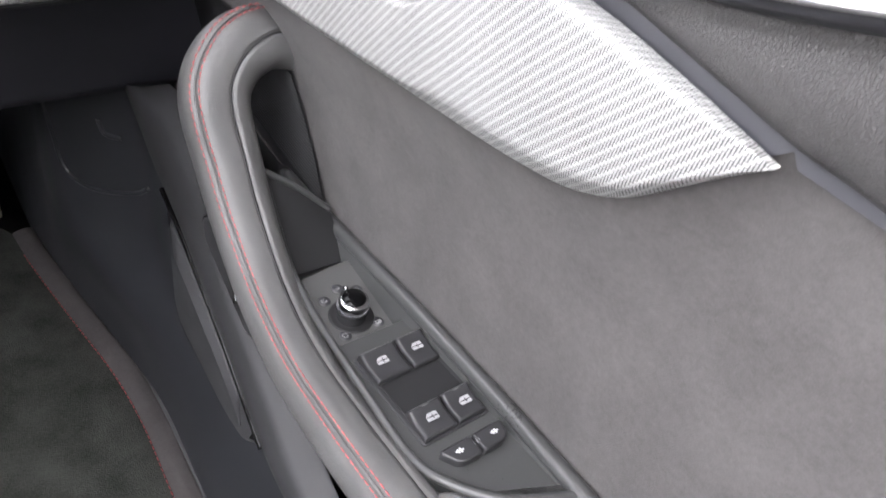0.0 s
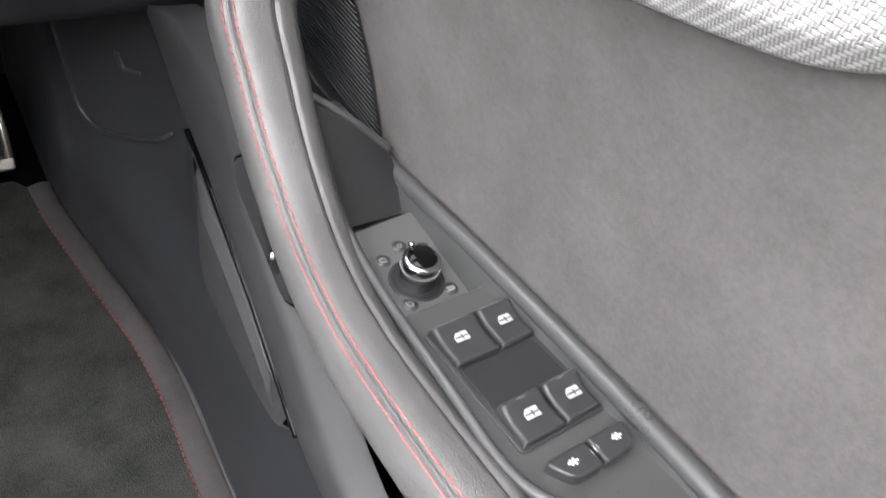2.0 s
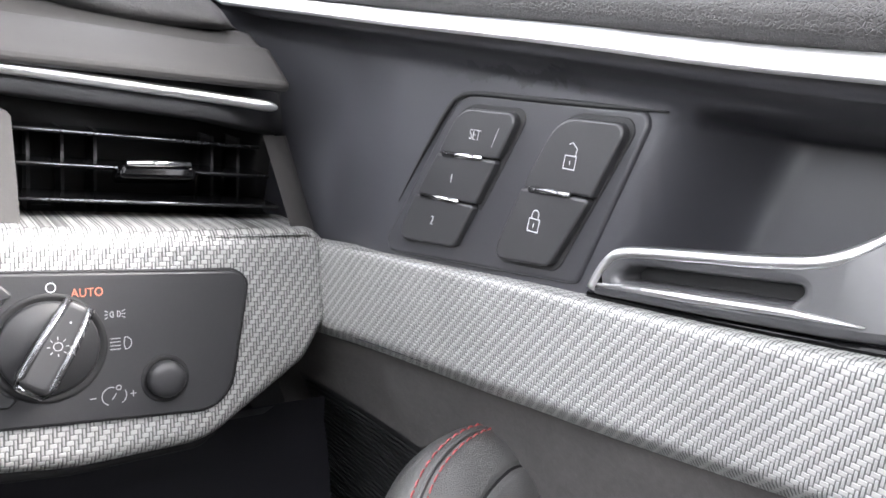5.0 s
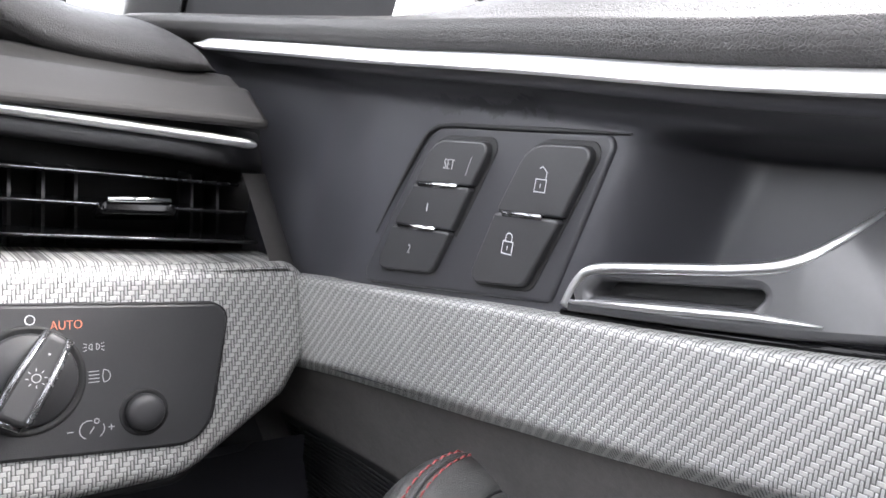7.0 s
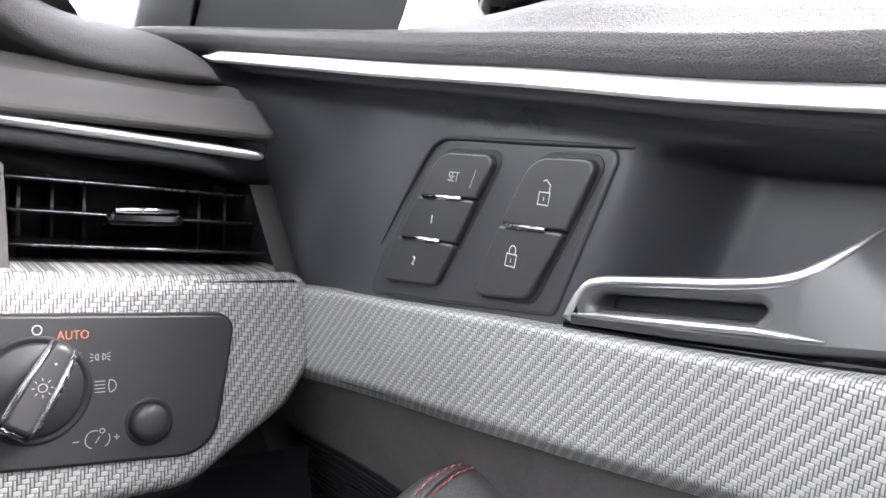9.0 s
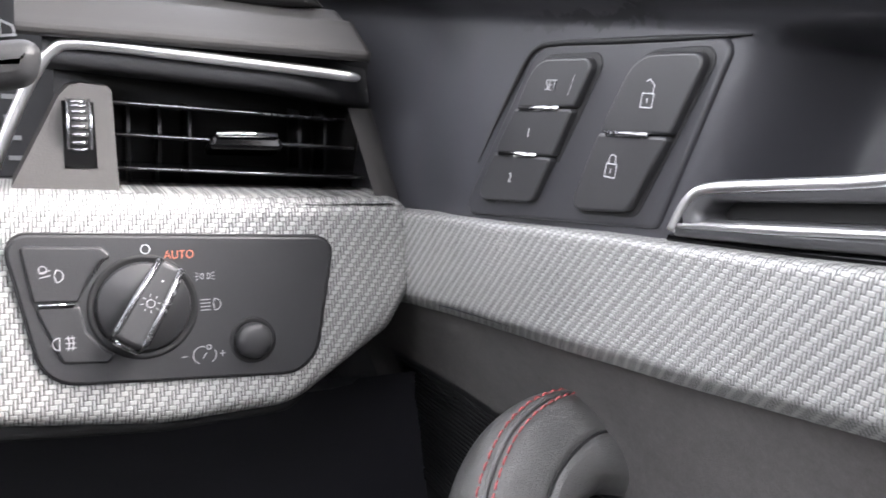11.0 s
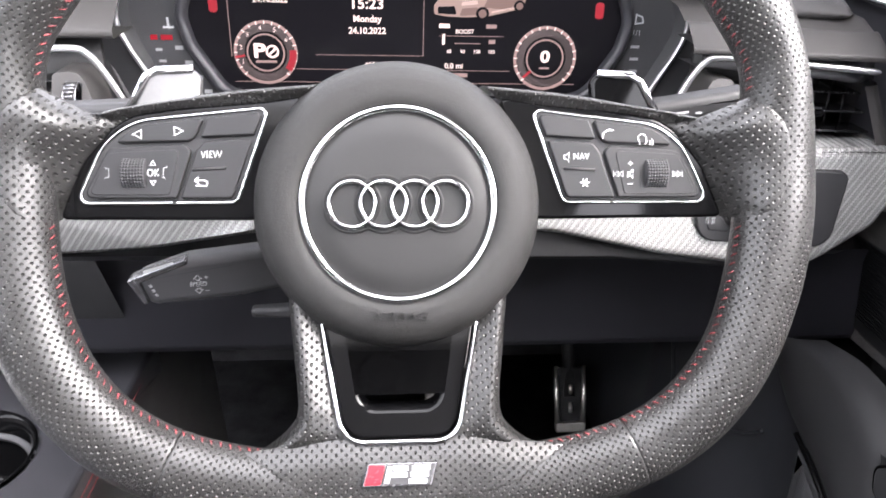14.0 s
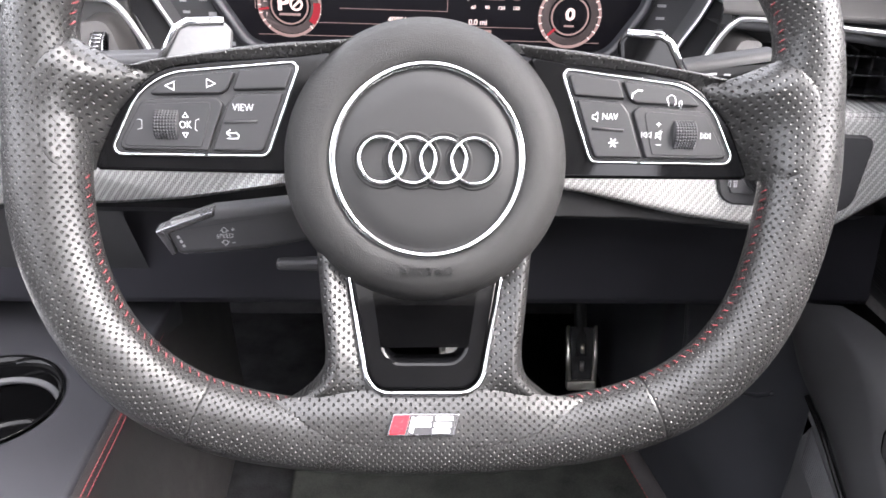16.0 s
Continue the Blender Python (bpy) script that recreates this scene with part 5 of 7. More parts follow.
part("key_bar", tube([on_dash(0.1985, 0.8483, 0.0066).translation, on_dash(0.2085, 0.8479, 0.0066).translation], 0.0006, 8), CHROME, lpan, "slim bright bar")
lettering("off_mark", "O", 0.0050, PRINT, lpan, on_dash(0.2306, 0.8640, 0.0054), 0.9)
lettering("auto_mark", "AUTO", 0.0042, PRINT_RED, lpan, on_dash(0.2414, 0.8619, 0.0054), 0.85)


def mark(x, z, lines, w=0.00042, mt=PRINT_DIM, out=0.0053):
    part("symbol", ribbon(lines, w, on_dash(x, z, out)), mt, lpan)


mark(0.2497, 0.8543, [arc(-0.0006, 0, 0.0010, 90, 270, 8) + [(-0.0006, 0.0010)], arc(0.0008, 0, 0.0010, -90, 90, 8) + [(0.0008, -0.0010)]] + [[(s * 0.0022, y), (s * 0.0033, y * 1.7)] for y in (-0.0008, 0.0, 0.0008) for s in (-1, 1)], 0.00034)
mark(0.2520, 0.8446, [arc(0.0006, 0, 0.0021, -90, 90, 10) + [(0.0006, 0.0021), (0.0002, 0.0), (0.0006, -0.0021)]] + [[(-0.0042, y), (-0.0008, y)] for y in (-0.0018, -0.0006, 0.0006, 0.0018)])
mark(0.2482, 0.8277, [arc(-0.0006, 0, 0.0030, 70, 250, 10), arc(0.0012, 0, 0.0030, -60, 30, 6), [(-0.0004, -0.0012), (0.0010, 0.0008)], [(-0.0074, 0.0), (-0.0054, 0.0)], [(0.0054, 0.0), (0.0074, 0.0)], [(0.0064, 0.001), (0.0064, -0.001)], loop(0.0018, 0.0026, 0.0008, 8)])
mark(0.2024, 0.8570, [arc(0.0012, 0.0, 0.0020, -90, 90, 8) + [(0.0012, 0.002), (0.0006, 0), (0.0012, -0.002)], [(-0.0036, 0.0012), (-0.0004, 0.002)], [(-0.0036, -0.0004), (-0.0004, 0.0004)], loop(-0.0026, 0.0022, 0.0012, 10)], out=0.0063)
mark(0.2049, 0.8360, [arc(-0.0012, 0.0, 0.0020, 90, 270, 8) + [(-0.0012, 0.002)], [(0.0004, 0.0016), (0.0034, 0.0016)], [(0.0004, 0.0), (0.0034, 0.0)], [(0.0004, -0.0016), (0.0034, -0.0016)], [(0.0012, 0.0024), (0.0016, 0.0), (0.0012, -0.0024)], [(0.0024, 0.0024), (0.0028, 0.0), (0.0024, -0.0024)]], out=0.0063)


# ---- instrument cluster ----
clu = thing("instrument_cluster", "digital instrument display with round dials in a hooded dark bezel", "instrument cluster", (0.013, 0.29, 0.87))
CY = 0.277
CX = 0.0135


def on_clu(x, z, out=0.0):
    return face_frame((x, CY - out, z), (1, 0, 0), (0, -1, 0))


def clu_warp(p):
    return Vector((p.x, CY - p.z, p.y))


def mirrored(pts, cx):
    """Closes a right-hand half outline with its mirror image about cx."""
    return list(pts) + [(2 * cx - x, z) for x, z in reversed(pts)]


scr_half = [(CX, 0.872), (0.125, 0.874), (0.152, 0.882), (0.173, 0.915), (0.178, 0.935), (0.165, 0.972), (0.130, 0.993), (CX, 0.999)]
scr = rounded(mirrored(scr_half[1:-1], CX), 0.02, 5)
part("screen", plate(scr, -0.006, 0.0, 0, warp=clu_warp), SCREEN, clu, "dark glass display")
ring_half = [(0.125, 0.868), (0.160, 0.878), (0.181, 0.913), (0.1865, 0.936), (0.172, 0.978), (0.134, 1.000)]
ring_o = rounded(mirrored(ring_half, CX), 0.02, 5)
wing_half = [(0.12, 0.858), (0.208, 0.858), (0.222, 0.868), (0.242, 0.925), (0.240, 0.944), (0.215, 0.985), (0.165, 1.016)]
wing_o = rounded(mirrored(wing_half, CX), 0.012, 5)
part("inner_bezel", plate(ring_o, -0.004, 0.010, 0.004, holes=[scr], warp=clu_warp), SATIN, clu, "dark inner bezel")
part("side_scale_panel", plate(wing_o, -0.006, 0.001, 0, holes=[ring_o], warp=clu_warp), SOFT, clu, "dark side panel with gauges")
half_rim = [(0.200, 0.265, 0.876), (0.2085, 0.264, 0.894), (0.2180, 0.262, 0.913), (0.2240, 0.262, 0.930), (0.2225, 0.262, 0.945), (0.2130, 0.262, 0.959), (0.1900, 0.262, 0.975), (0.1650, 0.262, 0.988), (0.12, 0.262, 1.004), (0.075, 0.261, 1.015), (CX, 0.260, 1.022)]
rim_line = spline(half_rim + [(2 * CX - x, y, z) for x, y, z in reversed(half_rim[:-1])], 120)
for pts in (rim_line[:38], rim_line[-38:]):
    part("bright_rim", tube(pts, 0.0019, 8, up=(0, 1, 0)), ALU, clu, "bright rim of the cluster")
part("rim_arch", tube(rim_line[37:-37], 0.0016, 8, up=(0, 1, 0)), SOFT, clu, "dull upper edge of the cluster")


def rim_wall(s, t):
    """Surround from the side panel out to the bright rim and on to the shroud."""
    p = rim_line[int(round(s * 119))]
    out_dir = Vector((p.x - CX, 0, (p.z - 0.93) * 1.6)).normalized()
    if t < 0.5:
        k = t / 0.5
        return Vector((p.x, 0.2765 + (p.y - 0.2765) * k, p.z)) - out_dir * (0.005 * (1 - k) + 0.0004)
    k = (t - 0.5) / 0.5
    return p + out_dir * (0.0015 + 0.034 * k) + Vector((0, 0.001 + 0.004 * k, 0))


part("rim_surround", grid(rim_wall, 119, 10), SOFT, clu, "dark shroud round the bright rim")
wide_o = rounded([(-0.24, 0.84), (0.262, 0.84), (0.268, 0.94), (0.235, 1.0), (0.17, 1.032), (-0.145, 1.032), (-0.21, 1.0), (-0.243, 0.94)], 0.03, 5)
part("hood_shroud", plate(wide_o, -0.02, 0.011, 0.002, holes=[wing_o], warp=clu_warp), SOFT, clu, "dark shroud round the cluster")


def hood(s, t):
    w = radians(8 + 164 * s)
    x, z = CX + 0.262 * math.cos(w), 0.905 + 0.128 * math.sin(w) ** 0.75
    y = 0.262 - 0.050 * t * math.sin(w) ** 0.6
    lift = 0.006 * t
    return Vector((x, y, z + lift))


bm = grid(hood, 40, 8)
part("hood", grid(lambda s, t: hood(s, t) + Vector((0, 0.0, 0.012)), 40, 8, bm=bm), PADHIDE, clu, "grained hood over the display")


def dial(cx, cz, r, label):
    m = on_clu(cx, cz, 0.0006)
    d = part("dial", ribbon([loop(0, 0, r * 0.93, 48)], r * 0.09, m, 0.0002), LIT_DIM, clu, label)
    part("dial_track", ribbon([loop(0, 0, r * 0.76, 48)], r * 0.22, m, 0.0001), plain("dial_face", (0.05, 0.036, 0.035), 0.5), d)
    part("dial_core", ribbon([loop(0, 0, r * 0.56, 40)], r * 0.05, m, 0.0003), LIT_DIM, d)
    ticks = []
    for k in range(19):
        a = radians(225 - 15 * k)
        ticks.append([(r * 0.86 * math.cos(a), r * 0.86 * math.sin(a)), (r * 0.97 * math.cos(a), r * 0.97 * math.sin(a))])
    part("dial_ticks", ribbon(ticks, r * 0.04, m, 0.0004), LIT, d)
    return d, m


d1, m1 = dial(-0.0955, 0.908, 0.0245, "round rev counter with red zone")
d2, m2 = dial(0.1195, 0.9063, 0.0255, "round speedometer")
part("red_zone", ribbon([arc(0, 0, 0.0205, -38, 6, 8)], 0.0052, m1, 0.0005), LIT_RED, d1, "red zone")
part("needle", ribbon([[(-0.0232, -0.0035), (-0.0155, -0.0022)]], 0.0016, m1, 0.0006), LIT_RED, d1, "red needle")
part("needle", ribbon([[(-0.0162, -0.0150), (-0.0105, -0.0098)]], 0.0020, m2, 0.0006), LIT_RED, d2, "red needle")
lettering("gear_mark", "P", 0.0145, LIT, d1, m1 @ Matrix.Translation((-0.0048, 0.001, 0.0006)), 1.25, bold=0.03)
part("mode_mark", ribbon([loop(0.0050, 0.001, 0.0042, 14), [(0.0028, -0.001), (0.0072, 0.003)]], 0.0015, m1, 0.0006), LIT, d1)
part("unread_text", ribbon([[(-0.008, -0.0066), (0.008, -0.0066)]], 0.0018, m1, 0.0006), LIT_DIM, d1)
lettering("speed_mark", "0", 0.0125, LIT, d2, m2 @ Matrix.Translation((0, 0.001, 0.0006)), 1.2, bold=0.03)
part("unread_text", ribbon([[(-0.004, -0.0075), (0.004, -0.0075)]], 0.0014, m2, 0.0006), LIT_DIM, d2)
for k in range(7):
    a = radians(202 - 34 * k)
    lettering("dial_number", str(k + 1), 0.0048, LIT if k < 6 else LIT_RED, d1, m1 @ Matrix.Translation((0.0186 * math.cos(a), 0.0186 * math.sin(a), 0.0006)))


def words(x, z, s, size, mt=LIT, sq=1.0):
    lettering("display_word", s, size * 1.08, mt, clu, on_clu(x, z, 0.0007), sq, bold=0.018)


def bars(x, z, w, h, mt=LIT_DIM):
    part("unread_text", ribbon([[(-w / 2, 0), (w / 2, 0)]], h, on_clu(x, z, 0.0007)), mt, clu)


words(-0.0187, 0.9448, "15:23", 0.0098, LIT, 1.1)
words(-0.0185, 0.9340, "Monday", 0.0062, LIT)
words(-0.0187, 0.9253, "24.10.2022", 0.0062, LIT, 0.95)
words(-0.0187, 0.9618, "Date & time", 0.0062, LIT, 0.95)
words(-0.0895, 0.9548, "Date", 0.0056, LIT)
words(-0.0898, 0.9468, "24.10.2022", 0.0056, LIT, 0.95)
words(0.0245, 0.9788, "Capital DANCE", 0.0056, LIT_DIM)
words(0.0557, 0.9258, "BOOST", 0.0040, LIT, 1.0)
words(0.0440, 0.9108, "60", 0.0034, LIT)
words(0.0545, 0.9108, "90", 0.0034, LIT)
words(0.0655, 0.9108, "120", 0.0034, LIT)
words(0.0770, 0.9108, "150", 0.0034, LIT)
words(-0.0140, 0.8995, "40896", 0.0054, LIT)
words(0.0480, 0.8995, "0.0 mi", 0.0054, LIT)
bars(-0.0425, 0.9785, 0.011, 0.0042)
bars(0.0650, 0.9788, 0.008, 0.004)
bars(0.0520, 0.8925, 0.014, 0.003)
bars(0.0395, 0.9200, 0.002, 0.008, LIT)
bars(0.0400, 0.9300, 0.008, 0.0030, LIT)
bars(0.0760, 0.9300, 0.008, 0.0030, LIT_DIM)
bars(0.0770, 0.9185, 0.005, 0.0030, LIT_DIM)
bars(0.0580, 0.9170, 0.020, 0.0008, LIT_DIM)
part("alert_frame", ribbon([[(-0.0515, 0.9735), (-0.0485, 0.9825), (-0.0335, 0.9825), (-0.0305, 0.9735)]], 0.0016, on_clu(0, 0, 0.0007)), LIT_RED, clu, "red frame mark")
part("yellow_mark", ribbon([[(0.0270, 0.8925), (0.0325, 0.8925)]], 0.005, on_clu(0, 0, 0.0007)), LIT_YELLOW, clu, "yellow lit mark")
part("screen_lines", ribbon([[(-0.060, 0.9680), (0.025, 0.9680)], [(-0.045, 0.9570), (0.008, 0.9570)], [(-0.074, 0.8960), (0.092, 0.8960)], [(-0.12, 0.886), (0.145, 0.886)], [(-0.058, 0.9070), (0.024, 0.9070), (0.024, 0.9660)], [(0.036, 0.9225), (0.086, 0.9225)]], 0.0006, on_clu(0, 0, 0.0005)), LIT_DIM, clu)
part("screen_box", ribbon([[(-0.121, 0.905), (-0.121, 0.968), (-0.112, 0.976), (-0.056, 0.976)]], 0.0007, on_clu(0, 0, 0.0005)), LIT_DIM, clu)
part("screen_tick", ribbon([[(0.0225, 0.967), (0.0225, 0.955)]], 0.0007, on_clu(0, 0, 0.0005)), LIT_DIM, clu)
# small picture of an estate car on the display
CARP = glow("display_car_body", (1.0, 0.66, 0.58), 0.62)
cp = rounded([(0.0318, 0.9385), (0.0315, 0.9450), (0.0370, 0.9510), (0.0500, 0.9575), (0.0610, 0.9670), (0.0700, 0.9700), (0.0900, 0.9698), (0.0985, 0.9630), (0.1012, 0.9540), (0.1000, 0.9455), (0.0960, 0.9430), (0.0730, 0.9375), (0.0560, 0.9365), (0.0400, 0.9370)], 0.002, 4)
carpic = part("car_picture", plate(cp, 0.0, 0.0008, 0, warp=clu_warp), CARP, clu, "lit picture of an estate car")
SHADE = glow("display_car_shade", (1.0, 0.60, 0.52), 0.34)
PALE = glow("display_car_light", (1.0, 0.74, 0.68), 0.95)
for name, pts, mt in (("windscreen_picture", [(0.0475, 0.9575), (0.0600, 0.9665), (0.0720, 0.9678), (0.0690, 0.9572)], SCREEN),
                      ("window_picture", [(0.0725, 0.9580), (0.0745, 0.9665), (0.0840, 0.9676), (0.0850, 0.9600)], SCREEN),
                      ("window_picture", [(0.0865, 0.9604), (0.0858, 0.9676), (0.0930, 0.9655), (0.0965, 0.9620)], SCREEN),
                      ("flank_picture", [(0.0690, 0.9440), (0.0720, 0.9500), (0.0985, 0.9540), (0.0990, 0.9470), (0.0880, 0.9425)], SHADE),
                      ("roof_picture", [(0.0625, 0.9676), (0.0705, 0.9698), (0.0895, 0.9696), (0.0840, 0.9682)], PALE),
                      ("bonnet_picture", [(0.0375, 0.9500), (0.0490, 0.9562), (0.0670, 0.9560), (0.0560, 0.9490)], PALE),
                      ("lamp_picture", [(0.0515, 0.9448), (0.0530, 0.9478), (0.0640, 0.9492), (0.0650, 0.9462)], PALE),
                      ("sill_picture", [(0.0750, 0.9398), (0.0755, 0.9412), (0.0920, 0.9448), (0.0925, 0.9434)], PALE),
                      ("grille_picture", [(0.0345, 0.9390), (0.0345, 0.9440), (0.0470, 0.9445), (0.0490, 0.9385)], SCREEN),
                      ("bumper_picture", [(0.0510, 0.9375), (0.0530, 0.9430), (0.0650, 0.9440), (0.0640, 0.9385)], SHADE)):
    part(name, plate(rounded(pts, 0.0008, 3), 0.0, 0.0011, 0, warp=clu_warp), mt, carpic)
for wx, wz, r in ((0.0685, 0.9395, 0.0050), (0.0965, 0.9455, 0.0043)):
    part("wheel_picture", lathe([(r, 0.0), (0, 0.0002)], 20, on_clu(wx, wz, 0.0013)), SCREEN, carpic)
    part("rim_picture", lathe([(r * 0.62, 0.0), (0, 0.0002)], 16, on_clu(wx, wz, 0.0017)), SHADE, carpic)
for x in (-0.1315, 0.1590):
    part("turn_light", plate(rounded([(x - 0.0032, 0.937), (x + 0.0032, 0.937), (x + 0.0032, 0.949), (x - 0.0032, 0.949)], 0.0024, 4), 0, 0.0008, 0, warp=clu_warp), LIT_RED, clu, "red lit marker")
part("warning_light", plate(rounded([(0.046, 1.0015), (0.058, 1.0015), (0.058, 1.0075), (0.046, 1.0075)], 0.002, 4), 0.008, 0.013, 0, warp=clu_warp), LIT_RED, clu, "red lit seat belt warning")
# side scales
sc = on_clu(0, 0, 0.0015)
part("scale_marks", ribbon([[(0.186 + 0.0006 * k, 0.926 - 0.0095 * k), (0.1935 + 0.0003 * k, 0.926 - 0.0095 * k)] for k in range(1, 6)], 0.0022, sc), PRINT_DIM, clu, "fuel scale marks")
lettering("scale_words", "1/1", 0.0058, PRINT, clu, on_clu(0.1900, 0.9270, 0.0015))
part("scale_symbol", ribbon([[(0.188, 0.934), (0.188, 0.941), (0.193, 0.939), (0.194, 0.935), (0.188, 0.934)]], 0.0012, sc), PRINT, clu)
part("scale_marks", ribbon([[(-0.1780 + 0.0016 * k, 0.918 - 0.0085 * k), (-0.1735 + 0.0020 * k, 0.918 - 0.0085 * k)] for k in range(1, 6)], 0.0020, sc), PRINT_DIM, clu, "temperature scale marks")
part("scale_marks", ribbon([[(-0.1620 + 0.0060 * k, 0.911 - 0.0110 * k), (-0.1560 + 0.0060 * k, 0.911 - 0.0110 * k)] for k in range(0, 4)], 0.0030, sc), PRINT_DIM, clu)
part("scale_red", ribbon([[(-0.1790, 0.9185), (-0.1740, 0.9185)], [(-0.1715, 0.9185), (-0.1630, 0.9185)]], 0.0036, sc), LIT_RED, clu, "red temperature mark")
part("scale_symbol", ribbon([[(-0.1690, 0.926), (-0.1610, 0.926)], [(-0.1650, 0.926), (-0.1650, 0.933)]], 0.0016, sc), PRINT, clu)

# ---- steering wheel ----
WM = Matrix.Translation((-0.0015, -0.0004, 0.9017)) @ Matrix.Rotation(radians(65), 4, "X")
wheel = thing("steering_wheel", "flat-bottomed black perforated leather steering wheel with red stitching", "steering wheel", m=WM)


def rim_r(w):
    s = max(-math.sin(w), 0.0)
    return (0.1705**-6 + (s / 0.1365) ** 6) ** (-1 / 6)


def rim_c(w):
    r = rim_r(w)
    low = smoothstep(-0.35, -0.95, math.sin(w))
    sw = math.sin(w)
    r += 0.0054 * smoothstep(0.0, 0.7, sw)
    r += 0.0045 * smoothstep(-0.05, 0.30, sw) * smoothstep(0.3, -0.7, math.cos(w))
    lean = smoothstep(-0.05, 0.3, sw) * (0.1316 * r * sw - 0.0038)
    return Vector((0.003 + 0.0031 * smoothstep(-0.3, 0.3, sw) + r * math.cos(w), r * sw, -0.004 - 0.005 * low + lean))


def rim_pt(w, a, shrink=1.0):
    d = 0.01
    t = (rim_c(w + d) - rim_c(w - d)).normalized()
    out_dir = t.cross(Vector((0, 0, 1))).normalized()
    low = smoothstep(-0.35, -0.95, math.sin(w))
    waist = sum(math.exp(-(((w - q + math.pi) % (2 * math.pi) - math.pi) / 0.15) ** 2) for q in (radians(22), radians(158)))
    slim = 0.0022 * smoothstep(0.40, 0.75, math.sin(w)) + 0.0040 * waist
    ra = (0.0182 - slim - 0.0014 * smoothstep(-0.10, -0.45, math.sin(w))) * shrink
    rb = (0.0165 - 0.0040 * low) * shrink
    c, s = math.cos(a), math.sin(a)
    return rim_c(w) + out_dir * (ra * c + slim) + Vector((0, 0, rb * s))


def rim_segment(name, w0, w1, n, label):
    def fn(s, t):
        w = w0 + (w1 - w0) * s
        e = min(s, 1 - s) * abs(w1 - w0) * 0.17
        return rim_pt(w, 2 * math.pi * t, 0.955 + 0.045 * min(e / 0.0012, 1.0) ** 0.5)
    steps = sorted({0.0, 0.002, 0.005, 0.009, 1.0, 0.998, 0.995, 0.991} | {k / n for k in range(1, n)})
    bm = bmesh.new()
    uv = bm.loops.layers.uv.verify()
    m = 36
    vs = [[bm.verts.new(fn(s, k / m)) for k in range(m)] for s in steps]
    for i in range(len(steps) - 1):
        for k in range(m):
            f = bm.faces.new((vs[i][k], vs[i + 1][k], vs[i + 1][(k + 1) % m], vs[i][(k + 1) % m]))
            for lp, (si, kk) in zip(f.loops, ((i, k), (i + 1, k), (i + 1, k + 1), (i, k + 1))):
                lp[uv].uv = ((w0 + (w1 - w0) * steps[si]) * 0.169, kk / m * 0.1084)
    seg = part(name, bm, PERF, wheel, label)
    runs, last = [], False
    for k in range(1, 240):
        w = w0 + (w1 - w0) * k / 240
        sn = math.sin(w)
        clear = -0.30 < sn < -0.055 or sn > 0.315 or (sn <= -0.30 and abs(math.cos(w)) > 0.40)
        if clear:
            if not last:
                runs.append([])
            runs[-1].append(w)
        last = clear
    for ws in runs:
        if len(ws) > 2:
            inner = [rim_pt(w, math.pi * 0.93) for w in ws]
            nrm = [(rim_pt(w, math.pi * 0.93, 1.2) - rim_pt(w, math.pi * 0.93)).normalized() for w in ws]
            part("stitching", stitches(inner, nrm, 0.0016, 0.0026, 0.0006, 0.0036), REDDARK, seg, "red cross stitching")
    return seg


A0, A1 = radians(-47.5), radians(42.5)
rim_segment("rim_side", A0, A1, 46, "perforated leather side of the rim")
rim_segment("rim_side", math.pi - A1, math.pi - A0, 46, "perforated leather side of the rim")
rim_segment("rim_top", A1, math.pi - A1, 46, "perforated leather top of the rim")
rim_segment("rim_bottom", math.pi - A0, 2 * math.pi + A0, 46, "flattened perforated leather bottom of the rim")

# leather webs between the rim and the spokes
def rim_edge(w, a, f=0.0):
    """Point on the rim, how free the leather's edge is there and how full it bulges."""
    return rim_pt(w, radians(a)), f, 2.3 - 1.25 * smoothstep(98, 160, a)


def free_edge(x, y, z, f=1.0):
    return Vector((x, y, z)), f, 1.05


def web(outer, inner, name, label, parent, n=140, m=24, swell=0.0050):
    """Leather stretched from a line of edge points to the line round an insert, rounded over at its free edges."""
    po = spline([o[0] for o in outer], n + 1)
    free = spline([Vector((o[1], o[2], 0)) for o in outer], n + 1)
    pi = spline(inner, n + 1)

    def fn(s, t):
        i = int(round(s * n))
        a, b = po[i], pi[i]
        f = min(max(free[i].x, 0.0), 1.0)
        if t < 0.08:
            u = 1 - t / 0.08
            back = Vector((a.x - b.x, a.y - b.y, 0)).normalized() * 0.0030 * u
            return a + Vector((0, 0, -0.020 * u * f)) + (back + Vector((0, 0, -0.0012 * u))) * (1 - f)
        k = ((t - 0.08) / 0.92)
        k = k ** (1 + 0.7 * f)
        fall = 1 - k ** max(free[i].y, 1.0)
        roll = 1 - (1 - min(k / 0.45, 1.0)) ** 2.2
        z_rim = b.z + (a.z - b.z) * fall
        z_free = a.z + (b.z - a.z) * roll + swell * math.sin(math.pi * min(k, 1.0) ** 0.55)
        p = a.lerp(b, k)
        p.z = z_rim * (1 - f) + z_free * f
        return p

    bm = grid(fn, n, m)
    uv = bm.loops.layers.uv.verify()
    for f in bm.faces:
        for lp in f.loops:
            lp[uv].uv = (lp.vert.co.x, lp.vert.co.y)
    return part(name, bm, PERF, parent, label)


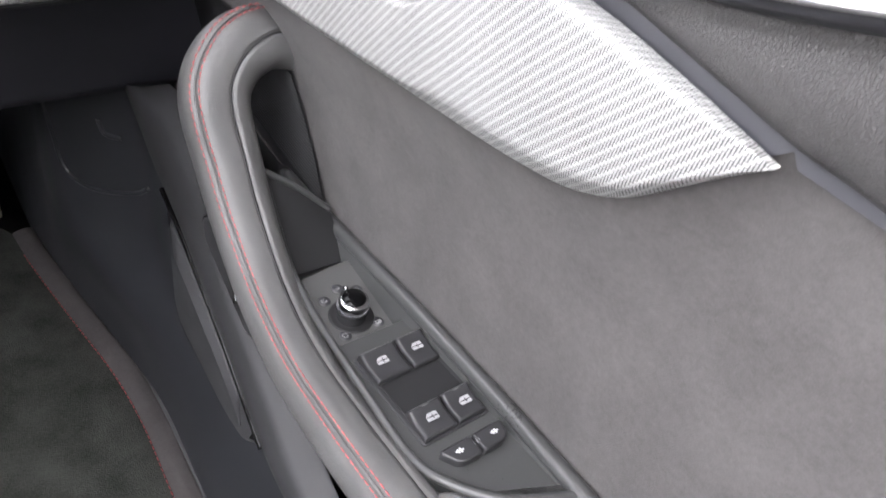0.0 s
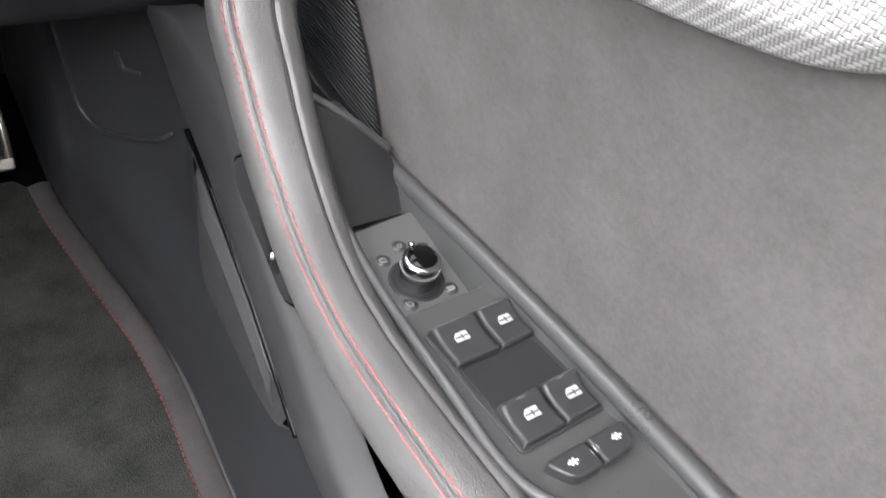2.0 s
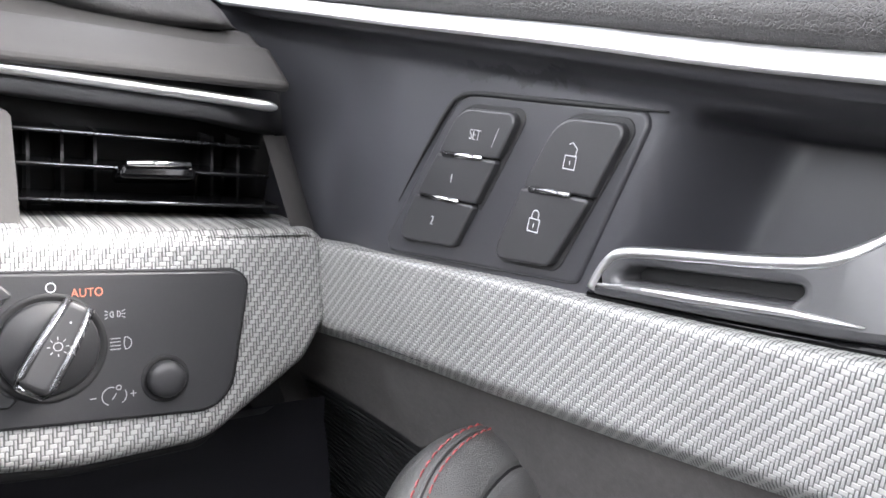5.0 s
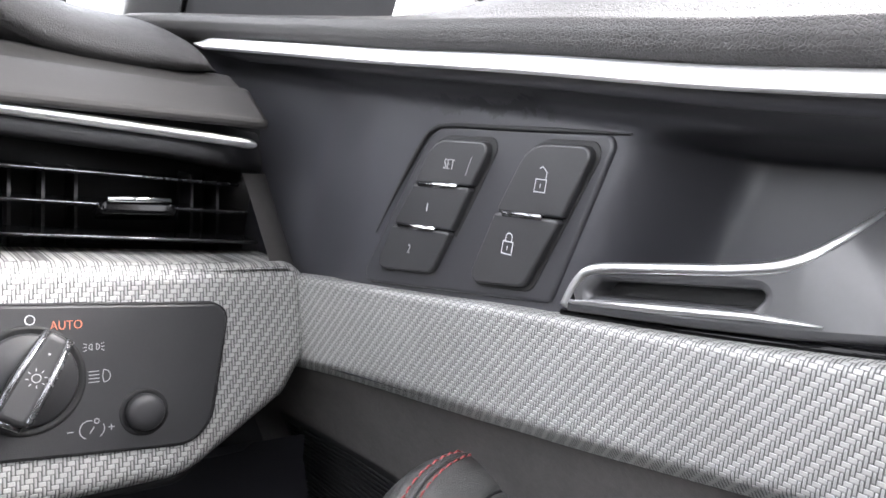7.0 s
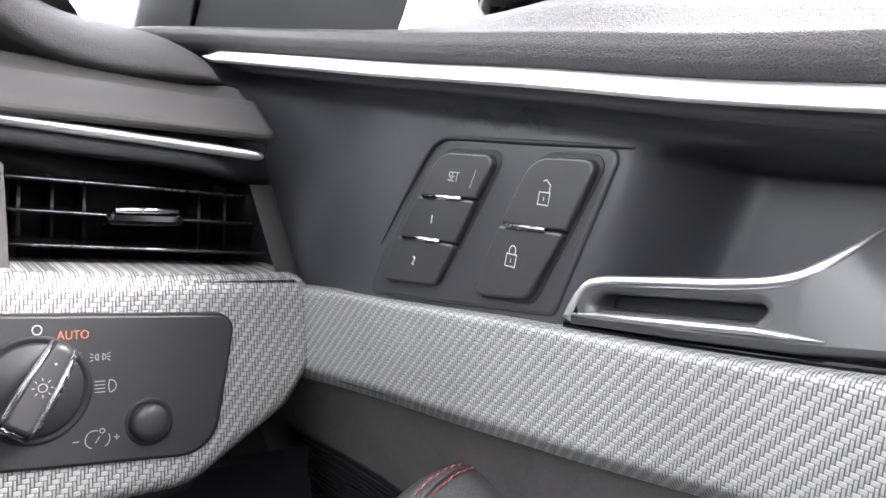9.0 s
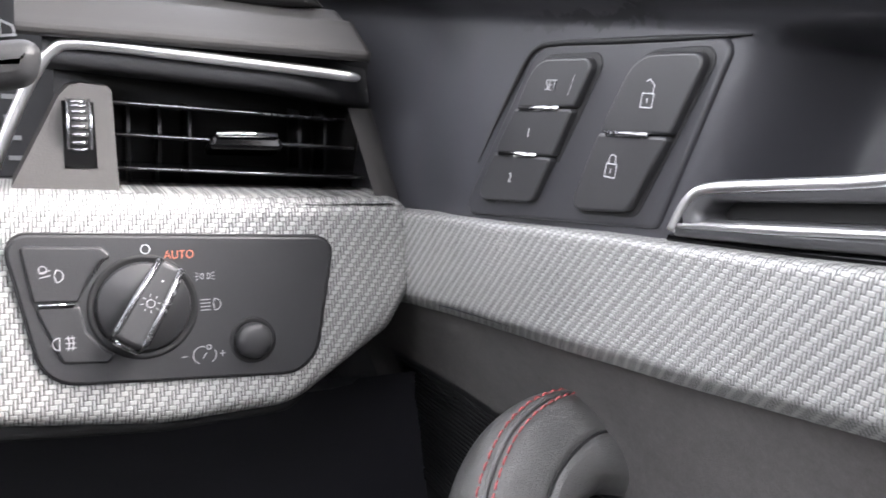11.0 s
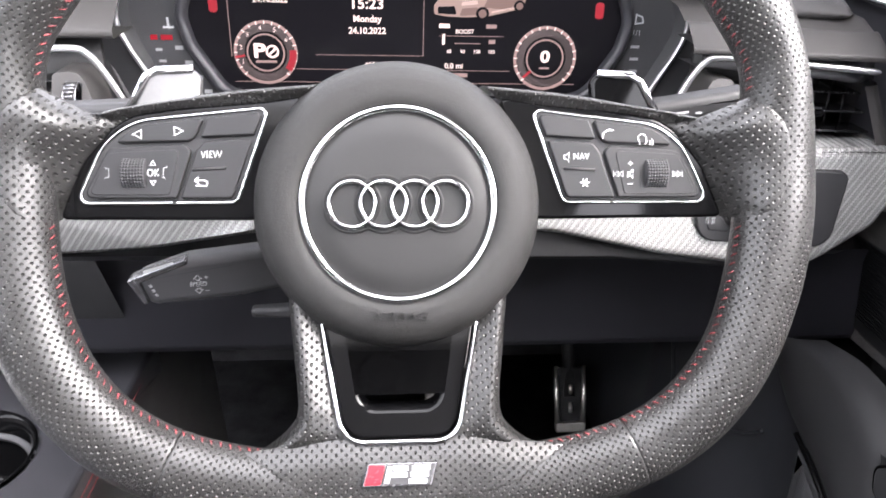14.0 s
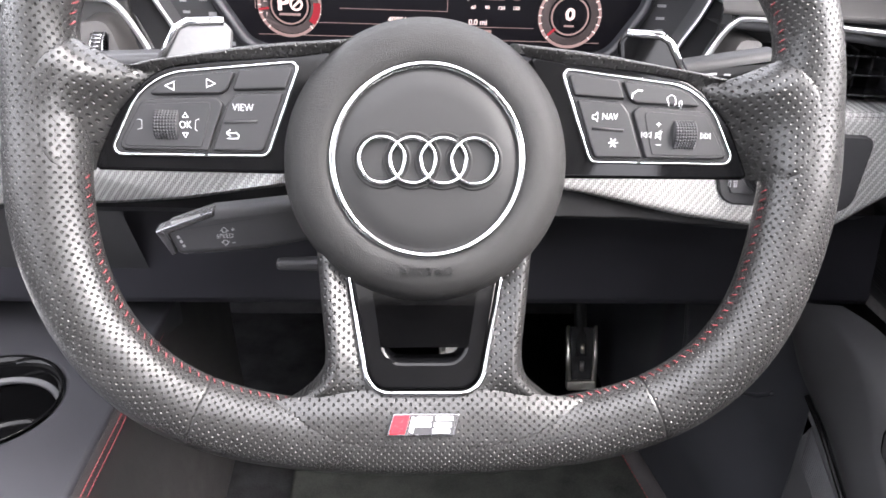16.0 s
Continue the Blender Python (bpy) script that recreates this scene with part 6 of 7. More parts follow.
def side_web(side):
    """Pairs of edge and insert points of one side spoke, from below round to the hub."""
    def ang(d):
        return math.pi + d if side == 1 else -d

    def at(x, y, z):
        return Vector((x * side + 0.002, y, z))
    rim = [(0.050, 165), (0.042, 142), (0.02, 115), (-0.04, 98), (-0.10, 92), (-0.15, 93), (-0.195, 100), (-0.23, 113), (-0.262, 132), (-0.285, 152)]
    outer = [rim_edge(ang(d), a) for d, a in rim] + [rim_edge(ang(-0.299), 172, 0.2)]
    far = 0.0 if side == 1 else -0.006
    outer += [free_edge(*at(x, y, z), f) for x, y, z, f in ((-0.1478 + far, 0.0450, -0.010, 0.6), (-0.1430 + far, 0.0415, -0.016, 0.9), (-0.1365 + far, 0.0412, -0.019, 1.0), (-0.1290 + far / 2, 0.0434, -0.020, 1.0), (-0.11, 0.0468, -0.020, 1.0), (-0.078, 0.0522, -0.020, 1.0), (-0.037, 0.0557, -0.020, 1.0))]
    inner = [(-0.1512, -0.0060), (-0.1507, -0.0040), (-0.1490, 0.0020), (-0.1455, 0.0105), (-0.1418, 0.0185), (-0.1380, 0.0238), (-0.1350, 0.0272), (-0.1325, 0.0305), (-0.130, 0.0334), (-0.1288, 0.0347), (-0.1272, 0.0362), (-0.1253, 0.0377), (-0.1230, 0.0388), (-0.1185, 0.0401), (-0.102, 0.0427), (-0.072, 0.0454), (-0.044, 0.0490)]
    return outer, [at(x, y, -0.0142) for x, y in inner]


def flip(pts, side):
    return [(p[0] * side + 0.002, p[1]) for p in pts]


def pline(pts, z):
    return [Vector((p.x, p.y, z)) for p in pts]


for side in (1, -1):
    sp = web(*side_web(side), "spoke", "perforated leather web of the side spoke", wheel)
    ins = rounded(flip([(-0.1500, -0.0062), (-0.1518, -0.0040), (-0.1422, 0.0192), (-0.1344, 0.0283), (-0.1292, 0.0348), (-0.1200, 0.0406), (-0.1000, 0.0436), (-0.0620, 0.0468), (-0.0450, 0.0496), (-0.055, 0.0180), (-0.0580, -0.0068)], side), [0.002, 0.002, 0.03, 0.02, 0.02, 0.03, 0.05, 0.05, 0.002, 0.02, 0.003], 6)
    part("gloss_insert", plate(ins, -0.020, -0.0125, 0.0015), PIANO, sp, "piano black insert")
    chl = rounded(flip([(-0.1446, 0.0010), (-0.1330, 0.0268), (-0.1195, 0.0375), (-0.0600, 0.0440), (-0.0748, 0.0012)], side), [0.0035, 0.03, 0.03, 0.003, 0.004], 7)
    part("chrome_frame", tube(pline(chl, -0.0122), 0.0009, 8, closed=True), CHROME, sp, "chrome outline")
    part("key_field", plate(inset(chl, 0.0008), -0.0135, -0.0121, 0.0), DARK, sp)
    keys = [([(-0.1275, 0.0275), (-0.1185, 0.0353), (-0.0885, 0.0390), (-0.0922, 0.0305), (-0.0952, 0.0285)], [0.001, 0.015, 0.001, 0.003, 0.003]),
            ([(-0.0868, 0.0393), (-0.0625, 0.0420), (-0.0663, 0.0315), (-0.0902, 0.0302)], [0.001, 0.002, 0.001, 0.001]),
            ([(-0.1415, 0.0030), (-0.1300, 0.0252), (-0.0970, 0.0272), (-0.0938, 0.0245), (-0.1008, 0.0030)], [0.003, 0.004, 0.003, 0.003, 0.001]),
            ([(-0.0992, 0.0030), (-0.0922, 0.0240), (-0.0885, 0.0286), (-0.0672, 0.0298), (-0.0762, 0.0030)], [0.001, 0.004, 0.003, 0.001, 0.003])]
    made = []
    for poly, rr in keys:
        made.append(part("spoke_key", plate(rounded(flip(poly, side), rr, 5), -0.0125, -0.0098, 0.0009), KEYMAT, sp, "black key"))
    fr = rounded(flip([(-0.1385, 0.0046), (-0.1290, 0.0232), (-0.0990, 0.0250), (-0.1035, 0.0046)], side), 0.002, 4)
    part("roller_recess", plate(fr, -0.0100, -0.0094, 0.0003), KEYMAT, made[2], "grey roller surround")
    rx = -0.1187 * side + 0.002
    rol = part("roller", tube([(rx - 0.0052, 0.0143, -0.0128), (rx + 0.0052, 0.0143, -0.0128)], 0.0068, 36), DARK, made[2], "knurled roller")
    bm = bmesh.new()
    for k in range(13):
        w = radians(18 + 12 * k)
        for q in range(8):
            p = Vector((rx - 0.0045 + q * 0.00128, 0.0143 + 0.0069 * math.cos(w), -0.0128 + 0.0069 * math.sin(w)))
            box(p - Vector((0.00045, 0.0005, 0.0004)), p + Vector((0.00045, 0.0005, 0.0004)), bm=bm)
    part("roller_teeth", bm, BUTTON, rol)
    part("key_bar", tube([(-0.0915 * side, 0.0158, -0.0096), (-0.0768 * side, 0.0166, -0.0096)], 0.0006, 6), DARK, made[3])
    part("frame_break", plate(rounded([(-0.1000 * side - 0.0008, 0.0006), (-0.1000 * side + 0.0008, 0.0006), (-0.1000 * side + 0.0008, 0.0016), (-0.1000 * side - 0.0008, 0.0016)], 0.0002, 2), -0.0115, -0.0106, 0.0), DARK, sp)

    def km(x, y, z=-0.0097):
        return Matrix.Translation((x, y, z))

    if side == 1:
        part("arrow_mark", ribbon([[(-0.0022, 0), (0.0016, 0.0019), (0.0016, -0.0019), (-0.0022, 0)]], 0.00042, km(-0.1150, 0.0315)), PRINT, made[0])
        part("arrow_mark", ribbon([[(0.0022, 0), (-0.0016, 0.0019), (-0.0016, -0.0019), (0.0022, 0)]], 0.00042, km(-0.0975, 0.0330)), PRINT, made[0])
        lettering("view_mark", "VIEW", 0.0046, PRINT, made[3], km(-0.0832, 0.0225), 0.86)
        part("back_mark", ribbon([[(-0.0028, 0.0006), (-0.0010, 0.0022)], [(-0.0028, 0.0006), (-0.0010, -0.0008)], [(-0.0028, 0.0006), (0.0018, 0.0006), (0.0028, -0.0004), (0.0024, -0.0018), (-0.0024, -0.0018)]], 0.00055, km(-0.0878, 0.0105)), PRINT, made[3])
        lettering("ok_mark", "OK", 0.0048, PRINT, made[2], km(-0.1085, 0.0143, -0.0093), 0.8)
        part("arrow_mark", ribbon([[(-0.0012, 0.0035), (0.0012, 0.0035), (0, 0.0055), (-0.0012, 0.0035)], [(-0.0012, -0.0035), (0.0012, -0.0035), (0, -0.0055), (-0.0012, -0.0035)]], 0.00035, km(-0.1085, 0.0143, -0.0093)), PRINT, made[2])
        part("bracket_mark", ribbon([[(-0.0200, 0.0023), (-0.0180, 0.0018), (-0.0180, -0.0018), (-0.0200, -0.0023)]], 0.00035, km(-0.1095, 0.0143, -0.0093)), PRINT_DIM, made[2])
        part("bracket_mark", ribbon([[(0.0072, 0.0028), (0.0056, 0.0022), (0.0052, -0.0018), (0.0064, -0.0026)]], 0.00035, km(-0.1095, 0.0143, -0.0093)), PRINT_DIM, made[2])
    else:
        part("phone_mark", ribbon([[(-0.0024, -0.0020), (-0.0020, 0.0004), (0.0004, 0.0020), (0.0026, 0.0018)]], 0.0009, km(0.0975, 0.0325)), PRINT, made[0])
        part("voice_mark", ribbon([arc(0, 0.0006, 0.0020, -20, 230, 12) + [(-0.0012, -0.0026)], [(0.0018, -0.0002), (0.0024, -0.0008), (0.0012, -0.0024)], arc(0.0022, -0.0014, 0.0018, -40, 40, 4), arc(0.0022, -0.0014, 0.0030, -40, 40, 4)], 0.00042, km(0.1140, 0.0300)), PRINT, made[0])
        lettering("nav_mark", "NAV", 0.0044, PRINT, made[3], km(0.0850, 0.0220), 0.86)
        part("speaker_mark", ribbon([[(-0.0010, 0.0009), (0.0002, 0.0009), (0.0014, 0.0022), (0.0014, -0.0022), (0.0002, -0.0009), (-0.0010, -0.0009), (-0.0010, 0.0009)]], 0.00035, km(0.0778, 0.0218)), PRINT, made[3])
        part("star_mark", ribbon([[(-0.0022, 0), (0.0022, 0)], [(-0.0011, 0.0019), (0.0011, -0.0019)], [(-0.0011, -0.0019), (0.0011, 0.0019)]], 0.0006, km(0.0868, 0.0100)), PRINT, made[3])
        part("skip_mark", ribbon([[(-0.0022, 0.0013), (-0.0002, 0), (-0.0022, -0.0013), (-0.0022, 0.0013)], [(0.0, 0.0013), (0.002, 0), (0.0, -0.0013), (0.0, 0.0013)], [(0.0024, 0.0014), (0.0024, -0.0014)]], 0.00032, km(0.1308, 0.0140, -0.0093)), PRINT, made[2])
        part("skip_mark", ribbon([[(0.0022, 0.0013), (0.0002, 0), (0.0022, -0.0013), (0.0022, 0.0013)], [(0.0, 0.0013), (-0.002, 0), (0.0, -0.0013), (0.0, 0.0013)], [(-0.0024, 0.0014), (-0.0024, -0.0014)]], 0.00032, km(0.1025, 0.0140, -0.0093)), PRINT_DIM, made[2])
        part("volume_mark", ribbon([[(-0.0012, 0.0050), (0.0012, 0.0050)], [(0, 0.0062), (0, 0.0038)], [(-0.0012, -0.0046), (0.0012, -0.0046)], [(-0.0013, 0.0008), (-0.0002, 0.0008), (0.0010, 0.0020), (0.0010, -0.0020), (-0.0002, -0.0008), (-0.0013, -0.0008), (-0.0013, 0.0008)], [(-0.0016, -0.0016), (0.0016, 0.0018)]], 0.00036, km(0.1083, 0.0140, -0.0093)), PRINT, made[2])
    # shift paddle behind the spoke
    pad = rounded(flip([(-0.1340, 0.0440), (-0.1235, 0.0640), (-0.1190, 0.0672), (-0.1010, 0.0680), (-0.0975, 0.0640), (-0.0985, 0.0440)], side), [0.002, 0.006, 0.006, 0.005, 0.004, 0.002], 5)
    pd = part("shift_paddle", plate(pad, -0.050, -0.045, 0.002), PADDLE if side == 1 else PIANO, wheel, "aluminium shift paddle" if side == 1 else "dark-faced shift paddle with bright edge")
    edge = flip([(-0.1335, 0.0440), (-0.1235, 0.0640), (-0.1185, 0.0668), (-0.1010, 0.0676)], side)
    part("paddle_edge", tube([(p[0], p[1], -0.0455) for p in edge], 0.0024, 8), CHROME, pd, "bright bevelled edge")

# hub
hub = part("airbag_cover", lathe([(0.0440, -0.0012), (0.0452, 0.0006), (0.0495, 0.0014), (0.0555, 0.0002), (0.0608, -0.0035), (0.0642, -0.0085), (0.0662, -0.0150), (0.0668, -0.0230), (0.0650, -0.0340), (0.0590, -0.0450)], 96), AIRBAG, wheel, "round grained airbag cover")
part("hub_face", lathe([(0.0, 0.0002), (0.030, 0.0001), (0.0390, -0.0006), (0.0408, -0.0016)], 72), HUBFACE, hub, "smooth dark centre disc")
part("chrome_ring", lathe([(0.0405, -0.0020), (0.0410, 0.0002), (0.0420, 0.0013), (0.0432, 0.0013), (0.0442, 0.0004), (0.0447, -0.0020)], 96), CHROME, hub, "chrome ring")
for k in range(4):
    cx = -0.0206 + 0.01373 * k
    part("emblem_shadow_groove", lathe([(0.0118, 0.0004), (0.0123, 0.0010), (0.0128, 0.0008), (0.0132, 0.0003)], 48, Matrix.Translation((cx, 0, 0))), HUBFACE, hub)
    part("emblem_ring", lathe([(0.0089, 0.0006), (0.0091, 0.0022), (0.0096, 0.0030), (0.0104, 0.0032), (0.0110, 0.0024), (0.0112, 0.0006)], 56, Matrix.Translation((cx, 0, 0.0001 * (k % 2)))), CHROME, hub, "chrome ring of the emblem")
for k, ch in enumerate("AIRBAG"):
    cx = (-0.0102, -0.0067, -0.0034, 0.0010, 0.0055, 0.0102)[k]
    rr = math.hypot(cx, 0.0500)
    lettering("airbag_letter", ch, 0.0056, HUBFACE, hub, Matrix.Translation((cx, -0.0500, 0.0017 - max(rr - 0.0500, 0) * 0.2)) @ Matrix.Rotation(radians(8), 4, "X"), 1.1, 0.0005)
for sx in (-1, 1):
    hm = Matrix.Translation((sx * 0.0465, 0.0215, 0.0016))
    part("horn_mark", ribbon([[(-0.0018, 0.0008), (0.0018, 0.0008), (0.0018, -0.0012), (-0.0018, -0.0012), (-0.0018, 0.0008)], [(-0.0034, 0.0016), (-0.0018, 0.0006)], [(0.0034, 0.0016), (0.0018, 0.0006)], [(-0.0034, -0.0016), (-0.0018, -0.0008)]], 0.0005, hm), DARK, hub)

# lower spoke
def low_warp(p):
    return Vector((p.x, p.y, p.z + 0.0 + max(-0.045 - p.y, 0.0) * 0.20 - 0.002))


in_l = [(-0.0376, -0.046), (-0.0264, -0.1072)]
low_h = rounded(in_l + [(-x, y) for x, y in reversed(in_l)], [0.0, 0.0125, 0.0125, 0.0], 12)
WB = 1.5 * math.pi


def lower_web():
    def z_in(y):
        return -0.0148 + 0.20 * max(-0.045 - y, 0.0)
    legs = [(-0.0515, -0.040), (-0.0490, -0.065), (-0.0465, -0.088), (-0.0475, -0.098), (-0.0525, -0.1060), (-0.0620, -0.1120)]
    free = (1, 1, 1, 0.95, 0.8, 0.4)
    rims = [(-0.54, 158), (-0.46, 128), (-0.36, 104), (-0.22, 92), (0.0, 90), (0.22, 92), (0.36, 104), (0.46, 128), (0.54, 158)]
    ins_l = [(-0.0388, -0.042), (-0.0348, -0.065), (-0.0305, -0.088), (-0.0288, -0.0955), (-0.0268, -0.1002), (-0.0245, -0.1035), (-0.0225, -0.1052), (-0.0205, -0.1062), (-0.0182, -0.1072), (-0.0120, -0.1076)]
    outer = [free_edge(x, y, z_in(y) - 0.006, f) for (x, y), f in zip(legs, free)] + [rim_edge(WB + d, a) for d, a in rims] + [free_edge(-x, y, z_in(y) - 0.006, f) for (x, y), f in zip(reversed(legs), reversed(free))]
    pts = ins_l + [(0.0, -0.1077)] + [(-x, y) for x, y in reversed(ins_l)]
    return outer, [Vector((x, y, z_in(y))) for x, y in pts]


lower = web(*lower_web(), "lower_spoke", "perforated leather web of the lower spoke", wheel, 160)
part("chrome_frame", tube([low_warp(Vector((p.x, p.y, -0.0115))) for p in inset(low_h, 0.0006)], 0.0013, 8, closed=True), CHROME, lower, "chrome outline")
hole_l = [(-0.0245, -0.050), (-0.0175, -0.0930)]
low_in = rounded(hole_l + [(-x, y) for x, y in reversed(hole_l)], [0, 0.008, 0.008, 0], 8)
part("gloss_insert", plate(inset(low_h, 0.0008), -0.030, -0.0145, 0.002, holes=[low_in], warp=low_warp), PIANO, lower, "piano black insert with an opening")
# sport badge
bm0 = Vector((0.0005, -0.1200, 0.0024))
BMX = Matrix.Translation(bm0 + Vector((-0.001, 0, 0.0004))) @ Matrix.Rotation(radians(-11), 4, "X")
badge = part("badge", plate(rounded([(-0.0168, -0.0050), (0.0140, -0.0050), (0.0168, 0.0050), (-0.0140, 0.0050)], 0.0006, 3), -0.001, 0.0014, 0.0004, m=BMX), GUN, lower, "silver slanted badge with a red corner")
part("badge_field", plate(rounded([(-0.0060, -0.0042), (0.0130, -0.0042), (0.0152, 0.0042), (-0.0038, 0.0042)], 0.0004, 3), 0.0, 0.0017, 0.0, m=BMX), BUTTON, badge)
part("badge_red", plate(rounded([(-0.0158, -0.0042), (-0.0088, -0.0042), (-0.0065, 0.0042), (-0.0135, 0.0042)], 0.0004, 3), 0.0, 0.0018, 0.0002, m=BMX), BADGE_RED, badge, "red corner")
part("badge_mark", ribbon([[(-0.0060, -0.0034), (-0.0044, 0.0034)], [(-0.0030, 0.0028), (0.0036, 0.0028)], [(-0.0040, 0.0), (0.0032, 0.0)], [(0.0054, 0.0028), (0.0134, 0.0028)], [(0.0046, 0.0), (0.0126, 0.0)], [(0.0038, -0.0028), (0.0118, -0.0028)]], 0.0021, BMX, 0.0020), PRINT, badge)

# ---- steering column and stalks ----
col = thing("steering_column", "black steering column shroud", "steering column", m=WM @ Matrix.Translation((0, 0, -0.20)))
part("shroud", lathe([(0.0, 0.145), (0.050, 0.145), (0.056, 0.130), (0.058, 0.06), (0.055, 0.0), (0.0, 0.0)], 40), DARK, col, "dark shroud")

stalk = thing("cruise_stalk", "dark grey cruise control stalk with white printing", "control stalk", (-0.06, 0.08, 0.826))


def stalk_body(pts, d0, d1, y0, mat, parent, label):
    return part("lever", plate(rounded(pts, 0.006, 5), d0, d1, 0.005, warp=lambda p: Vector((p.x, y0 - p.z + 0.10 * (p.x + 0.15), p.y)), steps=4), mat, parent, label)


sl = stalk_body([(-0.150, 0.829), (-0.141, 0.8105), (-0.09, 0.8130), (-0.02, 0.826), (-0.02, 0.846), (-0.075, 0.8435), (-0.12, 0.8395)], -0.012, 0.0, 0.072, SOFT, stalk, "dark lever")
part("tip_cap", plate(rounded([(-0.1515, 0.8285), (-0.1485, 0.8300), (-0.1185, 0.8405), (-0.1180, 0.8370), (-0.1440, 0.8270), (-0.1410, 0.8140), (-0.1440, 0.8125)], 0.001, 3), -0.008, 0.0012, 0.001, warp=lambda p: Vector((p.x, 0.072 - p.z + 0.10 * (p.x + 0.15), p.y))), GUN, sl, "silver edged tip")
sy = face_frame((-0.1135, 0.0750, 0.8240), (1, 0.1, 0), (0.1, -1, 0))
lettering("speed_mark", "SPEED", 0.0040, PRINT, sl, sy, 0.9)
part("arrow_mark", ribbon([[(-0.0022, 0.0036), (0.0, 0.0060), (0.0022, 0.0036), (0.001, 0.0036), (0.001, 0.0026), (-0.001, 0.0026), (-0.001, 0.0036), (-0.0022, 0.0036)], [(-0.0022, -0.0036), (0.0, -0.0060), (0.0022, -0.0036), (0.001, -0.0036), (0.001, -0.0026), (-0.001, -0.0026), (-0.001, -0.0036), (-0.0022, -0.0036)], [(0.0036, 0.0044), (0.0058, 0.0044)], [(0.0047, 0.0055), (0.0047, 0.0033)], [(0.0036, -0.0044), (0.0058, -0.0044)]], 0.0005, sy), PRINT, sl)
part("unread_text", ribbon([[(-0.0285, 0.0095), (-0.012, 0.0140)]], 0.0022, sy), PRINT_DIM, sl)
for k in range(3):
    part("unread_mark", ribbon([[(-0.0262 + 0.0012 * k, 0.0015 - 0.0030 * k), (-0.0254 + 0.0012 * k, -0.0003 - 0.0030 * k)]], 0.0016, sy), PRINT_DIM, sl)
part("face_outline", ribbon([[(0.020, 0.0112), (-0.0240, 0.0052), (-0.0285, 0.0020), (-0.0215, -0.0105), (0.014, -0.0100)]], 0.0006, sy), SATIN, sl, "fine edge round the printed face")
stalk.location.z -= 0.004
lev = thing("column_lever", "small grey steering column adjuster lever", "lever", (-0.06, 0.075, 0.80))
part("lever_blade", plate(rounded([(-0.0865, 0.7985), (-0.03, 0.797), (-0.03, 0.808), (-0.0865, 0.8045)], 0.0025, 4), -0.006, 0.0, 0.0025, warp=lambda p: Vector((p.x, 0.078 - p.z, p.y))), SOFT, lev)
lev.location.z -= 0.004
rst = thing("wiper_stalk", "dark grey wiper stalk with white printing", "control stalk", (0.10, 0.10, 0.915))
part("lever", plate(rounded([(0.06, 0.894), (0.150, 0.9040), (0.200, 0.9170), (0.203, 0.9300), (0.15, 0.9210), (0.06, 0.911)], 0.006, 5), -0.012, 0.0, 0.005, warp=lambda p: Vector((p.x, 0.098 - p.z, p.y)), steps=4), DARK, rst, "dark lever")
part("unread_text", ribbon([[(-0.006, 0.0), (0.006, 0.0015)], [(0.010, 0.001), (0.014, 0.001)]], 0.0012, face_frame((0.160, 0.0977, 0.9145), (1, 0, 0), (0, -1, 0))), PRINT_DIM, rst)
lst = thing("indicator_stalk", "dark grey indicator stalk", "control stalk", (-0.10, 0.10, 0.90))
part("lever", plate(rounded([(-0.06, 0.900), (-0.150, 0.898), (-0.196, 0.9040), (-0.198, 0.9150), (-0.15, 0.9180), (-0.06, 0.918)], 0.006, 5), -0.012, 0.0, 0.005, warp=lambda p: Vector((p.x, 0.098 - p.z, p.y)), steps=4), BUTTON, lst, "dark lever")

# ---- pedals ----
def pedal(x, y, z, w, h, label):
    """Steel cradle, open at the top, round a ribbed rubber pad."""
    p = thing("pedal", label, "pedal", (x, y, z - h / 2), group="foot pedals")
    fm = face_frame((x, y, z), (1, 0, 0), (0, -1, 0.45))
    a, t = w / 2, w * 0.15
    foot = rounded([(-a * 0.86, -h / 2), (a * 0.86, -h / 2), (a * 0.90, -h / 2 + t * 2.0), (-a * 0.90, -h / 2 + t * 2.0)], 0.003, 4)
    part("pedal_plate", plate(foot, -0.006, 0.003, 0.0022, m=fm, steps=3), STEEL, p, "bright steel foot of the pedal cradle")
    for sx in (-1, 1):
        rail = [fm @ Vector((sx * (a * 0.88 - t * 0.5), -h / 2 + t, -0.001)), fm @ Vector((sx * (a * 0.94 - t * 0.5), 0.0, -0.001)), fm @ Vector((sx * (a - t * 0.6), h / 2, -0.004))]
        part("cradle_rail", tube(rail, [t * 0.55, t * 0.52, t * 0.35], 10), STEEL, p, "bright steel rail of the pedal cradle")
    inner = rounded([(-a * 0.84, -h / 2 + t), (a * 0.84, -h / 2 + t), (a * 0.95, h / 2 - 0.002), (-a * 0.95, h / 2 - 0.002)], 0.004, 4)
    part("rubber_pad", plate(inner, -0.010, -0.004, 0.002, m=fm), DARK, p, "black rubber pad")
    for k in (-0.12, 0.16):
        part("stud", tube([fm @ Vector((0, k * h - 0.006, 0.0)), fm @ Vector((0, k * h + 0.006, 0.0))], 0.0028, 8), STEEL, p, "steel stud")
    part("pedal_arm", tube([(x, y + 0.006, z), (x, y + 0.06, z + 0.08), (x, y + 0.10, z + 0.17)], 0.008, 8), DARK, p)


pedal(0.2165, 0.402, 0.472, 0.042, 0.080, "bright steel accelerator pedal with black rubber pad")
pedal(0.0640, 0.365, 0.540, 0.060, 0.062, "bright steel brake pedal with black rubber pad")

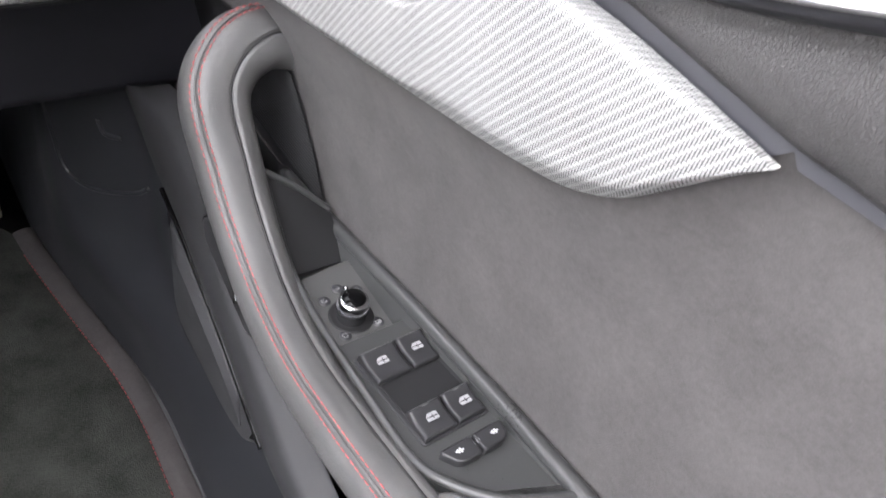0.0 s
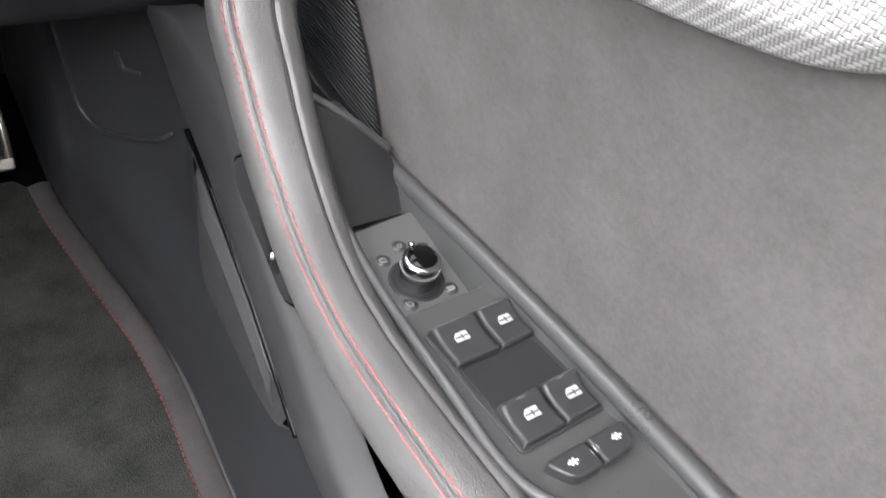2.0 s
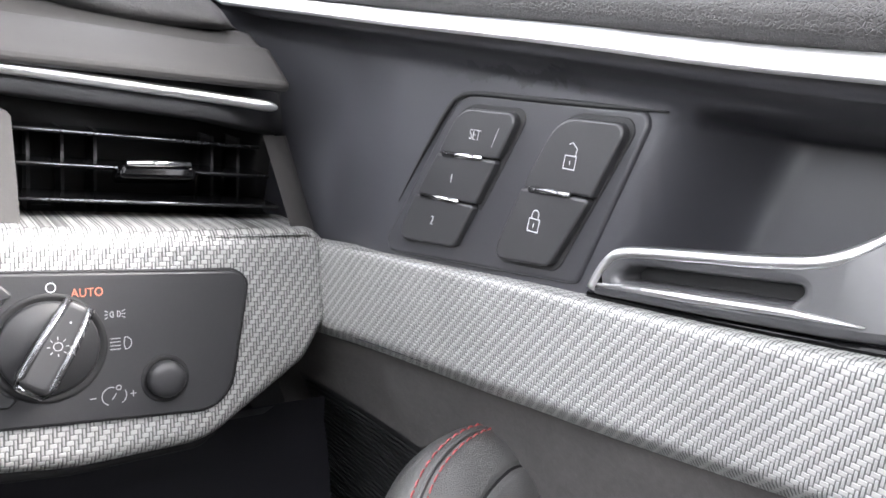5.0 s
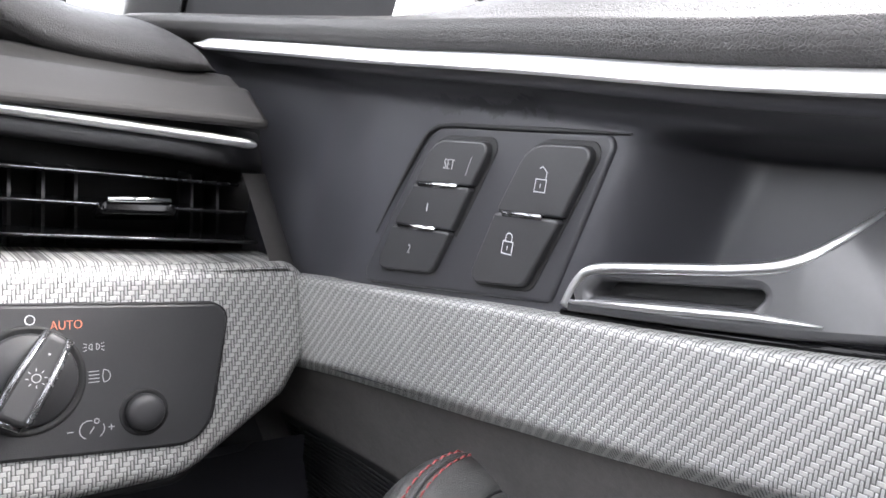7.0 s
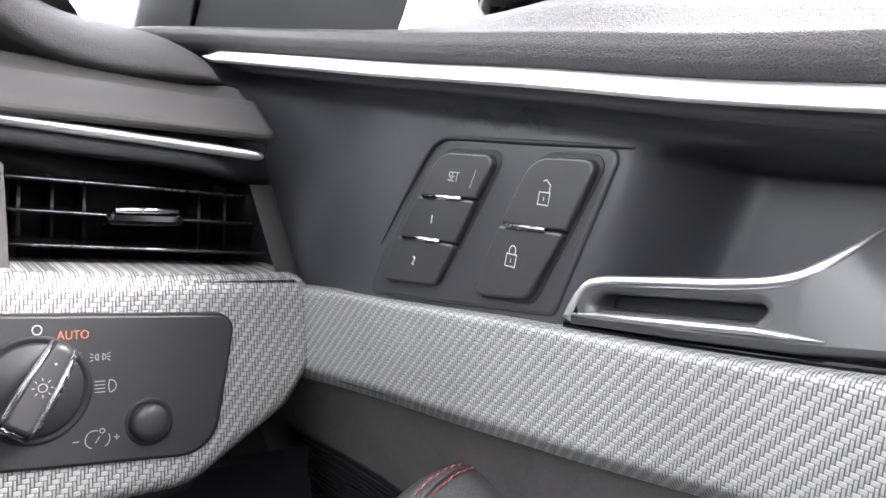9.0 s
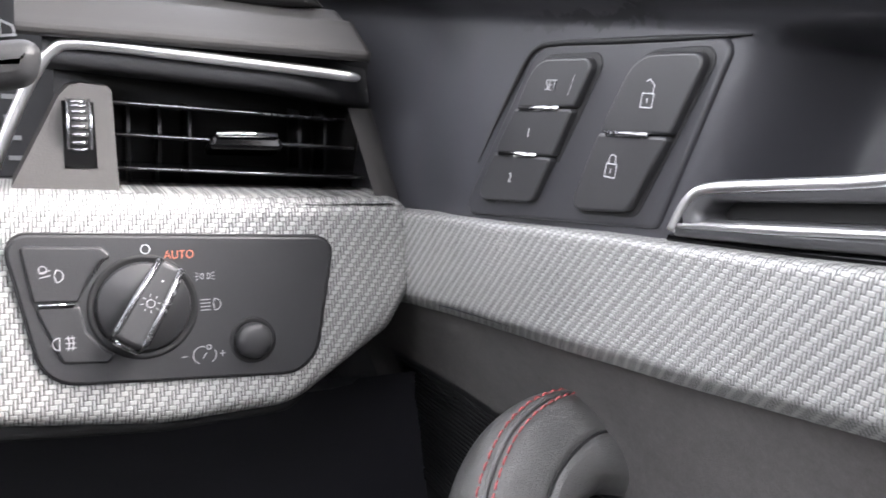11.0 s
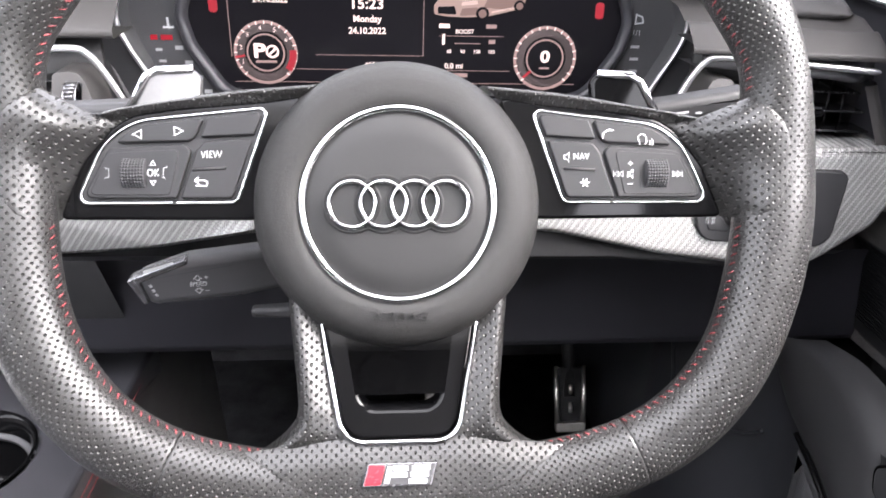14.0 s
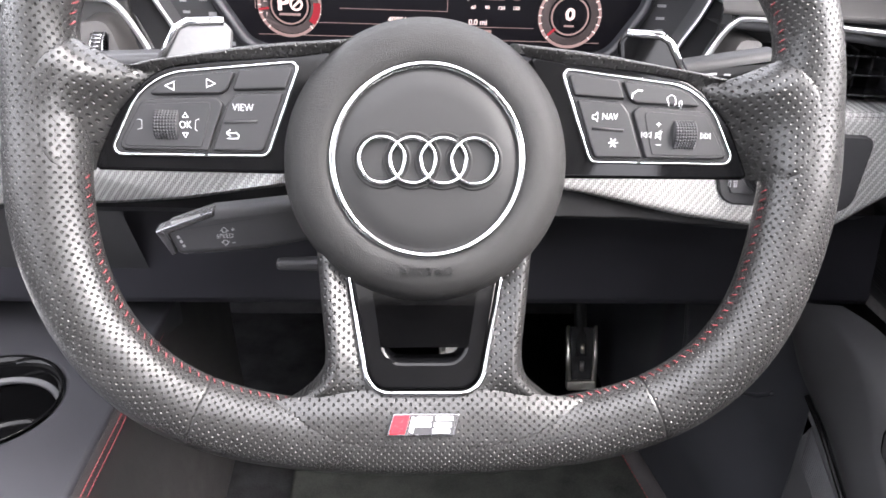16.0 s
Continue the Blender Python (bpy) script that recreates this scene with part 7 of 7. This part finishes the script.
# ---- footwell side, sill, mat ----
kick = thing("kick_panel", "dark moulded footwell side panel with bonnet release", "footwell panel", (0.35, 0.25, FLOOR))


def mat_edge(y):
    return curve_at([(-0.6, 0.300), (-0.03, 0.300), (0.03, 0.3005), (0.10, 0.302), (0.165, 0.297), (0.238, 0.284), (0.342, 0.267), (0.40, 0.262)], y)


def kick_x(y, z):
    """Inner face of the side lining, sweeping in to the edge of the mat."""
    hi = 0.330 - 0.060 * smoothstep(0.17, 0.32, y)
    k = smoothstep(0.56, 0.395, z)
    bulge = 0.016 * math.exp(-(((y - 0.19) / 0.07) ** 2 + ((z - 0.490) / 0.04) ** 2))
    return hi + (mat_edge(min(y, 0.40)) - 0.003 - hi) * k - bulge


def kick_at(s, t):
    y = 0.60 - 1.20 * s
    top = curve_at([(-0.6, 0.470), (-0.20, 0.480), (-0.10, 0.515), (-0.03, 0.545), (0.0315, 0.575), (0.09, 0.610), (0.15, 0.640), (0.195, 0.70), (0.6, 0.70)], y)
    z = top + (FLOOR + 0.002 - top) * t
    return Vector((kick_x(y, z), y, z))


part("side_lining", grid(kick_at, 120, 30), KICK, kick, "black smooth side lining")


def arch_pt(y, z, out=0.0):
    return Vector((kick_x(y, z) - out, y, z))


for line in ([(0.292, 0.64), (0.283, 0.60), (0.279, 0.575), (0.2645, 0.563), (0.2405, 0.565), (0.2065, 0.583), (0.190, 0.600)], [(0.236, 0.642), (0.231, 0.631), (0.2165, 0.634)]):
    part("arch_edge", tube([arch_pt(q[0], q[1]) for q in spline([(*q, 0) for q in line], 24)], 0.0022, 8), KICK, kick, "rounded edge of the wheel arch lining")

# ribbed panel beside the footwell, with a dark joint on its far side
gr = thing("ribbed_panel", "pointed dark grey ribbed panel beside the footwell", "trim panel", (0.325, 0.08, 0.50))
PANEL_X = 0.3235
gl = rounded([(0.134, 0.634), (0.129, 0.588), (0.127, 0.533), (0.119, 0.513), (0.075, 0.5075), (0.022, 0.503), (-0.012, 0.510), (-0.038, 0.540), (-0.023, 0.549), (0.005, 0.569), (0.034, 0.588), (0.072, 0.608), (0.106, 0.6255)], [0.004, 0.05, 0.03, 0.012, 0.05, 0.05, 0.02, 0.004, 0.02, 0.05, 0.05, 0.05, 0.05], 6)
part("panel_plate", plate(gl, -0.012, 0.003, 0.0045, steps=4, warp=lambda p: Vector((PANEL_X - p.z, p.x, p.y))), SOFT, gr)
bm = bmesh.new()
for k in range(12):
    o = 0.0030 * k + 0.006
    tube([Vector((PANEL_X - 0.0031, q[0], q[1])) for q in spline([(0.122 - o * 0.1, 0.628 - o), (0.072 - o * 0.25, 0.606 - o), (0.030 - o * 0.35, 0.584 - o), (-0.004 - o * 0.1, 0.562 - o * 0.9)], 12)], 0.0008, 5, bm=bm)
tagged(part("panel_ribs", bm, SOFT, gr, "fine raised ribs"), kind="stuff")
joint = spline([(PANEL_X - 0.002, y, z) for y, z in ((0.140, 0.640), (0.107, 0.628), (0.073, 0.6105), (0.035, 0.5905), (0.006, 0.5715), (-0.022, 0.5515), (-0.040, 0.5400))], 40)
part("panel_joint", tube(joint, 0.0022, 8), PIANO, gr, "black joint line")

# rounded moulding that runs from under the dash down beside the seat
BAND_L = [(0.215, 0.690), (0.195, 0.668), (0.165, 0.6465), (0.134, 0.6365), (0.106, 0.628), (0.072, 0.6105), (0.034, 0.5905), (0.005, 0.5715), (-0.023, 0.5515), (-0.055, 0.538), (-0.10, 0.532), (-0.16, 0.540), (-0.30, 0.545)]
BAND_R = [(0.160, 0.715), (0.115, 0.725), (0.075, 0.722), (0.050, 0.703), (0.040, 0.681), (0.010, 0.654), (-0.024, 0.632), (-0.054, 0.610), (-0.083, 0.592), (-0.110, 0.580), (-0.14, 0.573), (-0.19, 0.574), (-0.30, 0.578)]
band_l, band_r = spline([(y, z, 0) for y, z in BAND_L], 61), spline([(y, z, 0) for y, z in BAND_R], 61)


def band_at(s, t):
    i = int(round(s * 60))
    q = band_l[i].lerp(band_r[i], t)
    w = (band_r[i] - band_l[i]).length
    return Vector((0.3262 - min(0.16 * w, 0.011) * math.sin(math.pi * min(t * 1.05, 1.0)) ** 0.7 + 0.012 * smoothstep(0.80, 1.0, t), q.x, q.y))


part("side_moulding", grid(band_at, 60, 20), HARD, kick, "smooth rounded grey moulding beside the bonnet release")
rel = thing("bonnet_release", "black bonnet release lever in a rounded recess", "lever", (0.33, 0.0, 0.64))
rec_o = rounded([(0.030, 0.707), (0.050, 0.688), (0.045, 0.672), (0.006, 0.657), (-0.018, 0.647), (-0.031, 0.655), (-0.020, 0.700)], [0.012, 0.008, 0.006, 0.02, 0.006, 0.006, 0.02], 6)
part("recess_rim", plate([p + (p - Vector((0.0, 0.675))).normalized() * 0.0016 for p in rec_o], -0.010, 0.0088, 0.001, warp=lambda p: Vector((0.3262 - p.z, p.x, p.y))), PIANO, rel, "dark gap round the recess plate")
part("recess_plate", plate(rec_o, -0.004, 0.0100, 0.003, warp=lambda p: Vector((0.3262 - p.z, p.x, p.y))), HARD, rel, "grey recess plate")
part("release_slot", plate(rounded([(0.014, 0.681), (0.001, 0.687), (-0.018, 0.672), (-0.011, 0.658)], 0.003, 4), 0, 0.0106, 0.0, warp=lambda p: Vector((0.3262 - p.z, p.x, p.y))), DARK, rel)
part("release_tab", tube([(0.3150, -0.0085, 0.6745), (0.3145, -0.0105, 0.6690)], [0.0022, 0.0028], 8), CHROME, rel, "bright tab")
sill = thing("door_sill", "black plastic door sill tread", "sill", (0.32, 0.0, FLOOR))
part("tread", extrude_profile([(0.262, 0.401), (0.285, 0.405), (0.298, 0.414), (0.310, 0.423), (0.332, 0.428), (0.36, 0.430), (0.40, 0.42)], -0.9, 0.42, 8, "y"), SOFT, sill, "rounded black tread")


matt = thing("floor_mat", "grey carpet floor mat with dark binding and red stitching", "floor mat", (0.1, 0.1, FLOOR))
yl = [-0.7 + 1.085 * k / 40 for k in range(41)]
mo = [(mat_edge(y) - 0.020, y) for y in yl] + [(0.232, 0.402), (-0.12, 0.402), (-0.13, -0.7)]
part("carpet_top", plate([Vector(p) for p in mo], 0.0, 0.011, 0.004, m=Matrix.Translation((0, 0, FLOOR))), CARPET, matt, "grey-green pile")
part("binding", grid(lambda s, t: Vector((mat_edge(yl[int(round(s * 40))]) - 0.024 * (1 - t), yl[int(round(s * 40))], FLOOR + 0.012 + 0.003 * math.sin(math.pi * t) - 0.011 * (t > 0.95))), 40, 8), SUEDE_DARK, matt, "dark bound edge")
edge_pts = [(mat_edge(y) - 0.0245, y, FLOOR + 0.0125) for y in [-0.6 + 0.95 * k / 120 for k in range(121)]]
part("stitching", stitches(edge_pts, [(0, 0, 1)] * len(edge_pts), 0.004, 0.002, 0.0012), REDDARK, matt, "dark red edge stitching")

# ---- centre console ----
con = thing("centre_console", "dark centre console with a cup holder and red stitched edge", "console", (-0.30, 0.0, FLOOR))
cup = [Vector((-0.305 + 0.050 * math.cos(2 * math.pi * k / 48), 0.118 + 0.050 * math.sin(2 * math.pi * k / 48))) for k in range(48)]
ctop = rounded([(-0.42, -0.5), (-0.232, -0.5), (-0.2145, 0.10), (-0.205, 0.26), (-0.42, 0.26)], 0.004, 4)
part("console_top", plate(ctop, -0.03, 0.0, 0.004, holes=[cup], m=Matrix.Translation((0, 0, 0.66))), SATIN, con, "satin dark console top")
part("cup_holder", lathe([(0.050, 0.0), (0.0505, 0.0015), (0.049, 0.002), (0.0465, -0.004), (0.045, -0.006), (0.044, -0.055), (0.040, -0.060), (0.0, -0.060)], 48, Matrix.Translation((-0.305, 0.118, 0.66))), PIANO, con, "gloss black cup holder")
part("cup_ledge", lathe([(0.0450, -0.016), (0.041, -0.017), (0.041, -0.020), (0.045, -0.022)], 48, Matrix.Translation((-0.305, 0.118, 0.66))), SOFT, con)
side_l = [(-0.2145, 0.657), (-0.2095, 0.650), (-0.2060, 0.635), (-0.200, 0.58), (-0.190, FLOOR)]


def con_side(s, t):
    y = 0.40 - 0.9 * s
    f = t * 4
    i = min(int(f), 3)
    k = f - i
    x, z = [side_l[i][c] + (side_l[i + 1][c] - side_l[i][c]) * k for c in (0, 1)]
    return Vector((x - 0.02 * (y < 0.1) * (0.1 - y) * 1.4, y, z))


part("console_side", grid(con_side, 40, 24), PADHIDE, con, "black leather console side")
sp1 = [con_side(k / 200, 0.16) + Vector((0.0004, 0, 0.0004)) for k in range(201)]
sp2 = [con_side(k / 200, 0.27) + Vector((0.0006, 0, 0.0002)) for k in range(201)]
for q in (sp1, sp2):
    part("stitch_row", stitches(q, [(0.9, 0, 0.4)] * len(q), 0.0032, 0.0009, 0.0009), REDDARK, con, "row of red stitches")
part("stack_face", extrude_profile([(0.26, 0.66), (0.20, 0.70), (0.17, 0.76), (0.15, 0.80)], -0.42, -0.20, 4), HARD, con, "dark centre stack face")
part("stack_line", tube([(-0.42, 0.212, 0.694), (-0.205, 0.212, 0.694)], 0.003, 8), SATIN, con)

# ---- outside: far hedge ----
rng = random.Random(7)
bm = bmesh.new()
for k in range(1500):
    x = 14 + rng.random() * 3
    y = -14 + rng.random() * 34
    z = 1.0 + (1 - rng.random() ** 1.5) * 3.2
    s = 0.25 + 0.3 * rng.random()
    d = Vector((rng.random() - 0.5, rng.random() - 0.5, rng.random() - 0.5)).normalized()
    e = d.orthogonal().normalized()
    f = d.cross(e)
    c = Vector((x, y, z))
    vs = [bm.verts.new(c + e * s * math.cos(w) * (0.7 + 0.6 * rng.random()) + f * s * math.sin(w)) for w in [2 * math.pi * q / 5 for q in range(5)]]
    bm.faces.new(vs)
LEAF = plain("autumn_leaves", (0.22, 0.21, 0.05), 0.8, var=0.5, cloud=0.8)
solo("hedge", bm, LEAF, "far yellow-green autumn hedge behind the yard", "hedge", "stuff")
